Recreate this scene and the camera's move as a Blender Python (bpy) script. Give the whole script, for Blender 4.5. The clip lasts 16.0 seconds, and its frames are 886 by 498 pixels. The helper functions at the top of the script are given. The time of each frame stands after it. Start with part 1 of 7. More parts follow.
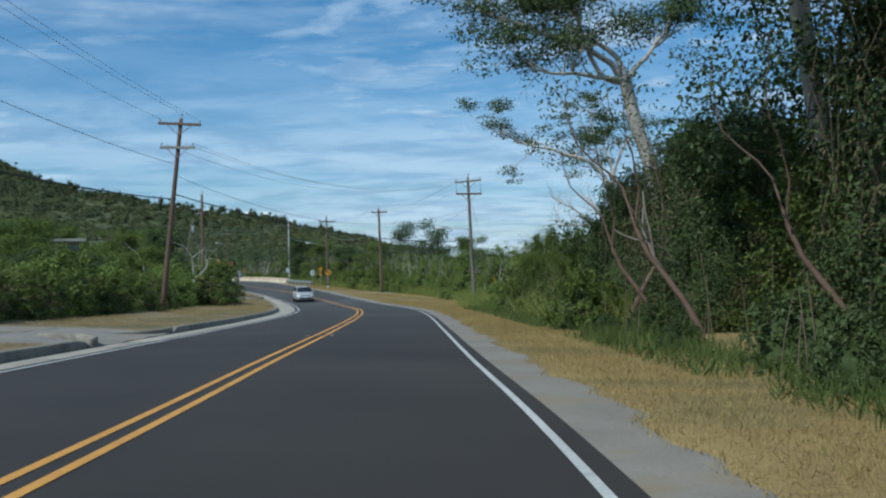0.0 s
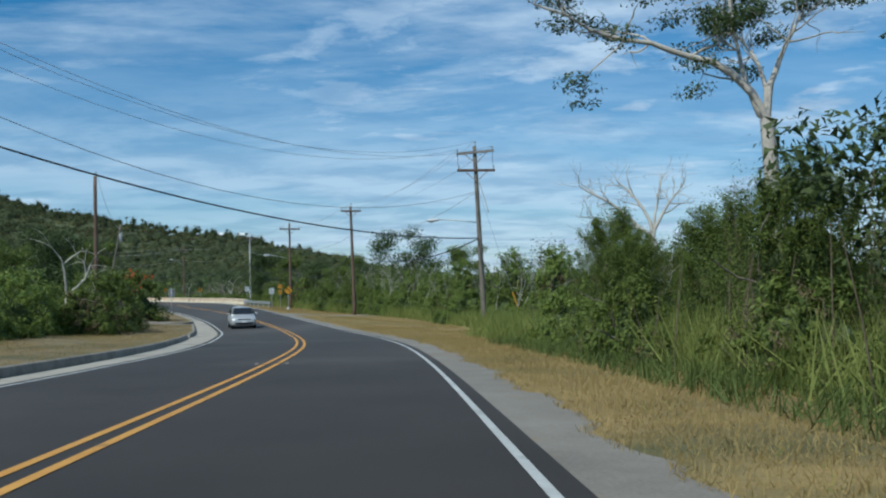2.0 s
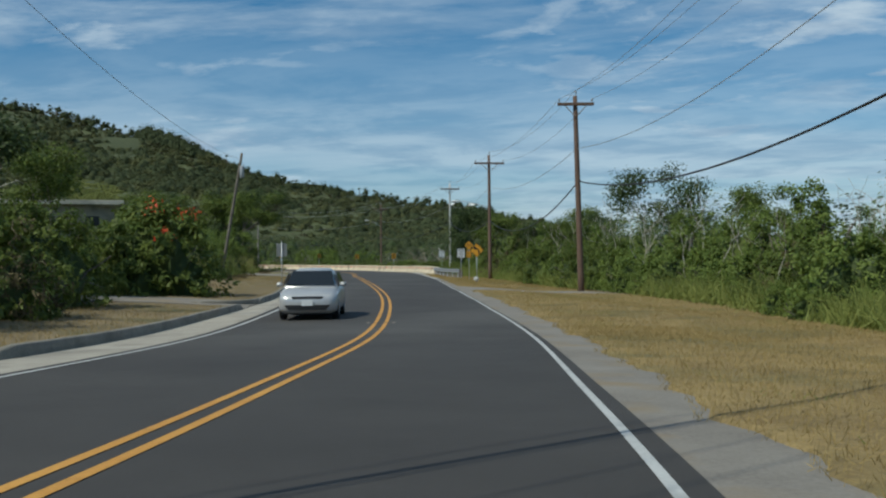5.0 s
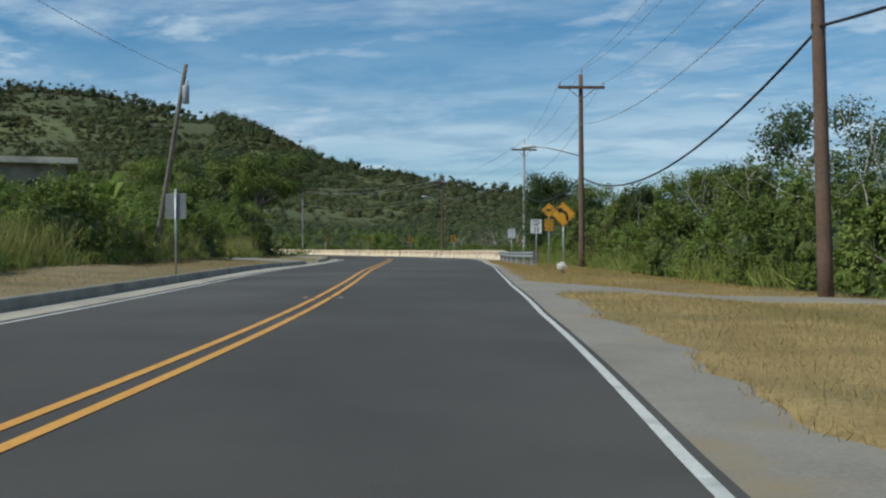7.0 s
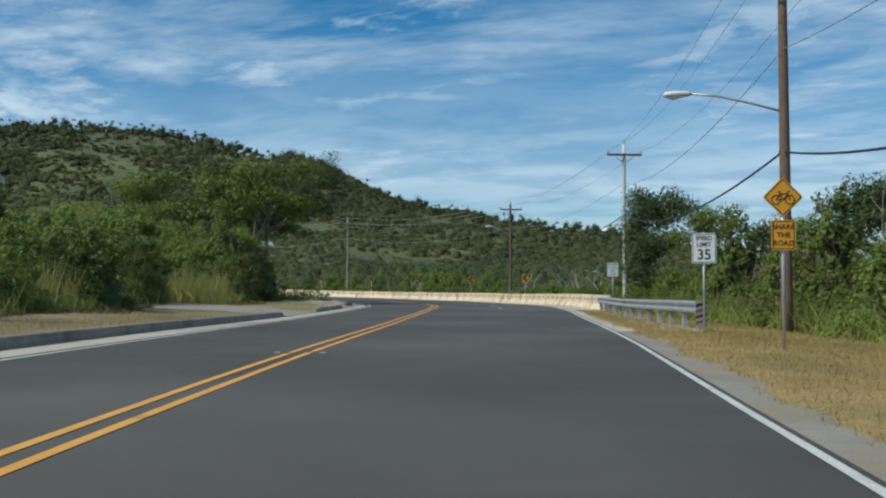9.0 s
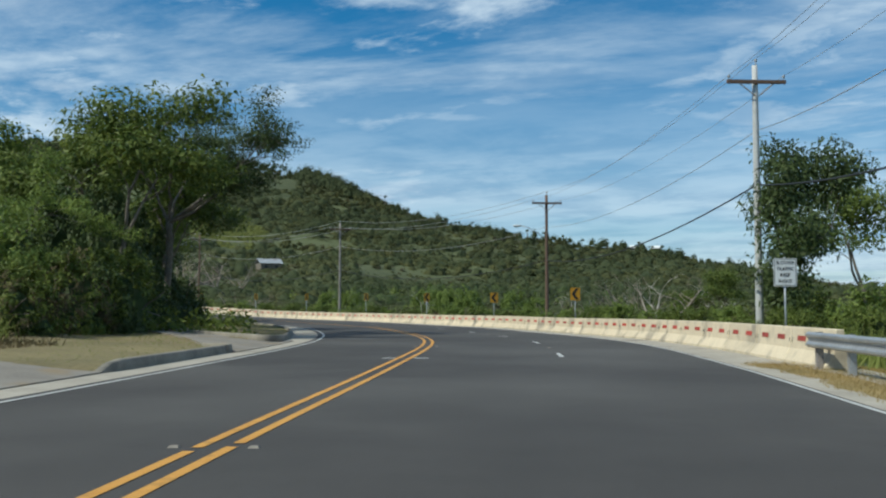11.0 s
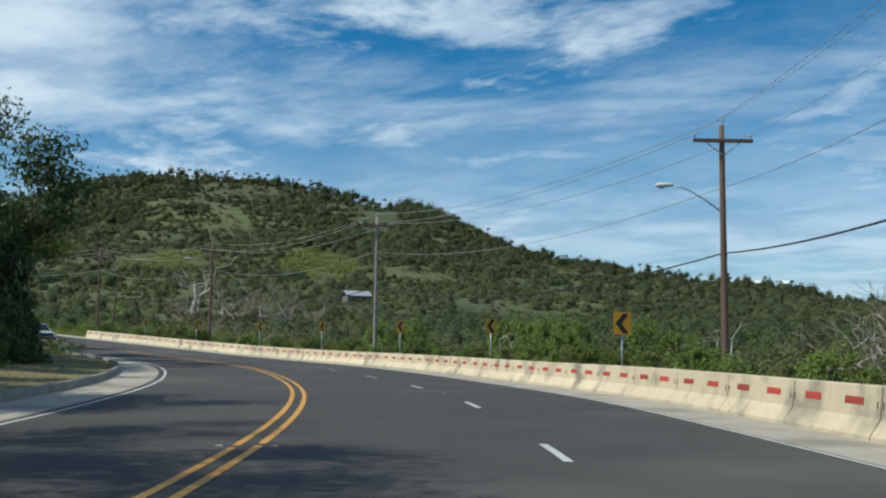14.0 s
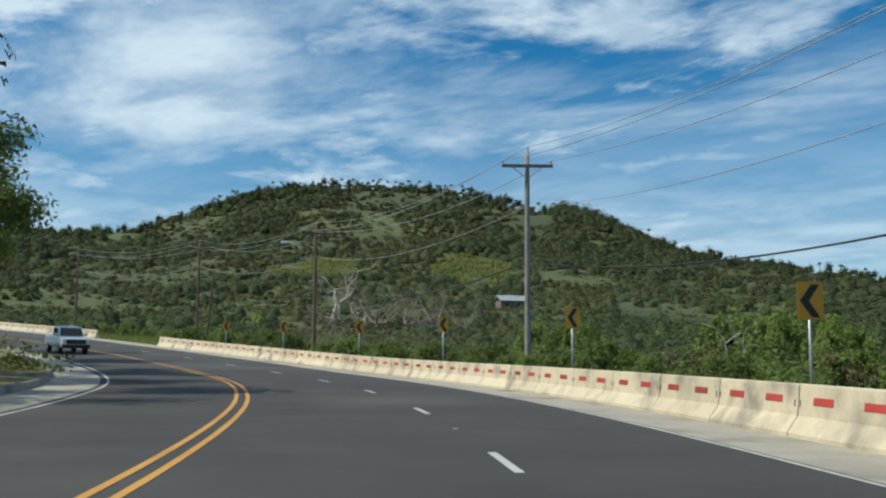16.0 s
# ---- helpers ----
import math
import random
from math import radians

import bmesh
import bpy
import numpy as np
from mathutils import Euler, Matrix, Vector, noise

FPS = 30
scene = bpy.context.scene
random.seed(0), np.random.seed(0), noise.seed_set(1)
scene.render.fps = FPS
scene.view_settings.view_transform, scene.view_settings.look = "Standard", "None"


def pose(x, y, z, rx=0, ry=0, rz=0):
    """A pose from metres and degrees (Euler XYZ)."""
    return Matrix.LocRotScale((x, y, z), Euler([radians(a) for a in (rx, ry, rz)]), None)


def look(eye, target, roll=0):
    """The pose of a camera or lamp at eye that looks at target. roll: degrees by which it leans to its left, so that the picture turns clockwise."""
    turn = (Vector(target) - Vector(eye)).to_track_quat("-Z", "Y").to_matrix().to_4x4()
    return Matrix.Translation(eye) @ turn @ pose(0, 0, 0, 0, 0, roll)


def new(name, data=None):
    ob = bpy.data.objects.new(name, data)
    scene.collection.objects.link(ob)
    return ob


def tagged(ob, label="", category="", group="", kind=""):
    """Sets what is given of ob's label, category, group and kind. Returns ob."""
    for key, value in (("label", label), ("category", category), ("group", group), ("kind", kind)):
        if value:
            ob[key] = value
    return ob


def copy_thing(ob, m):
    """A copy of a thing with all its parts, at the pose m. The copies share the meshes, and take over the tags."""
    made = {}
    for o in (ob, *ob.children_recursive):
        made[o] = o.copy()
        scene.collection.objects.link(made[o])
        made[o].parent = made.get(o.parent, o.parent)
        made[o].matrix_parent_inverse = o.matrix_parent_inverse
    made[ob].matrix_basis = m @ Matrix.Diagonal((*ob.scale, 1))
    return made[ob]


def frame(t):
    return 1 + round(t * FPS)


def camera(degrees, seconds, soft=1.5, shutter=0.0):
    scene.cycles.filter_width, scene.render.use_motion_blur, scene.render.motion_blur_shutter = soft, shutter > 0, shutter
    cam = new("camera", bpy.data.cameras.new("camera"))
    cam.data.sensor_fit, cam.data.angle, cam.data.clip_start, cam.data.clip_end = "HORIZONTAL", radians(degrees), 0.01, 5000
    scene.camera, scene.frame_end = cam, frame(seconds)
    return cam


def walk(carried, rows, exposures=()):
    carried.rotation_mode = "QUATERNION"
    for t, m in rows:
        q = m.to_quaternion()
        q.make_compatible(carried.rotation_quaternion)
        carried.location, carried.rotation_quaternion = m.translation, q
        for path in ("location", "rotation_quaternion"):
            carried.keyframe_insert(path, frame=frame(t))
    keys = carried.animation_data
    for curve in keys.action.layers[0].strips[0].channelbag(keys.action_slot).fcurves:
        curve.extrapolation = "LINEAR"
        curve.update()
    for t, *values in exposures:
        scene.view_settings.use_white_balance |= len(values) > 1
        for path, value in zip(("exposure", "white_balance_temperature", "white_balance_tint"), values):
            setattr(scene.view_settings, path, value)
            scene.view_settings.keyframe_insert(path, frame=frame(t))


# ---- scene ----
cam = camera(48.16, 16.0, soft=2.2)

PATH = [
    (0, (0.931, -2.891, 0.574), (0.912, -0.891, 0.599), -1.11),
    (0.5, (0.664, 3.940, 0.339), (0.729, 5.939, 0.351), -0.84),
    (1, (0.412, 10.796, 0.116), (0.430, 12.795, 0.117), -0.61),
    (1.5, (0.125, 17.627, -0.103), (0.147, 19.627, -0.064), -1.07),
    (2, (-0.177, 24.327, -0.365), (-0.159, 26.326, -0.294), -1.31),
    (2.5, (-0.509, 31.018, -0.539), (-0.546, 33.017, -0.473), -1.75),
    (3, (-0.905, 37.731, -0.770), (-0.942, 39.730, -0.705), -1.81),
    (3.5, (-1.264, 44.565, -0.964), (-1.331, 46.562, -0.878), -1.83),
    (4, (-1.618, 51.443, -1.158), (-1.679, 53.441, -1.092), -0.88),
    (4.5, (-2.183, 58.310, -1.317), (-2.498, 60.284, -1.273), -1.16),
    (7, (-9.124, 95.009, -2.069), (-9.729, 96.915, -2.061), -0.32),
    (7.5, (-10.888, 101.388, -2.065), (-11.551, 103.274, -2.021), -0.45),
    (8, (-12.779, 107.701, -2.055), (-13.498, 109.567, -2.025), 0.20),
    (8.5, (-14.845, 114.016, -1.960), (-15.574, 115.878, -1.894), 0.00),
    (11, (-27.121, 147.730, -1.619), (-27.897, 149.569, -1.487), -0.01),
    (11.5, (-29.504, 154.247, -1.541), (-30.295, 156.075, -1.363), -0.13),
    (12, (-31.832, 160.762, -1.454), (-32.612, 162.599, -1.317), 0.17),
    (12.5, (-34.092, 167.271, -1.415), (-34.868, 169.110, -1.279), 0.96),
    (13, (-36.448, 173.673, -1.405), (-37.243, 175.502, -1.248), 1.11),
    (13.5, (-38.965, 179.934, -1.363), (-39.839, 181.729, -1.246), 1.16),
    (14, (-41.709, 186.111, -1.378), (-42.677, 187.848, -1.171), 0.70),
    (14.5, (-44.823, 192.136, -1.388), (-45.890, 193.819, -1.211), 1.69),
    (15, (-48.505, 198.184, -1.357), (-49.690, 199.788, -1.203), 3.12),
    (15.5, (-52.653, 204.224, -1.325), (-53.891, 205.790, -1.199), 2.65),
    (16, (-57.147, 210.276, -1.265), (-58.374, 211.840, -1.043), 0.35),
]
walk(cam, [(t, look(eye, target, roll)) for t, eye, target, roll in PATH], exposures=[(0, -0.1, 5080, 0), (2, -0.1, 5150, 0), (3, -0.18, 5150, 0), (4.5, -0.3, 5500, 0), (7, -0.1, 5550, 0), (12, 0.04, 5550, 0), (16, 0.08, 5650, 0)])


# ---- world and light ----
SUN_EL, SUN_AZ = 50.0, 138.0     # degrees above the horizon; degrees left of +y
world = bpy.data.worlds.new("world")
scene.world = world
world.use_nodes = True
wn, wl = world.node_tree.nodes, world.node_tree.links
wn.clear()
w_out = wn.new("ShaderNodeOutputWorld")
w_bg = wn.new("ShaderNodeBackground")
w_bg.inputs["Strength"].default_value = 0.082
w_sky = wn.new("ShaderNodeTexSky")
w_sky.sky_type = "NISHITA"
w_sky.sun_disc = False
w_sky.sun_elevation = radians(SUN_EL)
w_sky.sun_rotation = radians(-SUN_AZ)
w_sky.air_density, w_sky.dust_density, w_sky.ozone_density = 1.0, 0.25, 4.0
w_co = wn.new("ShaderNodeTexCoord")
w_sep = wn.new("ShaderNodeSeparateXYZ")
wl.new(w_co.outputs["Generated"], w_sep.inputs[0])


def w_math(op, a, b=None, clamp=False):
    n = wn.new("ShaderNodeMath")
    n.operation, n.use_clamp = op, clamp
    for i, v in enumerate((a, b)):
        if v is None:
            continue
        if isinstance(v, (int, float)):
            n.inputs[i].default_value = v
        else:
            wl.new(v, n.inputs[i])
    return n.outputs[0]


# clouds lie on a flat layer: the direction is projected on it
up = w_math("ADD", w_math("MAXIMUM", w_sep.outputs["Z"], 0.0), 0.10)
cu = w_math("DIVIDE", w_sep.outputs["X"], up)
cv = w_math("DIVIDE", w_sep.outputs["Y"], up)
w_com = wn.new("ShaderNodeCombineXYZ")
wl.new(cu, w_com.inputs[0])
wl.new(cv, w_com.inputs[1])


def w_noise(scale, detail, rough, offset, stretch=(1, 1, 1), turn=0.0, distort=0.0):
    m = wn.new("ShaderNodeMapping")
    m.inputs["Location"].default_value = offset
    m.inputs["Scale"].default_value = stretch
    m.inputs["Rotation"].default_value = (0, 0, radians(turn))
    wl.new(w_com.outputs[0], m.inputs[0])
    n = wn.new("ShaderNodeTexNoise")
    n.inputs["Scale"].default_value = scale
    n.inputs["Detail"].default_value = detail
    n.inputs["Roughness"].default_value = rough
    n.inputs["Distortion"].default_value = distort
    wl.new(m.outputs[0], n.inputs["Vector"])
    return n.outputs[0]


def w_ramp(v, lo, hi):
    n = wn.new("ShaderNodeMapRange")
    n.interpolation_type = "SMOOTHSTEP"
    n.inputs["From Min"].default_value, n.inputs["From Max"].default_value = lo, hi
    wl.new(v, n.inputs["Value"])
    return n.outputs[0]


streak = w_ramp(w_noise(1.1, 9, 0.62, (3.1, 1.7, 0), (0.62, 1.0, 1), 16, 0.35), 0.40, 0.70)
puff = w_ramp(w_noise(2.3, 10, 0.6, (7.7, 4.2, 0), (0.8, 1.0, 1), 20, 0.25), 0.47, 0.66)
veil = w_math("MULTIPLY", w_ramp(w_noise(0.45, 3, 0.5, (6.3, 2.1, 0)), 0.30, 0.62), 0.85)
cover = w_math("MULTIPLY", w_math("MAXIMUM", streak, puff), w_math("ADD", veil, 0.24), True)
bank = w_math("ADD", w_math("MULTIPLY", w_ramp(w_noise(0.8, 7, 0.6, (1.3, 5.2, 0), (0.5, 1.0, 1), 10, 0.3), 0.34, 0.66), 0.5), 0.5)
haze = w_math("MULTIPLY", w_math("MULTIPLY", w_math("SUBTRACT", 1.0, w_ramp(w_sep.outputs["Z"], 0.04, 0.30)), 0.80), bank)
cover = w_math("MAXIMUM", w_math("MULTIPLY", cover, 0.92), haze)
w_mix = wn.new("ShaderNodeMix")
w_mix.data_type = "RGBA"
w_shade = wn.new("ShaderNodeMix")
w_shade.data_type = "RGBA"
w_shade.inputs[6].default_value, w_shade.inputs[7].default_value = (5.6, 6.4, 7.4, 1), (9.0, 9.3, 9.5, 1)
wl.new(w_ramp(w_noise(2.6, 6, 0.6, (2.2, 8.1, 0), (0.7, 1.0, 1), 15, 0.3), 0.36, 0.60), w_shade.inputs[0])
wl.new(w_shade.outputs[2], w_mix.inputs[7])
wl.new(cover, w_mix.inputs[0])
w_hsv = wn.new("ShaderNodeHueSaturation")
w_hsv.inputs["Hue"].default_value = 0.49
w_hsv.inputs["Saturation"].default_value = 1.34
wl.new(w_sky.outputs[0], w_hsv.inputs["Color"])
wl.new(w_hsv.outputs[0], w_mix.inputs[6])
wl.new(w_mix.outputs[2], w_bg.inputs["Color"])
wl.new(w_bg.outputs[0], w_out.inputs["Surface"])

sun = new("sun", bpy.data.lights.new("sun", "SUN"))
sun.data.energy, sun.data.angle, sun.data.color = 4.1, radians(0.6), (1.0, 0.86, 0.67)
sun_dir = Vector((-math.sin(radians(SUN_AZ)) * math.cos(radians(SUN_EL)), math.cos(radians(SUN_AZ)) * math.cos(radians(SUN_EL)), math.sin(radians(SUN_EL))))
sun.matrix_world = look(sun_dir * 100, (0, 0, 0))


# ---- materials ----
def material(name, dark, light, rough=0.8, scale=3.0, fine=40.0, bump=0.2, metal=0.0, per_object=0.0, per_island=0.0, translucent=0.0, stains=None, depth=0.02):
    """Two scales of noise mix two colours; optional stains, differences between objects or islands, and light through leaves."""
    m = bpy.data.materials.new(name)
    m.use_nodes = True
    nt = m.node_tree
    n, l = nt.nodes, nt.links
    bsdf = n["Principled BSDF"]
    out = n["Material Output"]
    co = n.new("ShaderNodeTexCoord")
    big, small = n.new("ShaderNodeTexNoise"), n.new("ShaderNodeTexNoise")
    geo = n.new("ShaderNodeNewGeometry")
    for k, sc in ((big, scale), (small, fine)):
        k.inputs["Scale"].default_value = sc
        k.inputs["Detail"].default_value = 6
        k.inputs["Roughness"].default_value = 0.65
        l.new(geo.outputs["Position"] if per_island else co.outputs["Object"], k.inputs["Vector"])
    add = n.new("ShaderNodeMath")
    add.operation = "ADD"
    l.new(big.outputs[0], add.inputs[0])
    l.new(small.outputs[0], add.inputs[1])
    val = add.outputs[0]
    spread = 0.0
    for amount, node, socket in ((per_object, "ShaderNodeObjectInfo", "Random"), (per_island, "ShaderNodeNewGeometry", "Random Per Island")):
        if amount:
            r = n.new(node)
            ma = n.new("ShaderNodeMath")
            ma.operation = "MULTIPLY_ADD"
            ma.inputs[1].default_value = amount
            l.new(r.outputs[socket], ma.inputs[0])
            l.new(val, ma.inputs[2])
            val = ma.outputs[0]
            spread += amount
    mr = n.new("ShaderNodeMapRange")
    mr.inputs["From Min"].default_value, mr.inputs["From Max"].default_value = 0.72, 1.28 + spread
    l.new(val, mr.inputs["Value"])
    mix = n.new("ShaderNodeMix")
    mix.data_type = "RGBA"
    mix.inputs[6].default_value, mix.inputs[7].default_value = (*dark, 1), (*light, 1)
    l.new(mr.outputs[0], mix.inputs[0])
    col = mix.outputs[2]
    if stains:
        color, sscale, lo, hi = stains
        s = n.new("ShaderNodeTexNoise")
        s.inputs["Scale"].default_value, s.inputs["Detail"].default_value = sscale, 8
        l.new(geo.outputs["Position"], s.inputs["Vector"])
        sr = n.new("ShaderNodeMapRange")
        sr.inputs["From Min"].default_value, sr.inputs["From Max"].default_value = lo, hi
        l.new(s.outputs[0], sr.inputs["Value"])
        sm = n.new("ShaderNodeMix")
        sm.data_type = "RGBA"
        sm.inputs[7].default_value = (*color, 1)
        l.new(sr.outputs[0], sm.inputs[0])
        l.new(col, sm.inputs[6])
        col = sm.outputs[2]
    l.new(col, bsdf.inputs["Base Color"])
    bsdf.inputs["Roughness"].default_value = rough
    bsdf.inputs["Metallic"].default_value = metal
    if bump:
        b = n.new("ShaderNodeBump")
        b.inputs["Strength"].default_value, b.inputs["Distance"].default_value = bump, depth
        l.new(small.outputs[0], b.inputs["Height"])
        l.new(b.outputs[0], bsdf.inputs["Normal"])
    if translucent:
        bsdf.inputs["Specular IOR Level"].default_value = 0.2
        t = n.new("ShaderNodeBsdfTranslucent")
        l.new(col, t.inputs["Color"])
        ms = n.new("ShaderNodeMixShader")
        ms.inputs[0].default_value = translucent
        l.new(bsdf.outputs[0], ms.inputs[1])
        l.new(t.outputs[0], ms.inputs[2])
        l.new(ms.outputs[0], out.inputs["Surface"])
    return m


M_ASPHALT = material("asphalt", (0.038, 0.034, 0.031), (0.068, 0.062, 0.056), 0.86, 0.35, 60, 0.35, stains=((0.088, 0.082, 0.074), 0.14, 0.50, 0.72))
# asphalt darkest up to y 20; base colour lightens steadily to y 84
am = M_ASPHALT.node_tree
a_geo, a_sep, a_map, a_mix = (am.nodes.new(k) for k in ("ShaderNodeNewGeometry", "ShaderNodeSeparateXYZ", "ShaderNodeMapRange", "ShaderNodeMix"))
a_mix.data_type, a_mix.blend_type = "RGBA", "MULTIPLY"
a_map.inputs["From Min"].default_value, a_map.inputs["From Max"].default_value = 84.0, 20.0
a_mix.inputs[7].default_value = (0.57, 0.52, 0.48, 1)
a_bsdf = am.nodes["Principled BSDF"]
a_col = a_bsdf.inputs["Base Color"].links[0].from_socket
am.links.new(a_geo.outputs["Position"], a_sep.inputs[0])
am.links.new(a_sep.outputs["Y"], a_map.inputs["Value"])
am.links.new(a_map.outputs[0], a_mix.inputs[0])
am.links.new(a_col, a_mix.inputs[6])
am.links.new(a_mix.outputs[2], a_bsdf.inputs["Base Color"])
M_CONCRETE = material("concrete", (0.29, 0.26, 0.21), (0.45, 0.41, 0.335), 0.9, 0.8, 30, 0.25, stains=((0.17, 0.155, 0.13), 0.5, 0.55, 0.75))
M_SHOULDER = material("worn_concrete", (0.17, 0.15, 0.125), (0.28, 0.255, 0.215), 0.92, 0.7, 30, 0.3, stains=((0.25, 0.19, 0.11), 0.8, 0.55, 0.72))
M_KERB = material("kerb_concrete", (0.17, 0.155, 0.125), (0.33, 0.30, 0.24), 0.92, 1.5, 25, 0.4, stains=((0.12, 0.11, 0.09), 0.8, 0.52, 0.75))
M_BARRIER = material("barrier_concrete", (0.48, 0.41, 0.29), (0.70, 0.60, 0.43), 0.9, 1.6, 18, 0.25, per_object=0.40, stains=((0.20, 0.18, 0.145), 1.1, 0.50, 0.76))
M_GROUND = material("ground_soil", (0.044, 0.058, 0.020), (0.088, 0.100, 0.036), 0.95, 0.03, 0.4, 0.4, depth=0.2, stains=((0.098, 0.114, 0.038), 0.010, 0.46, 0.62))
M_VERGE = material("dry_grass_ground", (0.175, 0.120, 0.043), (0.39, 0.285, 0.110), 0.95, 0.6, 14, 0.7, depth=0.05, stains=((0.105, 0.105, 0.042), 0.32, 0.47, 0.70))
M_DIRT = material("dry_dirt_verge", (0.115, 0.088, 0.045), (0.285, 0.215, 0.110), 0.95, 0.6, 12, 0.7, depth=0.05, stains=((0.085, 0.090, 0.036), 0.35, 0.48, 0.70))
M_LAWN = material("thin_lawn", (0.11, 0.095, 0.040), (0.25, 0.205, 0.095), 0.95, 0.35, 9, 0.6, depth=0.05, stains=((0.20, 0.15, 0.075), 0.2, 0.52, 0.72))
M_YELLOW = material("yellow_paint", (0.47, 0.22, 0.030), (0.64, 0.34, 0.06), 0.7, 1.0, 30, 0.1, stains=((0.20, 0.11, 0.03), 2.5, 0.60, 0.80))
M_WHITE = material("white_road_paint", (0.38, 0.38, 0.36), (0.60, 0.60, 0.57), 0.7, 1.0, 30, 0.1, stains=((0.22, 0.22, 0.21), 2.0, 0.58, 0.80))
M_WOOD = material("pole_wood", (0.075, 0.045, 0.032), (0.19, 0.125, 0.09), 0.9, 1.0, 14, 0.5, per_object=0.25)
M_WOODGREY = material("weathered_crossarm", (0.16, 0.14, 0.125), (0.36, 0.33, 0.30), 0.9, 1.5, 20, 0.4)
M_STEELPOLE = material("pale_concrete_pole", (0.42, 0.42, 0.41), (0.58, 0.58, 0.56), 0.7, 1.0, 15, 0.15)
M_GALV = material("galvanised_steel", (0.34, 0.35, 0.36), (0.55, 0.56, 0.57), 0.45, 1.5, 20, 0.05, metal=0.6)
M_WIRE = material("wire", (0.018, 0.018, 0.02), (0.03, 0.03, 0.032), 0.6, 2, 20, 0)
M_WIRE_THIN = material("bare_wire", (0.26, 0.26, 0.265), (0.38, 0.38, 0.39), 0.5, 2, 20, 0)
M_INSUL = material("insulator_porcelain", (0.30, 0.31, 0.32), (0.42, 0.43, 0.45), 0.25, 2, 20, 0)
M_LAMP = material("lamp_housing", (0.55, 0.56, 0.57), (0.68, 0.69, 0.70), 0.5, 2, 20, 0.05)
M_SIGNY = material("sign_yellow", (0.62, 0.29, 0.012), (0.72, 0.36, 0.02), 0.55, 2, 20, 0)
M_SIGNW = material("sign_white", (0.72, 0.73, 0.73), (0.80, 0.81, 0.80), 0.45, 2, 20, 0)
M_SIGNBACK = material("sign_back", (0.17, 0.18, 0.18), (0.26, 0.27, 0.27), 0.6, 2, 20, 0.05, metal=0.1)
M_BLACK = material("black_ink", (0.012, 0.012, 0.012), (0.02, 0.02, 0.02), 0.6, 2, 20, 0)
M_RED = material("red_reflector", (0.22, 0.045, 0.032), (0.58, 0.07, 0.05), 0.5, 3, 20, 0, per_object=0.8)
M_LEAF = material("leaf_green", (0.042, 0.076, 0.014), (0.220, 0.262, 0.055), 0.55, 0.25, 2.5, 0, per_island=0.9, translucent=0.34)
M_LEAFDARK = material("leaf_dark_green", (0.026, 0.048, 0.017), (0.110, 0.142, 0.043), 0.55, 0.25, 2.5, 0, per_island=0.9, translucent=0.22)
M_LEAFLIGHT = material("leaf_light_green", (0.088, 0.140, 0.026), (0.280, 0.340, 0.078), 0.55, 0.25, 2.5, 0, per_island=0.9, translucent=0.36)
M_LEAFDRY = material("dry_leaf", (0.075, 0.060, 0.028), (0.20, 0.165, 0.085), 0.8, 0.3, 2.5, 0, per_island=0.9, translucent=0.15)
M_FLOWER = material("red_blossom", (0.50, 0.055, 0.02), (0.70, 0.14, 0.05), 0.6, 1, 4, 0, per_island=0.6, translucent=0.2)
M_PETAL = material("white_petal", (0.70, 0.70, 0.68), (0.85, 0.85, 0.83), 0.6, 1, 4, 0, per_island=0.4)
M_BARK = material("grey_bark", (0.10, 0.085, 0.065), (0.24, 0.21, 0.17), 0.9, 1.5, 12, 0.5)
M_BARKPALE = material("pale_bark", (0.36, 0.32, 0.27), (0.60, 0.55, 0.48), 0.9, 1.2, 10, 0.4)
M_DEADWOOD = material("bleached_wood", (0.36, 0.325, 0.28), (0.60, 0.555, 0.48), 0.9, 1.2, 10, 0.3)
M_DRIFT = material("dull_dead_wood", (0.20, 0.165, 0.13), (0.38, 0.325, 0.265), 0.9, 1.2, 10, 0.3)
M_VINE = material("dry_vine", (0.09, 0.07, 0.045), (0.20, 0.16, 0.10), 0.9, 1.5, 12, 0.3)
M_DRYGRASS = material("dry_grass_blade", (0.235, 0.172, 0.060), (0.45, 0.345, 0.145), 0.85, 0.25, 3, 0, per_island=0.7, translucent=0.2)
M_GRASS = material("green_grass_blade", (0.055, 0.085, 0.02), (0.17, 0.21, 0.06), 0.7, 0.2, 3, 0, per_island=0.7, translucent=0.3)
M_GRASSLIGHT = material("light_grass_blade", (0.13, 0.175, 0.034), (0.36, 0.38, 0.11), 0.7, 0.2, 3, 0, per_island=0.7, translucent=0.4)
M_CANE = material("yellow_green_tall_grass", (0.19, 0.195, 0.055), (0.44, 0.42, 0.15), 0.7, 0.2, 2, 0, per_island=0.7, translucent=0.42)
M_HILL = material("hill_leaf", (0.066, 0.080, 0.034), (0.128, 0.136, 0.054), 0.8, 0.012, 0.06, 0, per_island=0.10, translucent=0.3, stains=((0.112, 0.118, 0.044), 0.010, 0.48, 0.62))
M_HILLDARK = material("hill_dark_leaf", (0.048, 0.066, 0.030), (0.095, 0.112, 0.047), 0.8, 0.012, 0.06, 0, per_island=0.12, translucent=0.3)
M_HILLDRY = material("hill_dry_leaf", (0.082, 0.080, 0.042), (0.140, 0.130, 0.068), 0.8, 0.012, 0.06, 0, per_island=0.15, translucent=0.25)
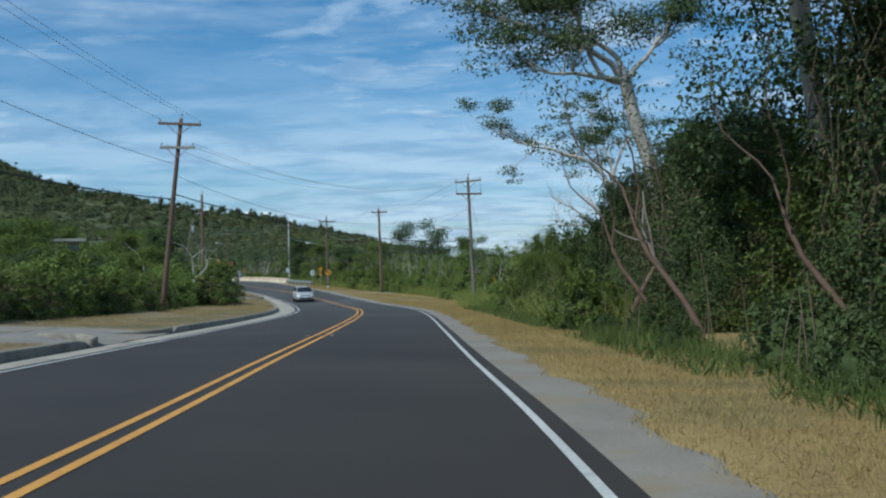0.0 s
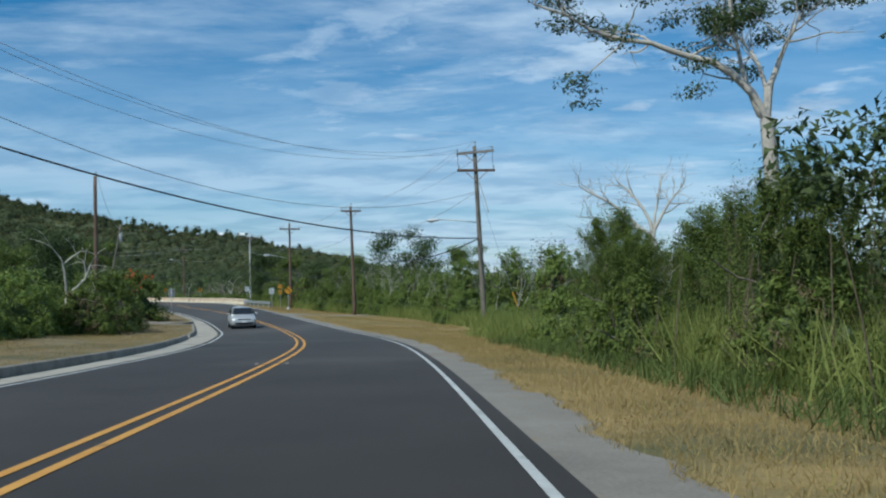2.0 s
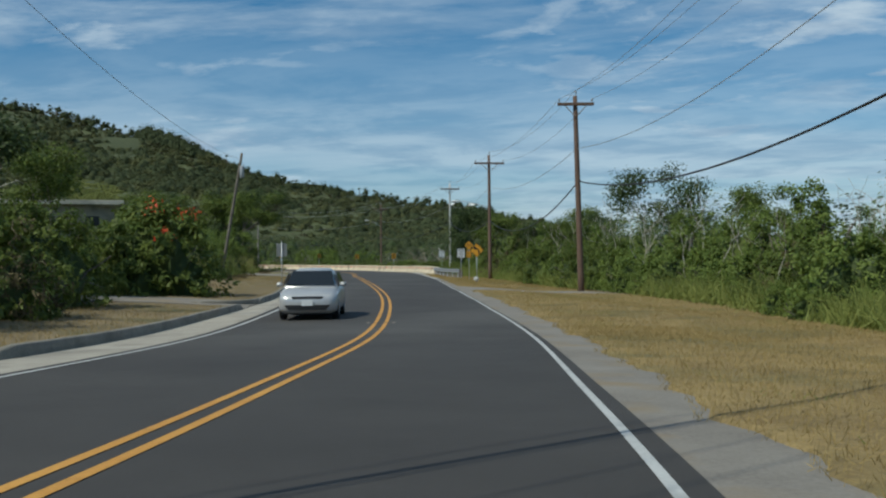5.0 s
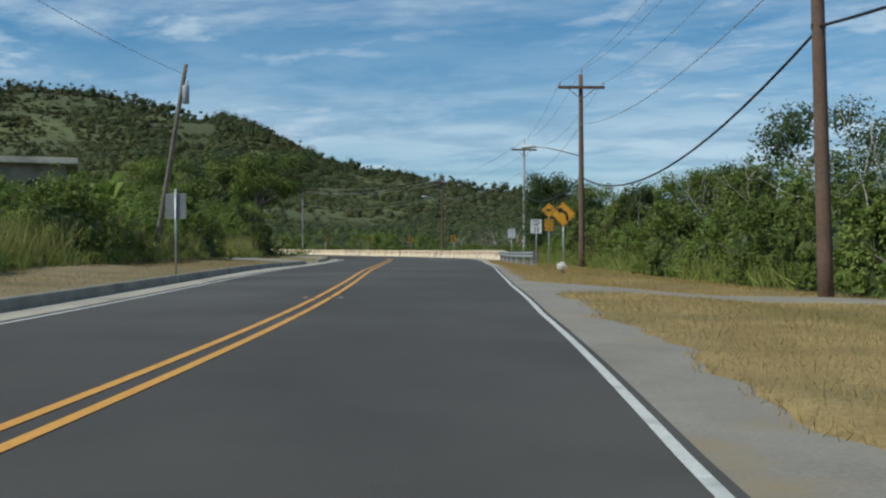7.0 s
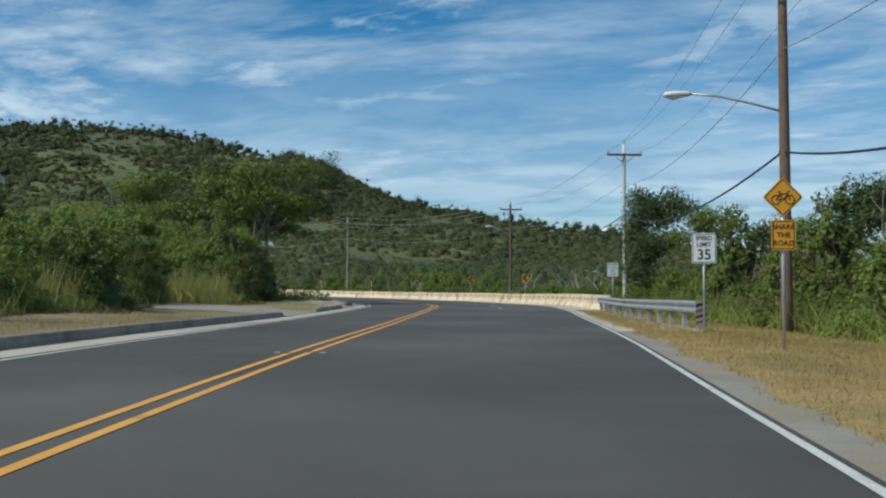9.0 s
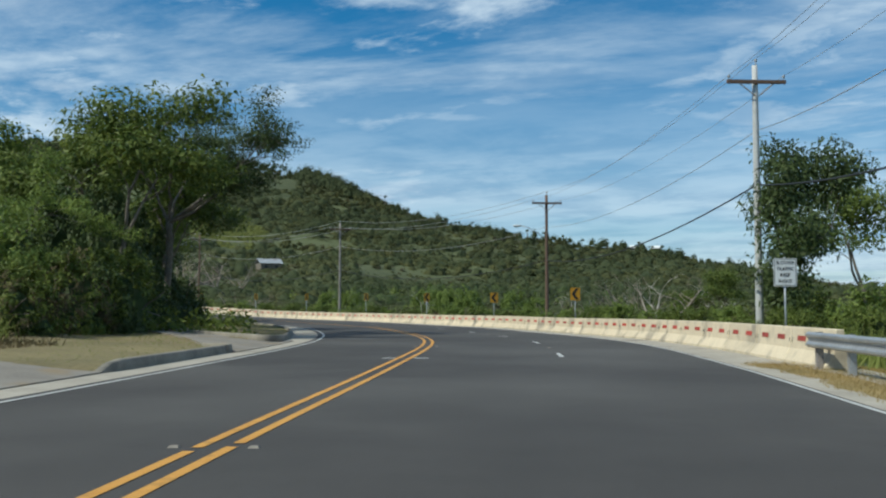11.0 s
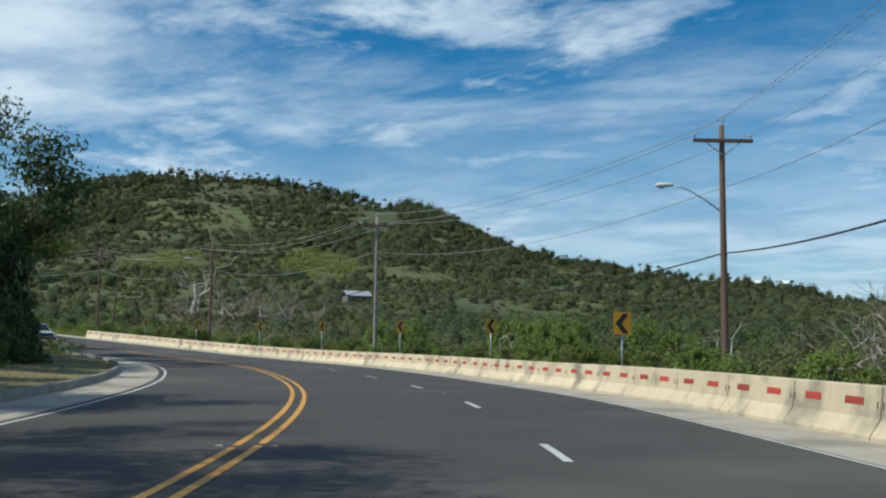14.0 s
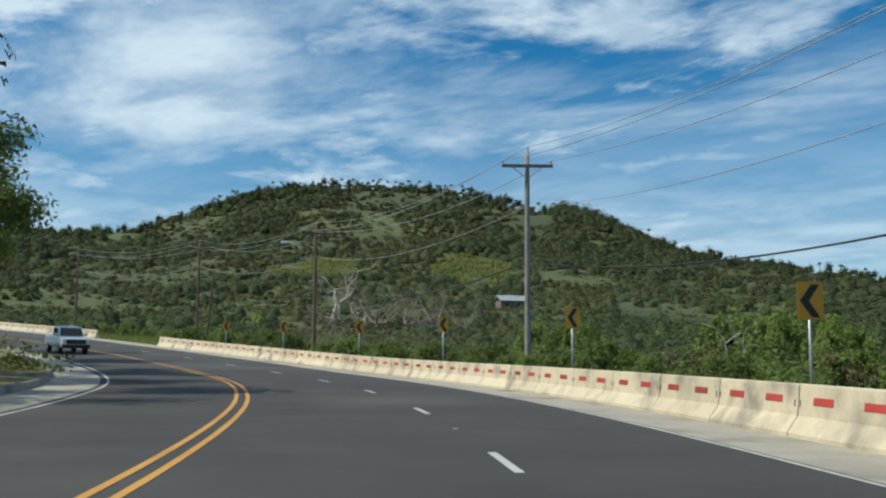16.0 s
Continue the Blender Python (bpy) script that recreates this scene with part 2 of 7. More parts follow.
M_MEADOW = material("meadow_grass", (0.115, 0.135, 0.034), (0.205, 0.215, 0.062), 0.85, 0.02, 0.3, 0, per_island=0.3, translucent=0.2)
M_SILVER = material("silver_paint", (0.50, 0.50, 0.50), (0.58, 0.58, 0.57), 0.3, 2, 60, 0, metal=0.35)
M_WHITEPAINT = material("white_car_paint", (0.68, 0.68, 0.67), (0.76, 0.76, 0.75), 0.3, 2, 60, 0)
M_TYRE = material("tyre_rubber", (0.012, 0.012, 0.012), (0.025, 0.025, 0.025), 0.85, 4, 40, 0.2)
M_TRIM = material("dark_trim", (0.012, 0.012, 0.013), (0.022, 0.022, 0.023), 0.45, 4, 40, 0)
M_RIM = material("wheel_rim", (0.35, 0.36, 0.37), (0.5, 0.5, 0.51), 0.35, 4, 40, 0, metal=0.8)
M_GLASS = material("car_glass", (0.008, 0.010, 0.011), (0.014, 0.016, 0.017), 0.06, 2, 20, 0)
M_HEADLAMP = material("headlamp_lens", (0.60, 0.62, 0.64), (0.72, 0.74, 0.76), 0.12, 2, 20, 0)
M_PLASTER = material("weathered_plaster", (0.48, 0.43, 0.34), (0.66, 0.60, 0.48), 0.9, 0.6, 8, 0.2, stains=((0.22, 0.20, 0.17), 0.5, 0.5, 0.75))
M_TANWALL = material("tan_plaster", (0.25, 0.21, 0.155), (0.38, 0.33, 0.25), 0.9, 0.6, 8, 0.2, stains=((0.16, 0.14, 0.11), 0.5, 0.5, 0.75))
M_ROOF = material("roof_sheet", (0.26, 0.28, 0.30), (0.42, 0.44, 0.46), 0.5, 0.8, 10, 0.1, stains=((0.20, 0.14, 0.10), 0.7, 0.55, 0.75))
M_BRIGHTWALL = material("white_wall", (0.70, 0.70, 0.68), (0.80, 0.80, 0.78), 0.8, 0.6, 8, 0.1)


# ---- mesh tools ----
class Mesh:
    """Collects vertices and faces for one mesh."""

    def __init__(self):
        self.v, self.f = [], []

    def add(self, verts, faces):
        k = len(self.v)
        self.v += [tuple(p) for p in verts]
        self.f += [tuple(k + i for i in f) for f in faces]
        return self

    def box(self, size, at=(0, 0, 0), m=None, bevel=0.0):
        x, y, z = (s / 2 for s in size)
        b = min(bevel, x * 0.9, y * 0.9, z * 0.9)
        if b <= 0:
            vs = [(i * x, j * y, k * z) for i in (-1, 1) for j in (-1, 1) for k in (-1, 1)]
            fs = [(0, 1, 3, 2), (4, 6, 7, 5), (0, 4, 5, 1), (2, 3, 7, 6), (0, 2, 6, 4), (1, 5, 7, 3)]
        else:
            bm = bmesh.new()
            bmesh.ops.create_cube(bm, size=1.0, matrix=Matrix.Diagonal((2 * x, 2 * y, 2 * z, 1)))
            bmesh.ops.bevel(bm, geom=list(bm.edges), offset=b, segments=2, affect="EDGES")
            bm.verts.index_update()
            vs, fs = [v.co[:] for v in bm.verts], [[v.index for v in f.verts] for f in bm.faces]
            bm.free()
        pts = [Vector(p) for p in vs]
        if m is not None:
            pts = [m @ p for p in pts]
        return self.add([p + Vector(at) for p in pts], fs)

    def tube(self, points, radii, n=8, cap=True):
        pts = [Vector(p) for p in points]
        if isinstance(radii, (int, float)):
            radii = [radii] * len(pts)
        rings = []
        side = None
        for i, p in enumerate(pts):
            d = (pts[min(i + 1, len(pts) - 1)] - pts[max(i - 1, 0)]).normalized()
            if side is None:
                side = d.cross(Vector((0, 0, 1)) if abs(d.z) < 0.9 else Vector((1, 0, 0))).normalized()
            side = (side - d * side.dot(d)).normalized()
            other = d.cross(side)
            rings.append([p + (side * math.cos(a) + other * math.sin(a)) * radii[i] for a in [2 * math.pi * j / n for j in range(n)]])
        vs = [q for r in rings for q in r]
        fs = [(i * n + j, i * n + (j + 1) % n, (i + 1) * n + (j + 1) % n, (i + 1) * n + j) for i in range(len(pts) - 1) for j in range(n)]
        if cap:
            fs += [tuple(reversed(range(n))), tuple(range((len(pts) - 1) * n, len(pts) * n))]
        return self.add(vs, fs)

    def loft(self, rings, cap=True):
        n = len(rings[0])
        vs = [q for r in rings for q in r]
        fs = [(i * n + j, i * n + (j + 1) % n, (i + 1) * n + (j + 1) % n, (i + 1) * n + j) for i in range(len(rings) - 1) for j in range(n)]
        if cap:
            fs += [tuple(reversed(range(n))), tuple(range((len(rings) - 1) * n, len(rings) * n))]
        return self.add(vs, fs)

    def plate(self, outline, thick, m=None):
        """A flat outline in x and z, extruded along y."""
        n = len(outline)
        vs = [Vector((x, -thick / 2, z)) for x, z in outline] + [Vector((x, thick / 2, z)) for x, z in outline]
        if m is not None:
            vs = [m @ p for p in vs]
        return self.add(vs, [tuple(range(n)), tuple(reversed(range(n, 2 * n)))] + [(i, n + i, n + (i + 1) % n, (i + 1) % n) for i in range(n)])

    def data(self, name, mat, smooth=False):
        me = bpy.data.meshes.new(name)
        me.from_pydata(self.v, [], self.f)
        me.materials.append(mat)
        if smooth:
            me.shade_smooth()
        me.update()
        return me


def fix_normals(me):
    bm = bmesh.new()
    bm.from_mesh(me)
    bmesh.ops.recalc_face_normals(bm, faces=list(bm.faces))
    bm.to_mesh(me)
    bm.free()
    return me


def part(name, mesh, mat, parent=None, label="", smooth=False, m=None):
    me = mesh if isinstance(mesh, bpy.types.Mesh) else fix_normals(mesh.data(name, mat, smooth))
    ob = new(name, me)
    if parent is not None:
        ob.parent = parent
    if m is not None:
        ob.matrix_basis = m
    return tagged(ob, label)


def thing(name, m, label, category, group="", kind=""):
    ob = new(name)
    ob.empty_display_size = 0.3
    ob.matrix_basis = m
    return tagged(ob, label, category, group, kind)


def structure(name, mesh, mat, label, category, smooth=False):
    me = mesh if isinstance(mesh, bpy.types.Mesh) else mesh.data(name, mat, smooth)
    return tagged(new(name, me), label, category, kind="structure")


# ---- the road's line: the middle of the double yellow line, with its height ----
KNOTS = [(-1.07, -70.00, 0.97), (-1.42, -30.00, -0.03), (-1.79, 0.00, -0.75), (-2.39, 15.00, -1.17), (-3.02, 30.00, -1.62), (-3.78, 45.00, -2.06), (-4.81, 58.00, -2.43), (-6.33, 68.99, -2.72),
         (-7.76, 76.99, -2.92), (-9.67, 86.79, -3.11), (-12.52, 97.68, -3.10), (-15.61, 107.99, -3.01), (-19.04, 118.10, -2.90), (-23.85, 131.50, -2.78), (-29.00, 146.10, -2.76), (-32.65, 156.10, -2.77),
         (-35.72, 165.09, -2.71), (-40.03, 177.07, -2.63), (-44.22, 185.99, -2.60), (-50.26, 196.52, -2.59), (-56.14, 205.11, -2.50), (-63.15, 213.62, -2.46), (-70.89, 221.71, -2.36), (-78.30, 228.40, -2.26),
         (-86.80, 234.90, -2.14), (-97.83, 241.30, -1.85), (-111.90, 247.60, -1.25), (-129.95, 253.20, -0.30), (-159.99, 259.60, 1.40), (-210.00, 265.00, 4.00), (-290.00, 265.90, 7.50)]


def spline(knots, step=1.0):
    k = [Vector(p) for p in knots]
    k = [k[0] * 2 - k[1]] + k + [k[-1] * 2 - k[-2]]
    out = []
    for a, b, c, d in zip(k, k[1:], k[2:], k[3:]):
        n = max(2, int((c - b).length / step))
        for i in range(n):
            u = i / n
            out.append(0.5 * ((2 * b) + (c - a) * u + (2 * a - 5 * b + 4 * c - d) * u * u + (3 * b - a - 3 * c + d) * u ** 3))
    return out + [k[-2]]


LINE = np.array([p[:] for p in spline(KNOTS)])
for _ in range(6):      # ease small kinks
    LINE[1:-1] = LINE[1:-1] * 0.5 + (LINE[:-2] + LINE[2:]) * 0.25
TAN = np.gradient(LINE[:, :2], axis=0)
TAN /= np.linalg.norm(TAN, axis=1)[:, None]
RIGHT = np.stack([TAN[:, 1], -TAN[:, 0]], 1)
STATION = np.concatenate([[0], np.cumsum(np.linalg.norm(np.diff(LINE[:, :2], axis=0), axis=1))])
S_AT = lambda y: float(np.interp(y, LINE[:320, 1], STATION[:320]))     # station of a y on the part that runs up in y
S_X = lambda x: float(np.interp(-x, -LINE[60:, 0], STATION[60:]))


def on_road(s, off, dz=0.0):
    """The place at a station, off metres to the right of the yellow line."""
    x, y, z = (np.interp(s, STATION, LINE[:, i]) for i in range(3))
    tx, ty = np.interp(s, STATION, TAN[:, 0]), np.interp(s, STATION, TAN[:, 1])
    k = math.hypot(tx, ty)
    return Vector((x + ty / k * off, y - tx / k * off, z + dz))


def heading(s):
    """Degrees that the road points to the left of +y."""
    return math.degrees(math.atan2(-np.interp(s, STATION, TAN[:, 0]), np.interp(s, STATION, TAN[:, 1])))


def near_road(x, y):
    """Station, offset and road height of places."""
    x, y = np.atleast_1d(np.asarray(x, float)), np.atleast_1d(np.asarray(y, float))
    best = np.full(x.shape, 1e18)
    idx = np.zeros(x.shape, int)
    for i in range(0, len(LINE), 2):
        d = (x - LINE[i, 0]) ** 2 + (y - LINE[i, 1]) ** 2
        m = d < best
        best[m], idx[m] = d[m], i
    dx, dy = x - LINE[idx, 0], y - LINE[idx, 1]
    side = dx * RIGHT[idx, 0] + dy * RIGHT[idx, 1]
    return STATION[idx], np.where(side >= 0, 1, -1) * np.sqrt(best), LINE[idx, 2]


EDGE_S = np.arange(60, 341, 10.0)
EDGE_R = [3.78, 3.71, 3.63, 3.56, 3.52, 3.52, 3.53, 3.53, 3.54, 3.55, 3.55, 3.58, 3.76, 4.20, 4.85, 5.56, 6.13, 6.73, 7.09, 7.19, 7.21, 7.22, 7.19, 7.14, 7.09, 7.10, 7.12, 7.14, 7.15]
EDGE_L = [-4.42, -4.31, -4.20, -4.06, -3.91, -3.81, -3.83, -3.92, -4.02, -4.11, -4.18, -4.23, -4.23, -4.20, -4.20]


def edge_right(s):
    """Offset of the right edge line: the second uphill lane opens on the way."""
    return float(np.interp(s, EDGE_S, EDGE_R))


def edge_left(s):
    """Offset of the left edge line, beside the concrete gutter."""
    return float(np.interp(s, EDGE_S[::2], EDGE_L))


def gutter_edge(s):
    return edge_left(s) - 0.27


KERB_S = [60, 110, 130, 150, 165, 180, 200, 215, 240, 250, 260, 283, 310, 340]
KERB_O = [-5.4, -5.15, -5.3, -5.5, -5.4, -4.9, -4.98, -5.3, -5.15, -5.2, -5.45, -6.0, -6.15, -6.3]


def kerb_off(s):
    """Offset of the kerb's face; the gutter between it and the asphalt varies in width."""
    return float(np.interp(s, KERB_S, KERB_O))


# ---- terrain ----
HILL_AT = (-45.0, 160.0)
RIDGE = [(-180, 500, 4), (-120, 450, -4), (-60, 420, -6), (-25, 330, -3), (-8, 300, 3), (0, 480, 13), (7, 600, 30), (10, 650, 41), (14, 700, 48), (18, 740, 59), (21, 780, 68),
         (24, 780, 79), (27, 840, 104), (29.6, 900, 126), (31.5, 930, 133), (35, 960, 152), (40, 1000, 166), (43, 1010, 169), (47, 990, 157), (50.6, 950, 128), (54, 890, 101),
         (60, 830, 92), (75, 800, 90), (95, 700, 65), (130, 600, 25), (180, 500, 4)]
RB, RR, RZ = (np.array(c, float) for c in zip(*RIDGE))


def fbm(x, y, scale, seed=0.0, octaves=4):
    """Smooth wavy noise from turned sines."""
    v, a = np.zeros_like(x, dtype=float), 1.0
    for i in range(octaves):
        c, s = math.cos(1.3 * i + seed), math.sin(1.3 * i + seed)
        u, w = (x * c + y * s) / scale, (-x * s + y * c) / scale
        v += a * (np.sin(u + 1.7 * np.sin(w * 0.7 + seed) + i) * np.cos(w + 1.3 * np.sin(u * 0.6 + 2 * seed)))
        a, scale = a * 0.5, scale * 0.47
    return v


def terrain(x, y):
    x, y = np.atleast_1d(np.asarray(x, float)), np.atleast_1d(np.asarray(y, float))
    s, off, zr = near_road(x, y)
    barrier = np.clip((s - S_AT(150)) / 25, 0, 1)
    right = np.interp(off, [8, 16, 40, 90], [-0.05, -0.15, -0.8, -2.0]) * (1 - barrier) + np.interp(off, [9.5, 14, 30, 60, 110], [0.0, -0.5, -1.6, -2.6, -2.4]) * barrier
    left = np.interp(-off, [7, 12, 20, 45, 100], [0.12, 0.35, 0.9, 2.6, 6.0])
    near = zr + np.where(off > 0, right, left) + 0.12 * fbm(x, y, 7.0) * np.clip((np.abs(off) - 9) / 8, 0, 1)
    dx, dy = x - HILL_AT[0], y - HILL_AT[1]
    b, r = np.degrees(np.arctan2(-dx, dy)), np.hypot(dx, dy)
    top, rad = np.interp(b, RB, RZ), np.interp(b, RB, RR)
    foot = np.minimum(120.0, rad * 0.4)
    u = np.clip((r - foot) / (rad - foot), 0, 1)
    far = -3.0 + (top + 3.0) * u ** 1.9 - np.clip(r - rad, 0, None) * 0.12
    far = np.maximum(far, -12) + fbm(x, y, 45.0, 0.6) * np.clip((r - 150) / 250, 0, 1) * np.clip(top / 60, 0.1, 1) * 3.0 * np.clip((rad - r) / 120, 0.15, 1)
    w = np.clip((np.abs(off) - 35) / 70, 0, 1)
    w = w * w * (3 - 2 * w)
    return near * (1 - w) + far * w


def ground_z(x, y):
    return float(terrain(x, y)[0])


def axis(lo, hi, step, reach):
    a = list(np.arange(lo, hi + step, step))
    while a[-1] < reach:
        a.append(a[-1] + max(step, (a[-1] - hi) * 0.14))
    while a[0] > -reach:
        a.insert(0, a[0] - max(step, (lo - a[0]) * 0.14))
    return np.array(a)


gx, gy = axis(-240, 70, 2.5, 4300), axis(-50, 400, 2.5, 4300)
GX, GY = np.meshgrid(gx, gy)
gs, goff, gzr = near_road(GX.ravel(), GY.ravel())
GZ = terrain(GX.ravel(), GY.ravel())
sink = np.clip((14.0 - np.abs(goff)) / 2.5, 0, 1)
GZ = np.where(np.abs(goff) < 14, GZ * (1 - sink) + (np.minimum(GZ, gzr) - 0.45) * sink, GZ)
gm = bpy.data.meshes.new("ground")
nx, ny = len(gx), len(gy)
ii = (np.arange(ny - 1)[:, None] * nx + np.arange(nx - 1)[None, :]).ravel()
gm.vertices.add(nx * ny)
gm.vertices.foreach_set("co", np.stack([GX.ravel(), GY.ravel(), GZ], 1).ravel())
gm.loops.add(len(ii) * 4)
gm.loops.foreach_set("vertex_index", np.stack([ii, ii + 1, ii + nx + 1, ii + nx], 1).ravel())
gm.polygons.add(len(ii))
gm.polygons.foreach_set("loop_start", np.arange(len(ii)) * 4)
gm.polygons.foreach_set("loop_total", np.full(len(ii), 4))
gm.materials.append(M_GROUND)
gm.update(calc_edges=True)
gm.shade_smooth()
structure("ground", gm, M_GROUND, "scrubby green and brown soil rising to a wooded hill", "ground")


# ---- road, gutter, verges, lines ----
def ribbon(name, s0, s1, across, mat, label, category, step=1.0, side_drop=0.0, smooth=True, kind="structure"):
    """A strip along the road; across(s) gives (offset, height above the road) pairs from left to right."""
    n = max(2, int((s1 - s0) / step) + 1)
    me = Mesh()
    rows = []
    for i in range(n):
        s = s0 + (s1 - s0) * i / (n - 1)
        prof = list(across(s))
        if side_drop:
            prof = [(prof[0][0], prof[0][1] - side_drop)] + prof + [(prof[-1][0], prof[-1][1] - side_drop)]
        rows.append([on_road(s, o, h) for o, h in prof])
    k = len(rows[0])
    me.add([p for r in rows for p in r], [(i * k + j, i * k + j + 1, (i + 1) * k + j + 1, (i + 1) * k + j) for i in range(n - 1) for j in range(k - 1)])
    return tagged(new(name, me.data(name, mat, smooth)), label, category, kind=kind)


S0, S1 = 5.0, float(STATION[-1]) - 8
def lip(s):
    """Width of the asphalt outside the edge line."""
    return float(np.interp(s, [140, 170], [0.24, 0.11]))


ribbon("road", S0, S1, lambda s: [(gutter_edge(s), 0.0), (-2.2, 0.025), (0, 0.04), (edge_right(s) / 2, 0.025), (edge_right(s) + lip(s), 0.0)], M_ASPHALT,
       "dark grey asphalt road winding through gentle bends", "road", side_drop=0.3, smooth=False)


def crown(o, s):
    r = edge_right(s)
    return float(np.interp(o, [gutter_edge(s), -2.2, 0, r / 2, r + lip(s)], [0, 0.025, 0.04, 0.025, 0.0])) + 0.006


def stripe(name, off, width, s0, s1, mat, label):
    return ribbon(name, s0, s1, lambda s: [(off(s) - width / 2, crown(off(s) - width / 2, s)), (off(s) + width / 2, crown(off(s) + width / 2, s))], mat, label, "road marking")


S_EDGE = S1
for i in range(21):     # the double line is painted in runs with a short break for each marker
    a, z = S0 + i * 22.4, min(S1, S0 + (i + 1) * 22.4 - 0.22)
    for o in (-0.14, 0.14):
        stripe("yellow_line", lambda s: o, 0.102, a + o, z + o, M_YELLOW, "worn solid yellow centre line on asphalt")
stripe("edge_line", edge_right, 0.082, S0, S1, M_WHITE, "solid white edge line beside the shoulder")
stripe("edge_line", edge_left, 0.10, S0, S1, M_WHITE, "solid white edge line beside the concrete gutter")
s = S_AT(170.0)
while s < S_X(-150):
    a = s
    stripe("lane_dash", lambda q: 3.75, 0.115, a, a + 2.0, M_WHITE, "short white dash between the uphill lanes")
    s += 9.1

for o, w in ((-0.37, 0.30), (0.40, 0.34)):      # a white bar painted across the centre line
    stripe("cross_bar", lambda s: o, w, 243.8, 244.1, M_WHITE, "short worn white bar across the centre line")

gutter = ribbon("gutter", S0, S1, lambda s: [(kerb_off(s), 0.0), (gutter_edge(s), 0.0)], M_CONCRETE, "pale concrete gutter strip along the kerb", "gutter", side_drop=0.3, smooth=False)
wob = lambda s, k: 0.12 * math.sin(s * 0.9 + k) + 0.10 * math.sin(s * 2.3 + 2 * k) + 0.07 * math.sin(s * 5.1 + k)
ribbon("shoulder", S0, S_AT(143), lambda s: [(edge_right(s) + lip(s) - 0.02, -0.004), (edge_right(s) + 1.5, -0.03)], M_SHOULDER, "worn grey concrete shoulder with a ragged edge", "shoulder", step=0.5, side_drop=0.2, smooth=False)
ribbon("shoulder", S_AT(143), S1, lambda s: [(edge_right(s) + lip(s) - 0.02, -0.004), (edge_right(s) + 2.4, -0.01)], M_CONCRETE, "pale concrete strip under the barrier", "shoulder", side_drop=0.2, smooth=False)


def verge_start(s):
    """Offset at which grass begins to cover the shoulder."""
    return edge_right(s) + float(np.interp(s, [178, 196], [0.98, 0.55])) + wob(s, 0.4) * 0.8


def verge_height(s, off):
    """Height of the right verge over the road."""
    f = edge_right(s) + 1.6
    i = np.clip((off - f) / (15.0 - f) * 12, 0, 12)
    return float(-0.01 + 0.05 * np.sin(s * 0.21 + i) * min(1, i / 4) - np.interp(s, [170, 195], [0.01, 0.035]) * i)


def verge_right(s):
    e = verge_start(s)
    f = edge_right(s) + 1.6
    return [(e, -0.035), (e + 0.12, 0.004)] + [(f + (15.0 - f) * i / 12, verge_height(s, f + (15.0 - f) * i / 12)) for i in range(13)]


ribbon("verge", S0, S_AT(168), verge_right, M_VERGE, "mown dry straw-coloured grass verge beside the road", "verge", step=0.35)
ribbon("verge", S_AT(168), S1, lambda s: [(9.3 + i * 0.7, -0.10 - 0.05 * i) for i in range(9)], M_GROUND, "rough green ground behind the barrier", "verge", step=2)
DRIVES = ((91.2, 99.8), (171.7, 175.2), (231.8, 238.8), (248.5, 256.5), (328.8, 332.6))      # the verge dips where a drive meets the road


def verge_left(s):
    dip = 1.0 if any(a < s < b for a, b in DRIVES) else 0.0
    return [(kerb_off(s) - 0.14 - 9.6 * (1 - i / 8), 0.12 + 0.045 * (8 - i) + 0.05 * math.sin(s * 0.3 + i) * (1 if i < 6 else 0) - dip * max(0.0, 0.14 - 0.06 * (8 - i))) for i in range(9)]


ribbon("verge", S0, 226, verge_left, M_DIRT, "dry brown dirt and grass verge behind the kerb", "verge", step=0.6)
ribbon("verge", 226, S1, verge_left, M_LAWN, "thin green lawn with dry patches behind the kerb", "verge", step=0.6)


def kerb(s0, s1):
    """A kerb with a rounded top; its ends slope down."""
    def prof(s):
        h = 0.22 * min(1.0, (s - s0) / 0.8 + 0.15, (s1 - s) / 0.8 + 0.15)
        k = kerb_off(s)
        return [(k - 0.17, -0.1), (k - 0.165, h - 0.01), (k - 0.14, h), (k - 0.03, h), (k + 0.005, h - 0.035), (k + 0.03, -0.05)]
    return ribbon("kerb", s0, s1, prof, M_KERB, "weathered grey concrete kerb with a rounded edge", "kerb", step=0.5)


for s0, s1 in ((10, 91.5), (99.5, 149.3), (150.8, 171.5), (175.2, 232.0), (238.8, 248.2), (258.0, 329.0), (332.5, 430.0)):
    kerb(s0, s1)
# kerb returns that bend into the side entrances
for s0, turn in ((99.5, -1), (91.5, 1), (175.2, -1), (332.5, -1)):
    me = Mesh()
    rows = []
    for i in range(9):
        a = math.radians(i * 10)
        r = 2.6
        p = on_road(s0 + turn * r * math.sin(a) * 0.0 - 0.0, kerb_off(s0) - 0.085 - r * (1 - math.cos(a)))
        d = heading(s0)
        fwd = Vector((-math.sin(radians(d)), math.cos(radians(d)), 0)) * turn
        rows.append(p + fwd * (r * math.sin(a)))
    dirs = [(rows[min(i + 1, 8)] - rows[max(i - 1, 0)]).normalized() for i in range(9)]
    rings = []
    for p, q in zip(rows, dirs):
        n = Vector((q.y, -q.x, 0))
        rings.append([p + n * u + Vector((0, 0, h)) for u, h in ((-0.085, -0.15), (-0.085, 0.20), (-0.06, 0.22), (0.06, 0.22), (0.085, 0.19), (0.10, -0.15))])
    me.loft(rings)
    fix_me = me.data("kerb", M_KERB, True)
    structure("kerb", fix_normals(fix_me), M_KERB, "curved concrete kerb return at a side entrance", "kerb")


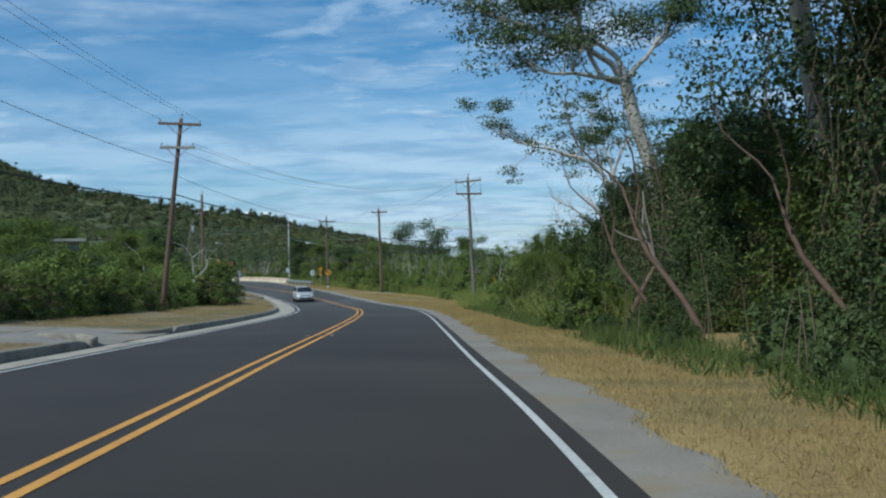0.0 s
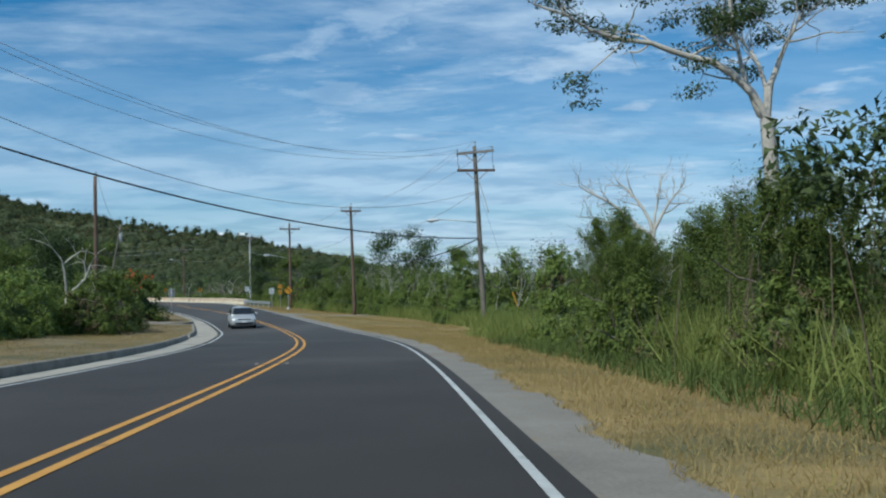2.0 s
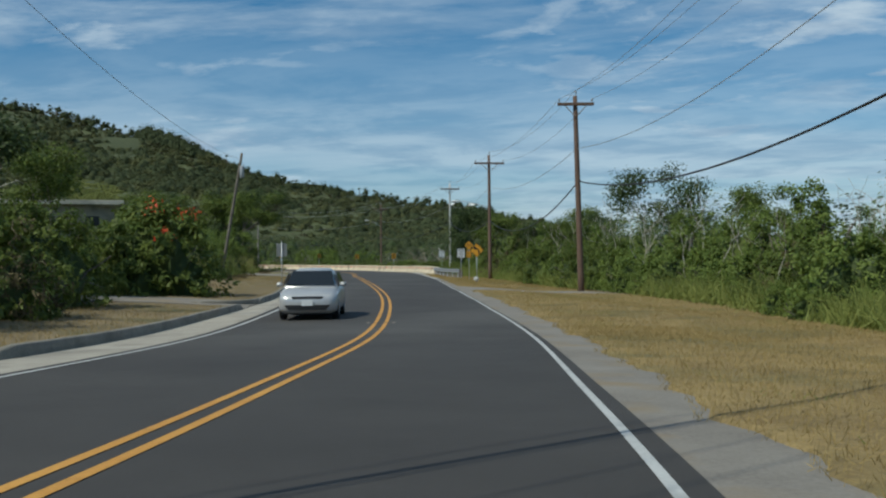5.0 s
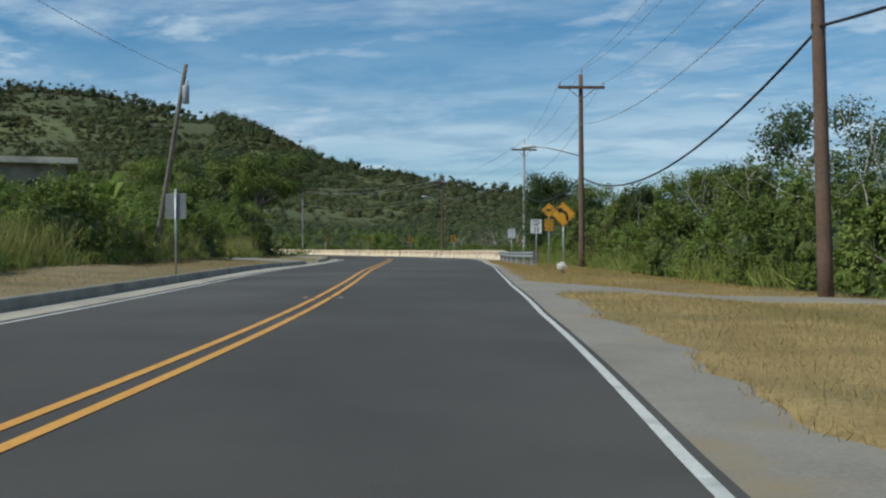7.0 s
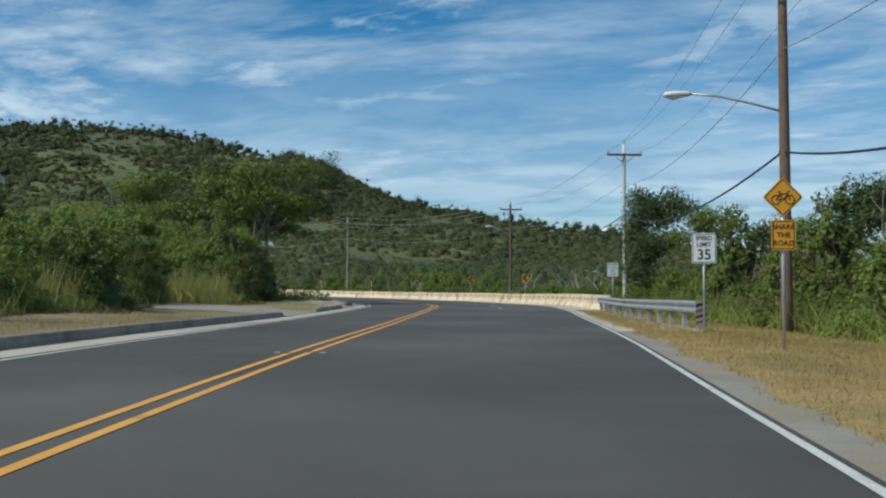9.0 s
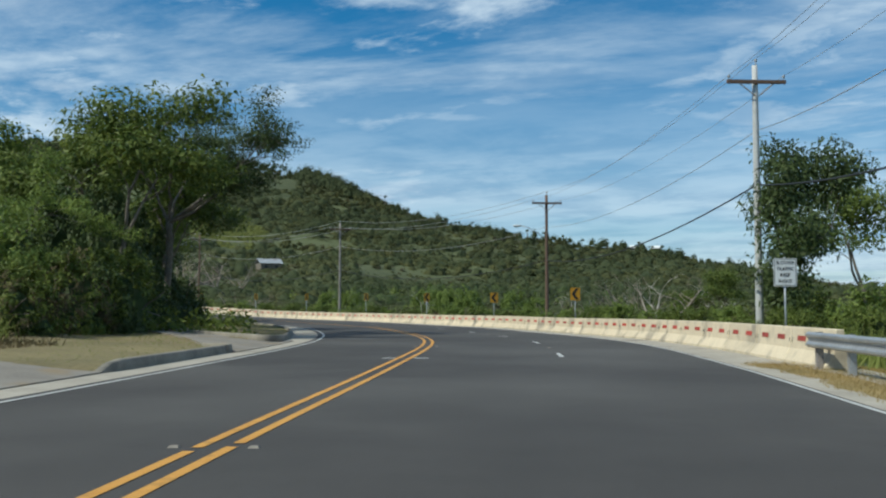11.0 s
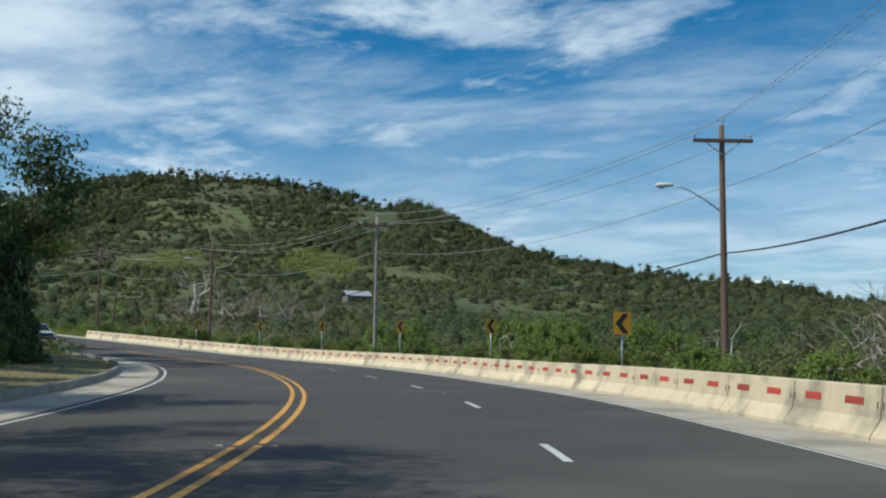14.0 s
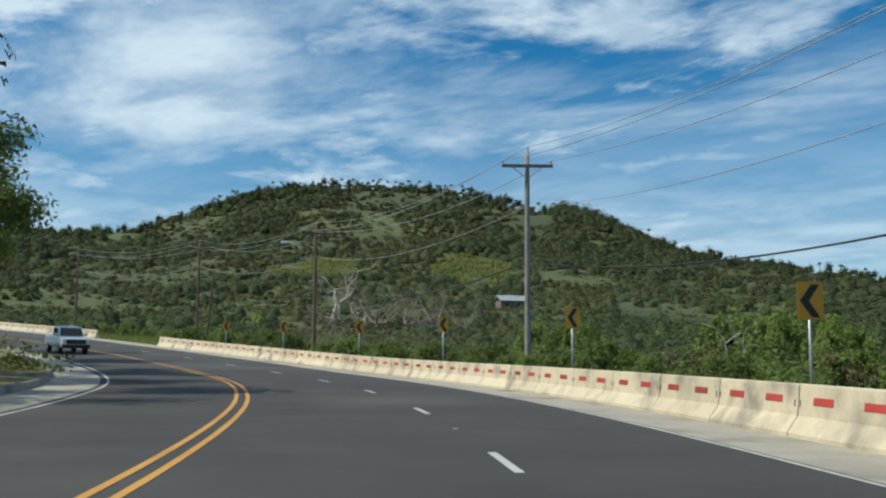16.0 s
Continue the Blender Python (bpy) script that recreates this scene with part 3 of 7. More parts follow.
def kerb_nose(rows, label):
    """A kerb laid along a curve of (station, offset, foot, top)."""
    c = [on_road(s, o) for s, o, a, b in rows]
    me, rings = Mesh(), []
    for i, (s, o, foot, top) in enumerate(rows):
        q = (c[min(i + 1, len(c) - 1)] - c[max(i - 1, 0)])
        n = Vector((q.y, -q.x, 0)).normalized()
        rings.append([c[i] + n * u + Vector((0, 0, h)) for u, h in ((-0.085, foot - 0.2), (-0.085, top - 0.02), (-0.06, top), (0.06, top), (0.085, top - 0.03), (0.10, foot - 0.2))])
    me.loft(rings)
    structure("kerb", fix_normals(me.data("kerb", M_KERB, True)), M_KERB, label, "kerb")


def nose_curve(knots, foot, top):
    pts = [p for p in spline([(s, o, 0) for s, o in knots], 0.35)]
    n = len(pts) - 1
    return [(p.x, p.y, foot[0] + (foot[1] - foot[0]) * i / n, top[0] + (top[1] - top[0]) * i / n) for i, p in enumerate(pts)]


kerb_nose(nose_curve([(262.6, -11.6), (260.0, -9.3), (258.1, -7.8), (256.6, -6.5), (255.9, -5.9), (256.1, -5.5), (257.0, -5.42), (258.8, kerb_off(258.8) - 0.07)], (0.36, 0.0), (0.46, 0.22)), "kerb that curves round the tip of a dry grass island")
kerb_nose(nose_curve([(247.2, kerb_off(247.2) - 0.07), (248.0, -5.3), (248.6, -5.7), (249.0, -6.3)], (0.0, 0.14), (0.23, 0.22)), "rounded end of a concrete kerb beside a driveway")


def apron(name, s0, s1, o0, o1, taper, mat, label, h=0.012):
    """A paved entrance from offset o0 out to o1; its sides draw in by taper."""
    me = Mesh()
    rows = []
    for i in range(9):
        u = i / 8
        k = taper * min(1.0, u * 2)
        rows.append([on_road(s0 + k + (s1 - s0 - 2 * k) * j / 8, o0 + (o1 - o0) * u, 0.0) for j in range(9)])
    for r in rows:
        for p in r:
            sr, of, zz = near_road(p.x, p.y)
            p.z = zz[0] + (h + verge_height(sr[0], of[0]) if of[0] > 0 else h + np.interp(-of[0] + kerb_off(sr[0]), [-0.1, 0.14, 1.34, 2.54, 9], [0.0, 0.01, 0.115, 0.225, 0.52]))
    me.add([p for r in rows for p in r], [(i * 9 + j, i * 9 + j + 1, (i + 1) * 9 + j + 1, (i + 1) * 9 + j) for i in range(8) for j in range(8)])
    rim = [rows[0][j] for j in range(9)] + [rows[i][8] for i in range(1, 9)] + [rows[8][j] for j in range(7, -1, -1)] + [rows[i][0] for i in range(7, 0, -1)]
    k, n = len(me.v), len(rim)
    me.add(rim + [p - Vector((0, 0, 0.25)) for p in rim], [(i, (i + 1) % n, n + (i + 1) % n, n + i) for i in range(n)])
    return structure(name, me, mat, label, "driveway")


slant = Mesh()
rows = []
for o in np.linspace(4.2, 13.0, 23):      # a narrow drive that flares where it meets the road
    s0, s1 = np.interp(o, [4.2, 4.6, 5.2, 6.5, 8, 13], [184.4, 185.6, 186.6, 186.4, 185.4, 181.8]), np.interp(o, [4.2, 4.7, 5.5, 6.6, 8, 13], [194.0, 192.6, 190.3, 188.6, 187.0, 183.4])
    rows.append([on_road(q, o, float(np.interp(o, [4.2, 4.42, 4.75], [-0.03, -0.02, 0.035])) + verge_height(q, o) - (0.045 if q == s0 else 0.0)) for q in np.linspace(s0, s1, 13)])
slant.add([p for r in rows for p in r], [(i * 13 + j, i * 13 + j + 1, (i + 1) * 13 + j + 1, (i + 1) * 13 + j) for i in range(22) for j in range(12)])
rim = rows[0] + [r[12] for r in rows[1:]] + rows[22][11::-1] + [r[0] for r in rows[21:0:-1]]
slant.add(rim + [p - Vector((0, 0, 0.25)) for p in rim], [(i, (i + 1) % len(rim), len(rim) + (i + 1) % len(rim), len(rim) + i) for i in range(len(rim))])
structure("driveway", slant, M_SHOULDER, "worn concrete driveway flaring out to the road", "driveway")
apron("driveway", 149.0, 151.1, kerb_off(150) + 0.05, -7.2, 0.1, M_SHOULDER, "narrow concrete gap in the kerb", 0.02)
apron("driveway", 91.0, 100.0, kerb_off(91.0) + 0.05, -15.0, 0.4, M_SHOULDER, "pale concrete side entrance between kerb returns", 0.02)
apron("driveway", 171.5, 175.4, kerb_off(171.5) + 0.05, -13.0, 0.3, M_SHOULDER, "narrow concrete path through a gap in the kerb", 0.02)
apron("driveway", 231.6, 239.0, kerb_off(231.5) + 0.05, -15.0, -0.3, M_SHOULDER, "concrete driveway between two kerbs", 0.02)
wedge = Mesh()
rows = []
for o in np.linspace(-5.0, -11.9, 20):      # a drive that leaves the road at a slant and narrows between two grass islands
    s0, s1 = np.interp(-o, [5.0, 5.3, 5.9, 7.7, 11.3, 12], [247.6, 247.8, 248.4, 252.7, 261.0, 262.4]), np.interp(-o, [5.0, 5.4, 6.1, 7.8, 10.3, 12], [258.0, 256.2, 256.1, 258.1, 261.2, 263.0])
    rows.append([on_road(q, o, 0.022 + float(np.interp(-o + kerb_off(q), [-0.1, 0.14, 1.34, 2.54, 9], [0.0, 0.01, 0.115, 0.225, 0.52]))) for q in np.linspace(s0, s1, 13)])
wedge.add([p for r in rows for p in r], [(i * 13 + j, i * 13 + j + 1, (i + 1) * 13 + j + 1, (i + 1) * 13 + j) for i in range(19) for j in range(12)])
rim = rows[0] + [r[12] for r in rows[1:]] + rows[19][11::-1] + [r[0] for r in rows[18:0:-1]]
wedge.add(rim + [p - Vector((0, 0, 0.25)) for p in rim], [(i, (i + 1) % len(rim), len(rim) + (i + 1) % len(rim), len(rim) + i) for i in range(len(rim))])
structure("driveway", wedge, M_SHOULDER, "slanted concrete drive between two grass islands", "driveway")
apron("driveway", 328.6, 332.8, kerb_off(328.6) + 0.05, -12.0, 0.3, M_SHOULDER, "concrete gap between two kerbs", 0.02)


# ---- roadside barrier ----
def barrier_mesh(length):
    prof = [(0.0, 0.0), (0.0, 0.075), (0.175, 0.33), (0.225, 0.79), (0.24, 0.81), (0.37, 0.81), (0.385, 0.79), (0.435, 0.33), (0.61, 0.075), (0.61, 0.0)]
    rings = []
    for i, y in enumerate((-0.5, -0.492, -0.25, -0.07, 0.07, 0.25, 0.492, 0.5)):
        e = 0.012 if i in (0, 7) else 0.0
        rings.append([Vector((x + (e if x < 0.3 else -e), y * length, max(0, z - e))) for x, z in prof])
    return Mesh().loft(rings)


def reflector_mesh():
    lean = math.atan2(0.05, 0.46)
    return Mesh().box((0.008, 0.60, 0.115), m=pose(0, 0, 0, 0, math.degrees(lean), 0), bevel=0.003)


BAR_LEN = 3.05
bar = thing("barrier_segment", pose(0, 0, 0), "pale sandy concrete safety barrier segment with red reflectors", "barrier", "roadside barrier")
part("body", fix_normals(barrier_mesh(BAR_LEN - 0.035).data("barrier_body", M_BARRIER)), M_BARRIER, bar)
for y in (-0.72, 0.72):
    part("reflector", reflector_mesh(), M_RED, bar, "flat red reflector strip", m=pose(0.1955, y, 0.565))
for y in (-1.44, 1.44):
    part("joint_plate", Mesh().box((0.01, 0.022, 0.11), m=pose(0, 0, 0, 0, 6, 0), bevel=0.003), M_TRIM, bar, "dark joint fitting", m=pose(0.192, y, 0.52))


def barrier_pose(s, off):
    a, b = on_road(s - 1.5, off), on_road(s + 1.5, off)
    d = b - a
    yaw = math.degrees(math.atan2(-d.x, d.y))
    tilt = math.degrees(math.atan2(d.z, math.hypot(d.x, d.y)))
    p = (a + b) / 2
    return pose(p.x, p.y, p.z - 0.02, tilt, 0, yaw)


def barrier_run(s, end, off):
    made = []
    while s < end:
        k = math.hypot(*(on_road(s + 1, off) - on_road(s, off)).xy)
        made.append(barrier_pose(s + BAR_LEN / 2 / k, off))
        s += BAR_LEN / k
    return made


S_BAR = float(near_road(-27.5, 168.0)[0][0])
runs = barrier_run(S_BAR, 373.0, 8.7) + barrier_run(392.0, 425.0, 9.2)
bar.matrix_basis = runs[0]
for m in runs[1:]:
    copy_thing(bar, m)

# ---- guard rail ----
RAIL0, RAIL1 = 217.2, S_BAR + 0.6
rail = thing("guard_rail", pose(0, 0, 0), "grey galvanised steel guard rail on posts ending at a striped marker", "guard rail")
w_prof = [(0.0, 0.0), (0.055, 0.035), (0.055, 0.075), (0.0, 0.125), (0.0, 0.18), (0.055, 0.225), (0.055, 0.27), (0.0, 0.31)]
rings = []
n = 26
for i in range(n):
    s = RAIL0 + (RAIL1 - RAIL0) * i / (n - 1)
    o = float(np.interp(s, [RAIL0, RAIL1], [8.25, 8.55]))
    ring = [on_road(s, o - dx, 0.42 + z) for dx, z in w_prof]
    rings.append(ring + [on_road(s, o - dx + 0.012, 0.42 + z) for dx, z in reversed(w_prof)])
part("beam", Mesh().loft(rings), M_GALV, rail, "corrugated steel beam")
for i in range(13):
    s = RAIL0 + 0.4 + (RAIL1 - RAIL0 - 0.8) * i / 12
    o = float(np.interp(s, [RAIL0, RAIL1], [8.25, 8.55]))
    part("post", Mesh().box((0.14, 0.12, 0.95), bevel=0.01), M_GALV if i % 2 else M_WOODGREY, rail, "", m=Matrix.Translation(on_road(s, o + 0.10, 0.26)) @ pose(0, 0, 0, 0, 0, heading(s)))
mk = part("end_marker", Mesh().box((0.30, 0.02, 0.62), bevel=0.005), M_WOODGREY, rail, "weathered marker panel with slanting stripes", m=Matrix.Translation(on_road(RAIL0 - 0.05, 8.3, 0.42)) @ pose(0, 0, 0, 0, 0, heading(RAIL0)))
for i in range(4):
    z = -0.22 + i * 0.145
    part("stripe", Mesh().plate([(-0.145, z - 0.06), (0.145, z + 0.03), (0.145, z + 0.10), (-0.145, z + 0.01)], 0.004), M_TRIM if i % 2 else M_WOOD, mk, "", m=pose(0, -0.013, 0))


# ---- utility poles ----
def pole(x, y, top, label, mat=None, lean=(0.0, 0.0), turn=0.0, arms=(), lamp=None, radius=(0.17, 0.115), base=None, comm=None, pin=True, transformer=None):
    """A pole with crossarms (drop from the top, length, tilt, pale), pins, braces and a street lamp (drop, length, direction in degrees)."""
    mat = mat or M_WOOD
    z0 = (ground_z(x, y) if base is None else base)
    h = top - z0
    ob = thing("utility_pole", pose(x, y, z0), label, "utility pole", "power line poles")
    at = lambda z: Vector((lean[0] * z / h, lean[1] * z / h, z))
    n = 9
    part("shaft", Mesh().tube([at(-0.4 + (h + 0.4) * i / n) for i in range(n + 1)], [radius[0] + (radius[1] - radius[0]) * i / n for i in range(n + 1)], 12), mat, ob, smooth=True)
    ends = []
    for drop, length, tilt, pale in arms:
        c = at(h - drop)
        m = Matrix.Translation(c) @ pose(0, 0, 0, 0, tilt, turn) @ Matrix.Translation((0, -radius[1] - 0.06, 0))
        arm = part("crossarm", Mesh().box((length, 0.12, 0.155), bevel=0.012), M_WOODGREY if pale else M_WOOD, ob, "weathered pale crossarm" if pale else "dark timber crossarm", m=m)
        for sx in (-1, 1):
            part("brace", Mesh().tube([(sx * 0.06, -0.06, -0.62), (sx * length * 0.30, -0.01, -0.05)], 0.026, 6), M_WOODGREY, ob, m=m)
            part("insulator", Mesh().tube([(0, 0, 0), (0, 0, 0.10), (0, 0, 0.12), (0, 0, 0.20), (0, 0, 0.23)], [0.02, 0.02, 0.06, 0.055, 0.02], 10), M_INSUL, arm, "porcelain insulator", m=pose(sx * (length / 2 - 0.09), 0, 0.062))
        ends.append([Matrix.Translation((x, y, z0)) @ m @ Vector((sx * (length / 2 - 0.09), 0, 0.27)) for sx in (-1, 1)])
    if pin:
        part("insulator", Mesh().tube([(0, 0, -0.25), (0, 0, 0.16), (0, 0, 0.18), (0, 0, 0.27), (0, 0, 0.30)], [0.025, 0.025, 0.06, 0.055, 0.02], 10), M_INSUL, ob, "porcelain insulator", m=Matrix.Translation(at(h) + Vector((0.05, 0, 0.0))))
    if lamp:
        drop, length, direction, rise = lamp
        d = Vector((-math.sin(radians(direction)), math.cos(radians(direction)), 0))
        a = at(h - drop)
        pts = [a + d * 0.08, a + d * length * 0.35 + Vector((0, 0, rise * 0.45)), a + d * length * 0.7 + Vector((0, 0, rise * 0.85)), a + d * length + Vector((0, 0, rise))]
        arm = part("lamp_arm", Mesh().tube(pts, 0.032, 8), M_GALV, ob, smooth=True)
        head = Mesh()
        rings = []
        for u, w, hh, dz in ((-0.38, 0.05, 0.045, 0), (-0.30, 0.09, 0.075, 0.0), (-0.08, 0.135, 0.10, -0.01), (0.16, 0.16, 0.11, -0.02), (0.33, 0.13, 0.085, -0.02), (0.40, 0.05, 0.04, -0.02)):
            rings.append([Vector((w * math.cos(t), u, hh * math.sin(t) + dz)) for t in [2 * math.pi * k / 12 for k in range(12)]])
        hd = part("lamp_head", head.loft(rings), M_LAMP, ob, "pale grey cobra lamp head", True, Matrix.Translation(pts[-1] + d * 0.3) @ pose(0, 0, 0, 0, 0, direction))
        lens = [[Vector((w * math.cos(t), 0.12 + u * math.sin(t), z)) for t in [2 * math.pi * k / 12 for k in range(12)]] for w, u, z in ((0.11, 0.19, -0.08), (0.09, 0.15, -0.14), (0.03, 0.05, -0.165))]
        part("lens", Mesh().loft(lens), M_HEADLAMP, hd, "clear lamp lens", True)
    if comm is not None:
        part("cable_clamp", Mesh().box((0.10, 0.30, 0.16), bevel=0.02), M_TRIM, ob, m=Matrix.Translation(at(h - comm)) @ pose(0, 0, 0, 0, 0, turn + 90))
    if transformer:
        drop, side = transformer
        c = at(h - drop) + Vector((side, 0, 0))
        tk = part("transformer", Mesh().tube([c + Vector((0, 0, z)) for z in (-0.45, -0.43, 0.40, 0.45)], [0.15, 0.17, 0.17, 0.13], 14), M_ROOF, ob, "grey transformer can", True)
        for dx in (-0.1, 0.1):
            part("bushing", Mesh().tube([c + Vector((dx, 0, 0.44)), c + Vector((dx, 0, 0.68))], [0.045, 0.03], 8), M_INSUL, tk)
    tops = {"ends": ends, "pin": Vector((x, y, z0)) + at(h) + Vector((0.05, 0, 0.30))}
    tops["at"] = lambda z: Vector((x, y, z0)) + at(z - z0)
    return tops


WOODEN = "brown wooden utility pole with crossarms carrying wires"
P0 = pole(-13.0, -16.0, 11.6, WOODEN, turn=0, arms=((0.3, 2.5, 0, False),), comm=5.6)
P1 = pole(-16.4, 56.0, 9.4, "dark brown wooden utility pole with two crossarms", lean=(1.3, 0), turn=-4, arms=((0.35, 2.6, 4, False), (1.75, 2.1, 2, True)), comm=4.8, base=-2.0)
P2 = pole(2.75, 83.6, 7.95, "weathered wooden utility pole with two crossarms and street lamp", M_BARK, lean=(-0.35, 0.5), turn=6, arms=((0.40, 2.3, -5, True), (1.5, 2.3, 0, False)), lamp=(4.65, 2.5, 78, 0.25), comm=5.6, base=-3.15)
P3 = pole(-7.75, 117.5, 7.15, "reddish brown wooden utility pole with one crossarm", lean=(-0.2, 0), turn=14, arms=((0.45, 1.9, 0, False),), comm=4.45, base=-3.1)
P4 = pole(-18.4, 149.6, 7.75, "dark wooden utility pole with a crossarm and street lamp", turn=22, arms=((0.72, 2.6, 0, False),), lamp=(4.5, 2.6, 105, 0.55), comm=5.65, base=-2.85)
P5 = pole(-31.0, 190.4, 8.75, "pale grey concrete utility pole with a dark crossarm", M_STEELPOLE, turn=26, arms=((0.72, 2.5, 0, False),), comm=5.0)
P6 = pole(-51.8, 229.0, 8.6, "brown wooden utility pole with a crossarm and curved street lamp arm", turn=30, arms=((0.72, 2.6, 0, False),), lamp=(3.8, 2.2, 118, 1.15), comm=5.65)
P7 = pole(-84.6, 252.2, 9.3, "weathered grey wooden utility pole with one crossarm behind the barrier", M_WOODGREY, turn=38, arms=((0.72, 2.6, 0, False),), comm=5.8)
P8 = pole(-119.3, 271.4, 10.4, "brown wooden utility pole with a street lamp on the hillside road", turn=60, arms=((0.72, 2.6, 0, False),), lamp=(1.9, 2.4, 150, 0.3), comm=5.8)
P9 = pole(-151.5, 284.0, 12.3, "distant brown wooden utility pole with one crossarm", turn=66, arms=((0.72, 2.6, 0, False),), comm=5.8)
P10 = pole(-190.0, 292.0, 14.5, "distant brown wooden utility pole with one crossarm", turn=75, arms=((0.72, 2.6, 0, False),), comm=5.8)
pole(-141.0, 277.0, 8.0, "thin leaning wooden pole beside the road", lean=(1.0, 0), turn=66, pin=False, radius=(0.12, 0.09))
PL = pole(-22.5, 89.9, 7.3, "slim weathered wooden pole rising out of bushes", turn=30, radius=(0.15, 0.11))
PX = pole(-37.6, 137.4, 7.3, "leaning grey wooden pole with a small transformer", M_BARK, lean=(1.7, 0.3), turn=20, transformer=(1.5, 0.27), radius=(0.135, 0.095), pin=False)


def cable(name, a, b, sag, radius, mat, label, group):
    pts = []
    for i in range(21):
        u = i / 20
        p = a.lerp(b, u)
        p.z -= sag * 4 * u * (1 - u)
        pts.append(p)
    ob = part(name, Mesh().tube(pts, radius, 6), mat, None, label, True)
    return tagged(ob, label, "cable", group)


def span(a, b, sag=0.9, comm=True, drop_a=5.6, drop_b=5.6, thick=0.034, arm_a=0, neutral_a=2.75, slack=1.2, wire=0.009):
    for i in (0, 1):
        cable("power_wire", a["ends"][arm_a][i], b["ends"][0][i], sag, wire, M_WIRE_THIN, "thin bare power wire strung between poles", "power wires")
    cable("power_wire", a["pin"] if arm_a == 0 else a["ends"][arm_a][1] + Vector((-0.5, 0, 0)), b["pin"], sag, wire, M_WIRE_THIN, "thin bare power wire strung between pole tops", "power wires")
    ta, tb = a["pin"].z - 0.3, b["pin"].z - 0.3
    cable("neutral_wire", a["at"](ta - neutral_a), b["at"](tb - 2.75), sag * 1.1, max(0.014, wire), M_WIRE_THIN, "thin neutral wire below the crossarms", "power wires")
    if comm:
        cable("telephone_cable", a["at"](ta - drop_a), b["at"](tb - drop_b), sag * slack, thick, M_WIRE, "thick black telephone cable sagging between poles", "telephone cables")


span(P0, P1, 1.0, drop_b=4.8)
span(P1, P2, 1.9, drop_a=4.5, arm_a=1, neutral_a=3.4, slack=0.5)
span(P2, P3, 0.9, drop_b=4.45)
span(P3, P4, 0.8, drop_a=4.5, drop_b=5.65, slack=2.0)
span(P4, P5, 0.9, drop_b=5.0)
span(P5, P6, 0.9, drop_a=5.0)
span(P6, P7, 1.1, wire=0.016)
span(P7, P8, 1.1, wire=0.018)
span(P8, P9, 1.1, wire=0.018)
span(P9, P10, 1.0, wire=0.018)
cable("power_wire", PL["pin"], PX["at"](6.8), 0.9, 0.012, M_WIRE_THIN, "thin wire from a slim pole to a leaning pole", "power wires")
# jumper wires hang between the two arms of the lamp pole
for i in (0, 1):
    a, b = P2["ends"][0][i], P2["ends"][1][i]
    cable("jumper_wire", a, b + Vector((0, 0, -0.05)), 0.35, 0.014, M_WIRE, "short black jumper wire between two crossarms", "jumper wires")
cable("guy_wire", P2["at"](6.2), P2["at"](3.9) + Vector((0.62, -0.1, 0)), -0.12, 0.03, M_STEELPOLE, "loose white strap hanging from a pole", "")


# ---- signs ----
def lettering(text, size, parent, at, mat=None):
    c = bpy.data.curves.new("lettering", "FONT")
    c.body, c.size, c.align_x, c.align_y, c.extrude, c.offset = text, size, "CENTER", "CENTER", 0.002, size * 0.012
    tmp = bpy.data.objects.new("lettering", c)
    me = bpy.data.meshes.new_from_object(tmp)
    bpy.data.objects.remove(tmp)
    me.materials.clear()
    me.materials.append(mat or M_BLACK)
    return part("lettering", me, M_BLACK, parent, m=Matrix.Translation(at) @ pose(0, 0, 0, 90, 0, 0))


def rounded(w, h, r=0.04):
    out = []
    for cx, cz, a0 in ((w / 2 - r, h / 2 - r, 0), (-w / 2 + r, h / 2 - r, 90), (-w / 2 + r, -h / 2 + r, 180), (w / 2 - r, -h / 2 + r, 270)):
        out += [(cx + r * math.cos(radians(a0 + k * 30)), cz + r * math.sin(radians(a0 + k * 30))) for k in range(4)]
    return out


def frame_plate(mesh, w, h, inset, width, m):
    """A thin printed border line."""
    a, b = rounded(w - 2 * inset, h - 2 * inset, 0.03), rounded(w - 2 * inset - 2 * width, h - 2 * inset - 2 * width, 0.02)
    k = len(a)
    vs = [m @ Vector((x, 0, z)) for x, z in a + b]
    return mesh.add(vs, [(i, (i + 1) % k, k + (i + 1) % k, k + i) for i in range(k)])


def sign(x, y, z, yaw, label, post_top, post_bottom=None, category="road sign", group="road signs"):
    """The post of a sign; plates are fixed to it."""
    g = ground_z(x, y) - 0.05 if post_bottom is None else post_bottom
    ob = thing("road_sign", pose(x, y, g, 0, 0, yaw), label, category, group)
    part("post", Mesh().tube([(0, 0.035, -0.3), (0, 0.035, post_top - g)], 0.03, 8), M_GALV, ob, "galvanised steel post", True)
    return ob, g


def plate(ob, g, zc, w, h, mat, turn=0.0, name="panel", label="", border=True, dx=0.0):
    m = pose(dx, -0.008, zc - g, 0, turn, 0)
    p = part(name, Mesh().plate(rounded(w, h), 0.006), mat, ob, label, m=m)
    part("backing", Mesh().plate(rounded(w * 0.985, h * 0.985), 0.003), M_SIGNBACK, p, "bare metal back", m=pose(0, 0.006, 0))
    if border:
        part("border", frame_plate(Mesh(), w, h, 0.018, 0.018, Matrix.Identity(4)), M_BLACK, p, m=pose(0, -0.0045, 0))
    return p


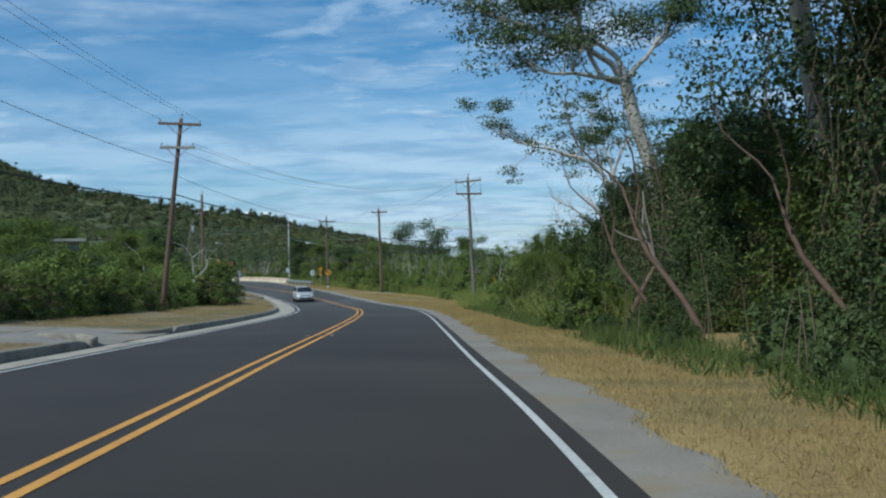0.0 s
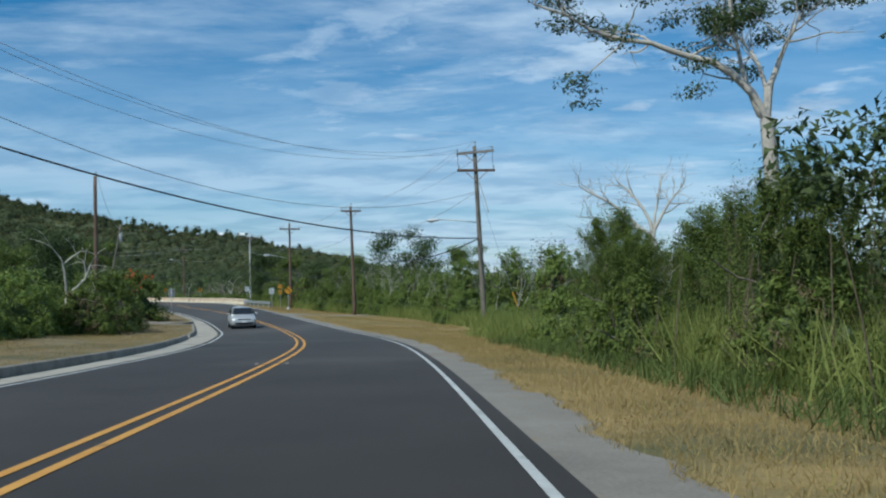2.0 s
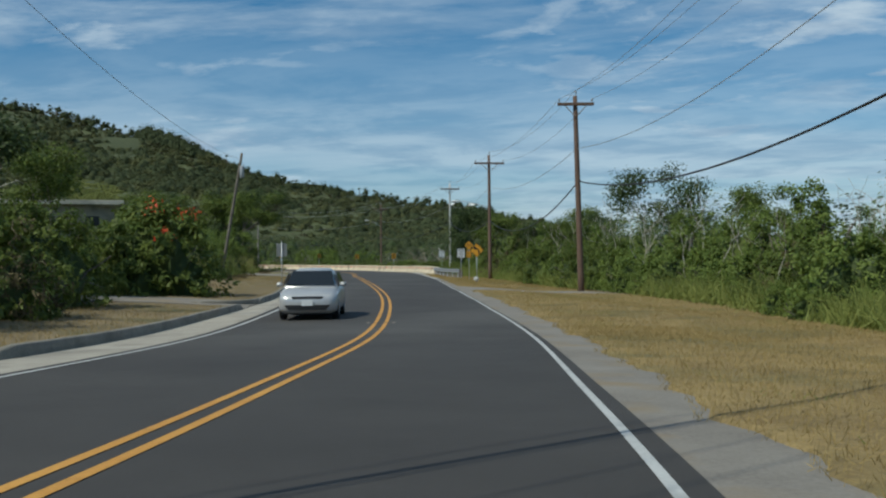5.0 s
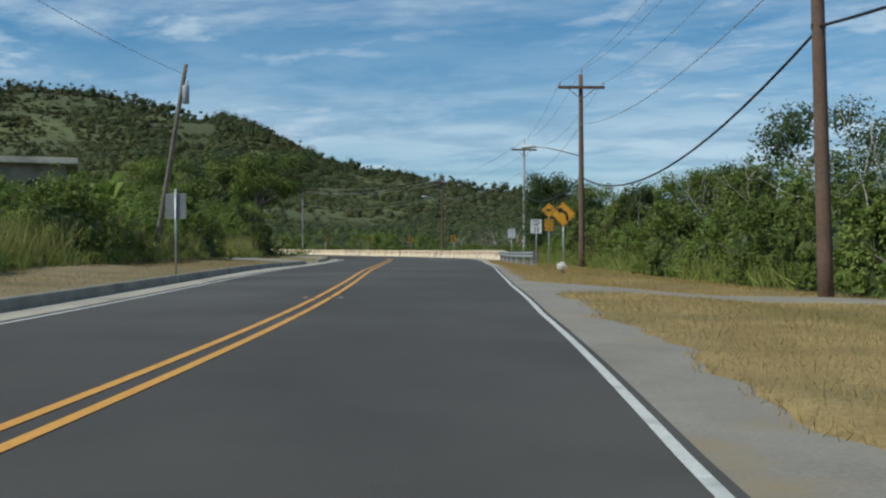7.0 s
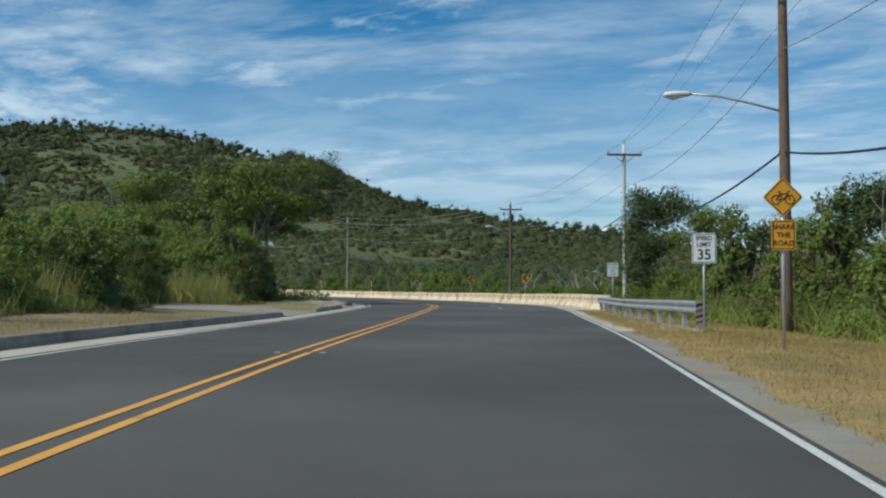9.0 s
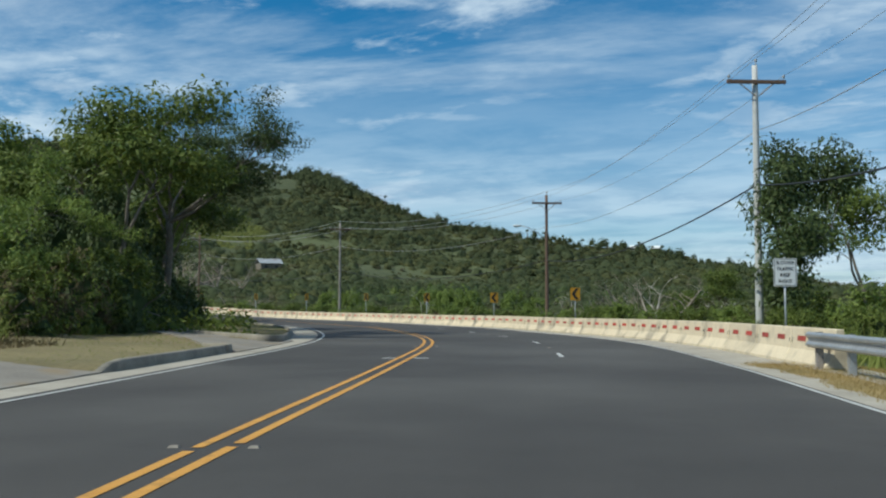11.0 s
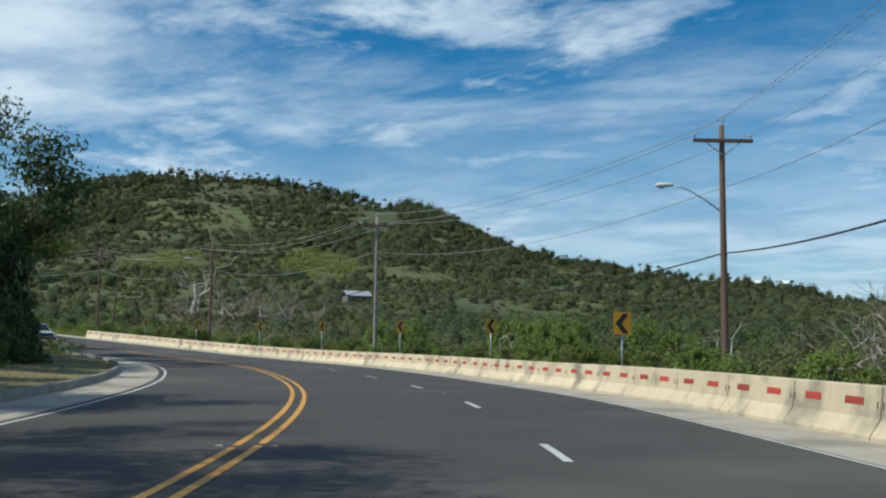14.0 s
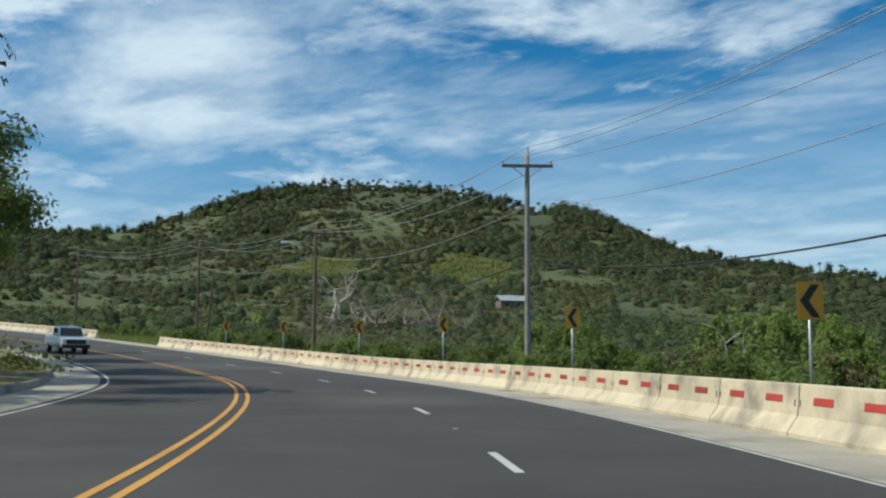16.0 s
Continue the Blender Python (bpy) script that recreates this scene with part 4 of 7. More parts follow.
def bow(points, width):
    """A flat curved stroke as an outline."""
    pts = [Vector((x, z)) for x, z in points]
    l, r = [], []
    for i, p in enumerate(pts):
        d = (pts[min(i + 1, len(pts) - 1)] - pts[max(i - 1, 0)]).normalized()
        n = Vector((-d.y, d.x)) * width / 2
        l.append(p + n)
        r.append(p - n)
    return [(p.x, p.y) for p in l] + [(p.x, p.y) for p in reversed(r)]


# left curve ahead
ob, g = sign(-15.95, 131.2, 0, 20, "yellow diamond warning sign with a black bent arrow", -0.32, -3.1)
p = plate(ob, g, -0.66, 0.67, 0.67, M_SIGNY, 45)
arrow_m = pose(0, -0.0065, 0, 0, -45, 0) @ Matrix.Diagonal((0.9, 1, 0.9, 1))
arc = [(0.155 - 0.0 * k, -0.26) for k in range(1)] + [(0.155, -0.12)] + [(0.155 - 0.27 * (1 - math.cos(radians(a))), -0.12 + 0.25 * math.sin(radians(a))) for a in range(10, 95, 12)]
part("arrow", Mesh().plate(bow(arc, 0.105), 0.003, arrow_m), M_BLACK, p, "bent black arrow shaft")
part("arrow_head", Mesh().plate([(-0.29, 0.235), (-0.02, 0.25), (-0.155, 0.02)], 0.003, arrow_m), M_BLACK, p)
# bicycles share the road
ob, g = sign(-17.95, 138.4, 0, 20, "yellow diamond bicycle sign above a share the road plate", 0.1, -2.9)
p = plate(ob, g, -0.20, 0.49, 0.49, M_SIGNY, 45)
bike = Mesh()
bm45 = pose(0, -0.0065, 0, 0, -45, 0) @ Matrix.Diagonal((0.9, 1, 0.9, 1))
for cx in (-0.13, 0.13):
    ring = [(cx + 0.085 * math.cos(radians(a)), -0.05 + 0.085 * math.sin(radians(a))) for a in range(0, 361, 24)]
    bike.plate(bow(ring, 0.018), 0.003, bm45)
for a, b in (((-0.13, -0.05), (-0.06, 0.06)), ((-0.06, 0.06), (0.09, 0.06)), ((0.09, 0.06), (0.13, -0.05)), ((0.0, -0.05), (0.09, 0.06)), ((0.0, -0.05), (-0.06, 0.06)), ((-0.13, -0.05), (0.0, -0.05)), ((0.09, 0.06), (0.08, 0.11)), ((0.08, 0.11), (0.13, 0.11)), ((-0.06, 0.06), (-0.07, 0.10)), ((-0.10, 0.10), (-0.04, 0.10))):
    bike.plate(bow([a, b], 0.018), 0.003, bm45)
part("bicycle_symbol", bike, M_BLACK, p)
p = plate(ob, g, -0.85, 0.41, 0.52, M_SIGNY)
for i, t in enumerate(("SHARE", "THE", "ROAD")):
    lettering(t, 0.125, p, (0, -0.006, 0.14 - i * 0.14))
# speed limit
ob, g = sign(-20.2, 146.1, 0, 20, "white rectangular speed limit thirty five sign", -0.3, -2.85)
p = plate(ob, g, -0.70, 0.61, 0.76, M_SIGNW)
lettering("SPEED", 0.155, p, (0, -0.006, 0.25))
lettering("LIMIT", 0.155, p, (0, -0.006, 0.09))
lettering("35", 0.36, p, (0, -0.006, -0.17))
# slower traffic
ob, g = sign(-29.1, 177.3, 0, 24, "white rectangular sign telling slower traffic to keep over", 0.0, -2.85)
p = plate(ob, g, -0.43, 0.66, 0.80, M_SIGNW)
for i, t in enumerate(("SLOWER", "TRAFFIC", "KEEP", "RIGHT")):
    lettering(t, 0.135, p, (0, -0.006, 0.27 - i * 0.175))
# the back of a sign for the other way
ob, g = sign(-25.8, 121.0, 0, 200, "grey back of a rectangular sign on a steel post", -0.1)
plate(ob, g, -0.62, 0.61, 0.76, M_SIGNW)
# chevrons along the bend
for x, y, z, s in ((-43.05, 206.0, -0.38, 279), (-52.6, 218.0, -0.35, 292), (-63.6, 230.4, -0.05, 306), (-74.7, 239.9, 0.20, 321), (-86.6, 247.9, 0.42, 334), (-97.2, 253.4, 0.62, 346), (-109.0, 258.3, 0.95, 358), (-119.5, 261.9, 1.30, 369)):
    yaw = heading(s) + (0 if s < 300 else 8 if s < 310 else 20)
    ob, g = sign(x, y, 0, yaw, "yellow chevron sign with a black angled mark", z + 0.35, None, "road sign", "chevron signs")
    p = plate(ob, g, z, 0.61, 0.76, M_SIGNY, border=False)
    part("chevron", Mesh().plate([(0.22, 0.33), (0.03, 0.33), (-0.24, 0.0), (0.03, -0.33), (0.22, -0.33), (-0.03, 0.0)], 0.003, pose(0, -0.0065, 0)), M_BLACK, p)


# ---- memorial flowers at the foot of the curve sign ----
fl = thing("flower_wreath", pose(-15.98, 130.95, -3.08), "small round bunch of white flowers on a short stake", "flowers")
part("stake", Mesh().tube([(0, 0, -0.1), (0.01, 0, 0.40)], [0.035, 0.03], 8), M_VINE, fl)
rnd = random.Random(4)
petals = Mesh()
for i in range(190):
    d = Vector((rnd.gauss(0, 1), rnd.gauss(0, 1), rnd.gauss(0, 1))).normalized()
    c = d * 0.155 * rnd.uniform(0.5, 1.15) + Vector((0, 0, 0.50))
    side = d.cross(Vector((0.3, 0.5, 0.8))).normalized()
    oth = d.cross(side)
    r = rnd.uniform(0.016, 0.030)
    ring = [c + (side * math.cos(a) + oth * math.sin(a)) * r + d * 0.01 for a in [k * math.pi / 3 for k in range(6)]]
    petals.add(ring + [c - d * 0.02, c + d * 0.02], [(k, (k + 1) % 6, 7) for k in range(6)] + [((k + 1) % 6, k, 6) for k in range(6)])
part("blossoms", petals, M_PETAL, fl, "white petals")


# ---- vehicles ----
def wheel(parent, x, y, r, w):
    t = part("wheel", Mesh().tube([(-w / 2, 0, 0), (-w / 2 + 0.03, 0, 0), (w / 2 - 0.03, 0, 0), (w / 2, 0, 0)], [r - 0.03, r, r, r - 0.03], 20), M_TYRE, parent, "black rubber tyre", True, pose(x, y, r))
    s = 1 if x > 0 else -1
    part("rim", Mesh().tube([(s * w * 0.40, 0, 0), (s * (w / 2 + 0.008), 0, 0), (s * (w / 2 + 0.004), 0, 0)], [r * 0.62, r * 0.62, r * 0.2], 16), M_RIM, t, "silver wheel rim", True)


def section(y, w, z0, z1, tuck=0.06, top=0.8, shoulder=0.72):
    """A car's cross-section: sides bulge at the shoulder, the top draws in."""
    h = z1 - z0
    half = [(w * 0.80, z0), (w * 0.97, z0 + h * 0.12), (w, z0 + h * 0.45), (w * 0.985, z0 + h * shoulder), (w * 0.94, z0 + h * 0.90), (w * top, z0 + h * 0.985), (w * top * 0.5, z1)]
    return [Vector((x, y, z)) for x, z in half] + [Vector((-x, y, z)) for x, z in reversed(half)]


def hatchback(m, label):
    ob = thing("car", m, label, "car")
    # front is at -y
    body = [(-2.03, 0.60, 0.30, 0.60), (-1.98, 0.74, 0.24, 0.70), (-1.85, 0.82, 0.20, 0.76), (-1.55, 0.85, 0.19, 0.84), (-1.0, 0.86, 0.19, 0.94), (-0.4, 0.86, 0.19, 0.98), (0.4, 0.86, 0.19, 0.99), (1.2, 0.86, 0.19, 1.0), (1.75, 0.84, 0.22, 1.0), (1.98, 0.78, 0.30, 0.94), (2.03, 0.66, 0.36, 0.86)]
    part("body", Mesh().loft([section(*b) for b in body]), M_SILVER, ob, "silver painted body", True)
    cab = [(-1.02, 0.76, 0.90, 0.955), (-0.80, 0.74, 0.92, 1.10), (-0.35, 0.69, 0.94, 1.36), (-0.1, 0.67, 0.94, 1.43), (0.5, 0.66, 0.94, 1.465), (1.0, 0.66, 0.94, 1.43), (1.45, 0.67, 0.94, 1.30), (1.85, 0.70, 0.94, 1.02)]
    def cabin_ring(y, w, z0, z1, grow=0.0):
        wt = w * (1 - 0.18 * (z1 - z0) / 0.5) + grow
        return [Vector((w + 0.09 + grow, y, z0)), Vector((wt + 0.03, y, z1 - 0.07)), Vector((wt - 0.06, y, z1)), Vector((0, y, z1 + 0.02)), Vector((-wt + 0.06, y, z1)), Vector((-wt - 0.03, y, z1 - 0.07)), Vector((-w - 0.09 - grow, y, z0))]
    part("roof", Mesh().loft([cabin_ring(*c) for c in cab]), M_SILVER, ob, "silver roof and pillars", True)
    part("windscreen", Mesh().add([(-0.72, -1.01, 0.985), (0.72, -1.01, 0.985), (0.58, -0.30, 1.395), (-0.58, -0.30, 1.395), (-0.72, -1.035, 0.985), (0.72, -1.035, 0.985), (0.58, -0.325, 1.40), (-0.58, -0.325, 1.40)], [(4, 5, 6, 7), (0, 3, 2, 1), (0, 1, 5, 4), (1, 2, 6, 5), (2, 3, 7, 6), (3, 0, 4, 7)]), M_GLASS, ob, "dark reflective windscreen")
    for sx in (-1, 1):
        part("side_window", Mesh().add([(sx * 0.842, -0.78, 0.985), (sx * 0.838, 1.35, 1.0), (sx * 0.72, 1.05, 1.33), (sx * 0.722, -0.22, 1.36), (sx * 0.83, -0.78, 0.985), (sx * 0.826, 1.35, 1.0), (sx * 0.70, 1.05, 1.33), (sx * 0.70, -0.22, 1.36)], [(0, 1, 2, 3), (4, 7, 6, 5), (0, 4, 5, 1), (1, 5, 6, 2), (2, 6, 7, 3), (3, 7, 4, 0)]), M_GLASS, ob, "dark side glass")
        part("headlight", Mesh().add([(sx * 0.80, -1.72, 0.70), (sx * 0.83, -1.45, 0.80), (sx * 0.50, -1.86, 0.735), (sx * 0.47, -1.985, 0.66), (sx * 0.72, -1.935, 0.60), (sx * 0.5, -1.6, 0.7)], [(0, 1, 2, 3, 4), (0, 5, 1), (1, 5, 2), (2, 5, 3), (3, 5, 4), (4, 5, 0)]), M_HEADLAMP, ob, "swept clear headlight")
        part("mirror", Mesh().box((0.20, 0.12, 0.13), bevel=0.035), M_SILVER, ob, "silver wing mirror", True, pose(sx * 0.94, -0.72, 1.0))
        for y in (-1.27, 1.27):
            wheel(ob, sx * 0.76, y, 0.30, 0.19)
    part("grille", Mesh().plate([(-0.46, 0.0), (0.46, 0.0), (0.40, -0.09), (-0.40, -0.09)], 0.05, pose(0, -1.985, 0.68, -12, 0, 0)), M_TRIM, ob, "narrow dark grille")
    part("intake", Mesh().plate([(-0.66, 0.02), (0.66, 0.02), (0.52, -0.13), (-0.52, -0.13)], 0.06, pose(0, -2.02, 0.42)), M_TRIM, ob, "dark lower intake")
    part("plate_bar", Mesh().box((0.32, 0.012, 0.16), bevel=0.004), M_SIGNW, ob, "plain pale plate", m=pose(0, -2.06, 0.50))
    part("underbody", Mesh().box((1.5, 3.7, 0.12)), M_TRIM, ob, m=pose(0, 0, 0.24))
    return ob


def pickup(m, label):
    ob = thing("pickup_truck", m, label, "pickup truck")
    hood = [(-2.55, 0.70, 0.45, 0.95), (-2.5, 0.84, 0.40, 1.02), (-2.3, 0.90, 0.38, 1.08), (-1.6, 0.92, 0.38, 1.12), (-1.0, 0.93, 0.38, 1.15), (0.0, 0.93, 0.38, 1.15), (1.0, 0.93, 0.38, 1.12), (2.4, 0.93, 0.38, 1.10), (2.6, 0.88, 0.45, 1.08)]
    part("body", Mesh().loft([section(*b, top=0.9) for b in hood]), M_WHITEPAINT, ob, "white painted body", True)
    cab = [(-1.25, 0.84, 1.10, 1.14), (-0.75, 0.76, 1.10, 1.70), (-0.6, 0.74, 1.10, 1.76), (0.5, 0.74, 1.10, 1.78), (0.72, 0.76, 1.10, 1.70), (0.85, 0.82, 1.10, 1.14)]
    part("cab", Mesh().loft([[Vector((w + 0.06, y, z0)), Vector((w - 0.02, y, z1 - 0.06)), Vector((w - 0.10, y, z1)), Vector((-w + 0.10, y, z1)), Vector((-w + 0.02, y, z1 - 0.06)), Vector((-w - 0.06, y, z0))] for y, w, z0, z1 in cab]), M_WHITEPAINT, ob, "white cab", True)
    part("windscreen", Mesh().add([(-0.74, -1.25, 1.17), (0.74, -1.25, 1.17), (0.64, -0.79, 1.68), (-0.64, -0.79, 1.68), (-0.74, -1.22, 1.14), (0.74, -1.22, 1.14), (0.64, -0.74, 1.66), (-0.64, -0.74, 1.66)], [(0, 1, 2, 3), (4, 7, 6, 5), (0, 4, 5, 1), (1, 5, 6, 2), (2, 6, 7, 3), (3, 7, 4, 0)]), M_GLASS, ob, "dark windscreen")
    part("grille", Mesh().box((1.25, 0.08, 0.30), bevel=0.02), M_TRIM, ob, "dark grille", m=pose(0, -2.53, 0.82))
    part("bumper", Mesh().box((1.78, 0.16, 0.24), bevel=0.04), M_TRIM, ob, "dark bumper", m=pose(0, -2.58, 0.52))
    for sx in (-1, 1):
        part("headlight", Mesh().box((0.26, 0.10, 0.20), bevel=0.03), M_HEADLAMP, ob, "clear headlight", m=pose(sx * 0.74, -2.50, 0.84))
        part("side_window", Mesh().box((0.02, 1.05, 0.40), bevel=0.008), M_GLASS, ob, "dark side glass", m=pose(sx * 0.795, -0.08, 1.42, 0, sx * -8, 0))
        part("mirror", Mesh().box((0.22, 0.10, 0.18), bevel=0.03), M_WHITEPAINT, ob, "white wing mirror", m=pose(sx * 1.0, -0.85, 1.25))
        for y in (-1.6, 1.55):
            wheel(ob, sx * 0.80, y, 0.38, 0.25)
    return ob


def lane_pose(s, off):
    a, b = on_road(s - 1.3, off), on_road(s + 1.3, off)
    d = b - a
    c = on_road(s, off, crown(off, s) - 0.006)
    return pose(c.x, c.y, c.z, math.degrees(math.atan2(d.z, d.xy.length)), 0, math.degrees(math.atan2(-d.x, d.y)))


hatchback(lane_pose(165.5, -2.15), "silver compact car with dark windows standing in the oncoming lane")
pickup(lane_pose(362.0, -2.4), "white pickup truck with a dark grille in the oncoming lane")


# ---- buildings ----
def flat_house(m, w, d, h, label, wall, roof, over=0.5):
    ob = thing("house", m, label, "house")
    part("wall", Mesh().box((w, d, h), bevel=0.02), wall, ob, m=pose(0, 0, h / 2))
    part("roof", Mesh().box((w + 2 * over, d + 2 * over, 0.5), bevel=0.05), roof, ob, "overhanging flat roof", m=pose(0, 0, h + 0.036))
    for i in range(max(2, int(w / 4))):
        x = -w / 2 + (i + 0.5) * w / max(2, int(w / 4))
        wn_ = part("window", Mesh().box((1.4, 0.06, 1.1), bevel=0.02), M_TRIM, ob, "dark louvred window", m=pose(x, -d / 2 - 0.01, h * 0.55))
        part("sill", Mesh().box((1.6, 0.16, 0.10), bevel=0.02), M_CONCRETE, wn_, m=pose(0, -0.04, -0.62))
    return ob


def gable_house(m, w, d, h, rise, label, wall, roof):
    ob = thing("house", m, label, "house")
    part("wall", Mesh().box((w, d, h), bevel=0.02), wall, ob, m=pose(0, 0, h / 2))
    o = 0.6
    part("roof", Mesh().add([(-w / 2 - o, -d / 2 - o, h - 0.1), (w / 2 + o, -d / 2 - o, h - 0.1), (w / 2 + o, 0, h + rise), (-w / 2 - o, 0, h + rise), (-w / 2 - o, d / 2 + o, h - 0.1), (w / 2 + o, d / 2 + o, h - 0.1), (-w / 2 - o, 0, h + rise - 0.25), (w / 2 + o, 0, h + rise - 0.25)],
                            [(0, 1, 2, 3), (3, 2, 5, 4), (0, 3, 6), (3, 4, 6), (1, 7, 2), (2, 7, 5), (0, 6, 7, 1), (6, 4, 5, 7)]), roof, ob, "pitched sheet roof")
    for x in (-w / 4, w / 4):
        part("window", Mesh().box((1.3, 0.06, 1.2), bevel=0.02), M_TRIM, ob, "dark window", m=pose(x, -d / 2 - 0.01, h * 0.55))
    part("door", Mesh().box((0.95, 0.06, 2.05), bevel=0.02), M_BARK, ob, "brown door", m=pose(0, -d / 2 - 0.01, 1.03))
    return ob


flat_house(pose(-72.1, 156.9, 0.9, 0, 0, 37), 22, 9, 4.3, "low tan plaster house with a pale overhanging flat roof", M_TANWALL, M_PLASTER, 0.9)
z = ground_z(-265, 516)
gable_house(pose(-265, 516, z + 0.4, 0, 0, 52), 9.5, 7, 3.4, 2.1, "small hillside house with a pale grey sheet roof", M_BARK, M_ROOF)
for x, y, w, yaw in ((-149, 790, 4.5, 10), (-163, 786, 3.0, 14), (-139, 794, 4.0, 98)):
    gable_house(pose(x, y, ground_z(x, y) + 0.2, 0, 0, yaw), w, 3.6, 2.4, 1.6, "white house among trees on the ridge", M_BRIGHTWALL, M_BRIGHTWALL)


# ---- small things on and beside the road ----
def road_stud(s, off):
    """A low reflective marker glued to the asphalt."""
    c = on_road(s, off, crown(off, s) - 0.004)
    ob = thing("road_stud", pose(c.x, c.y, c.z, 0, 0, heading(s)), "small grey reflective marker on the asphalt", "road stud", "road studs")
    part("body", Mesh().add([(-0.05, -0.05, 0), (0.05, -0.05, 0), (0.05, 0.05, 0), (-0.05, 0.05, 0), (-0.035, -0.02, 0.018), (0.035, -0.02, 0.018), (0.035, 0.02, 0.018), (-0.035, 0.02, 0.018)],
                            [(0, 3, 2, 1), (4, 5, 6, 7), (0, 1, 5, 4), (1, 2, 6, 5), (2, 3, 7, 6), (3, 0, 4, 7)]), M_SHOULDER, ob)
    return ob


for i in range(3, 17):
    for o in (-0.34, 0.34):
        road_stud(S0 + (i + 1) * 22.4 - 0.11, o)
s = S_AT(170.0) + 5.5
while s < S_X(-110):
    road_stud(s, 3.75)
    s += 18.2

# the stay of the lamp pole with its yellow sleeve
foot, head = Vector((5.3, 85.4, -3.2)), P2["at"](5.6)
way = (head - foot).normalized()
stay = thing("guy_wire", pose(*foot), "steel stay wire with a yellow plastic sleeve near its foot", "guy wire")
part("wire", Mesh().tube([Vector((0, 0, 0)), head - foot], 0.009, 6), M_GALV, stay)
part("sleeve", Mesh().tube([way * 0.15, way * 2.4], 0.042, 8), M_SIGNY, stay, "yellow plastic sleeve")
part("anchor", Mesh().tube([(0, 0, -0.3), way * 0.2], 0.02, 6), M_GALV, stay)


# ---- plants ----
def card_mesh(name, centre, normal, length, width, mat, rng, droop=0.0, spin=None, jitter=0.45, extra=None, oval=False):
    """Many small pointed leaves in one mesh: arrays of centres, facing directions and sizes."""
    n = len(centre)
    nrm = normal + rng.normal(0, jitter, (n, 3))
    nrm /= np.linalg.norm(nrm, axis=1)[:, None] + 1e-9
    ref = rng.normal(0, 1, (n, 3)) + np.array([0, 0, -droop]) if spin is None else spin
    u = ref - nrm * (ref * nrm).sum(1)[:, None]
    u /= np.linalg.norm(u, axis=1)[:, None] + 1e-9
    v = np.cross(nrm, u)
    L, W = (np.asarray(a, float).reshape(-1, 1) / 2 for a in (length, width))
    if oval:        # pointed at both ends, a little folded along the middle
        co = np.stack([centre - u * L, centre + v * W * 1.2 + nrm * W * 0.35, centre + u * L, centre - v * W * 1.2 + nrm * W * 0.35], 1).reshape(-1, 3)
        tris = (np.array([0, 1, 2, 0, 2, 3], dtype=np.int32)[None] + 4 * np.arange(n, dtype=np.int32)[:, None]).ravel()
    else:
        co = np.stack([centre - u * L + v * W, centre + u * L, centre - u * L - v * W], 1).reshape(-1, 3)
        tris = np.arange(3 * n, dtype=np.int32)
    if extra is not None:
        tris = np.concatenate([tris, (extra[1] + 3 * n).astype(np.int32).ravel()])
        co = np.vstack([co, extra[0]])
    k = len(tris) // 3
    me = bpy.data.meshes.new(name)
    me.vertices.add(len(co))
    me.vertices.foreach_set("co", co.astype(np.float32).ravel())
    me.loops.add(3 * k)
    me.loops.foreach_set("vertex_index", tris)
    me.polygons.add(k)
    me.polygons.foreach_set("loop_start", np.arange(k, dtype=np.int32) * 3)
    me.polygons.foreach_set("loop_total", np.full(k, 3, dtype=np.int32))
    me.materials.append(mat)
    me.update(calc_edges=True)
    if extra is not None:
        me.shade_smooth()
    return me


def domes(rng, places, radius, height, around=6, rings=2, size=(0.42, 0.70)):
    """Uneven low mounds: the closed inside of far crowns."""
    n = len(places)
    el = np.radians(np.linspace(-4, 48, rings))
    az = np.linspace(0, 2 * np.pi, around, endpoint=False)
    d = np.array([[math.cos(a) * math.cos(e), math.sin(a) * math.cos(e), math.sin(e)] for e in el for a in az] + [[0, 0, 1.0]])
    v = len(d)
    p = d[None] * rng.uniform(*size, (n, v, 1)) * np.stack([radius, radius, height], 1)[:, None, :] + places[:, None, :]
    f = []
    for i in range(rings - 1):
        for j in range(around):
            q, w = i * around + j, i * around + (j + 1) % around
            f += [(q, w, w + around), (q, w + around, q + around)]
    f += [((rings - 1) * around + j, (rings - 1) * around + (j + 1) % around, v - 1) for j in range(around)]
    f = np.array(f)
    return p.reshape(-1, 3), (f[None] + (np.arange(n) * v)[:, None, None]).reshape(-1, 3)


def unit(v):
    return v / (np.linalg.norm(v, axis=-1, keepdims=True) + 1e-9)


def grow(rng, base, way, length, radius, levels, spread=0.6, lift=0.15, kids=(2, 4), tubes=None, tips=None, wig=0.16):
    """Forking limbs: fills tubes with (points, radii) and tips with end points."""
    tubes = [] if tubes is None else tubes
    tips = [] if tips is None else tips
    n = 5
    pts, rad = [np.array(base, float)], [radius]
    d = unit(np.array(way, float))
    for i in range(n):
        d = unit(d + rng.normal(0, wig, 3) + np.array([0, 0, lift * 0.25]))
        pts.append(pts[-1] + d * length / n)
        rad.append(radius * (1 - 0.45 * (i + 1) / n))
    tubes.append((pts, rad))
    if levels == 0:
        tips.append(pts[-1])
        tips.append(pts[-3])
        return tubes, tips
    for k in range(rng.integers(*kids)):
        at = pts[-1] if k < 2 else pts[rng.integers(2, n)]
        w = unit(d + rng.normal(0, spread, 3) + np.array([0, 0, lift]))
        grow(rng, at, w, length * rng.uniform(0.6, 0.85), rad[-1] * rng.uniform(0.6, 0.85), levels - 1, spread, lift, kids, tubes, tips, wig)
    return tubes, tips


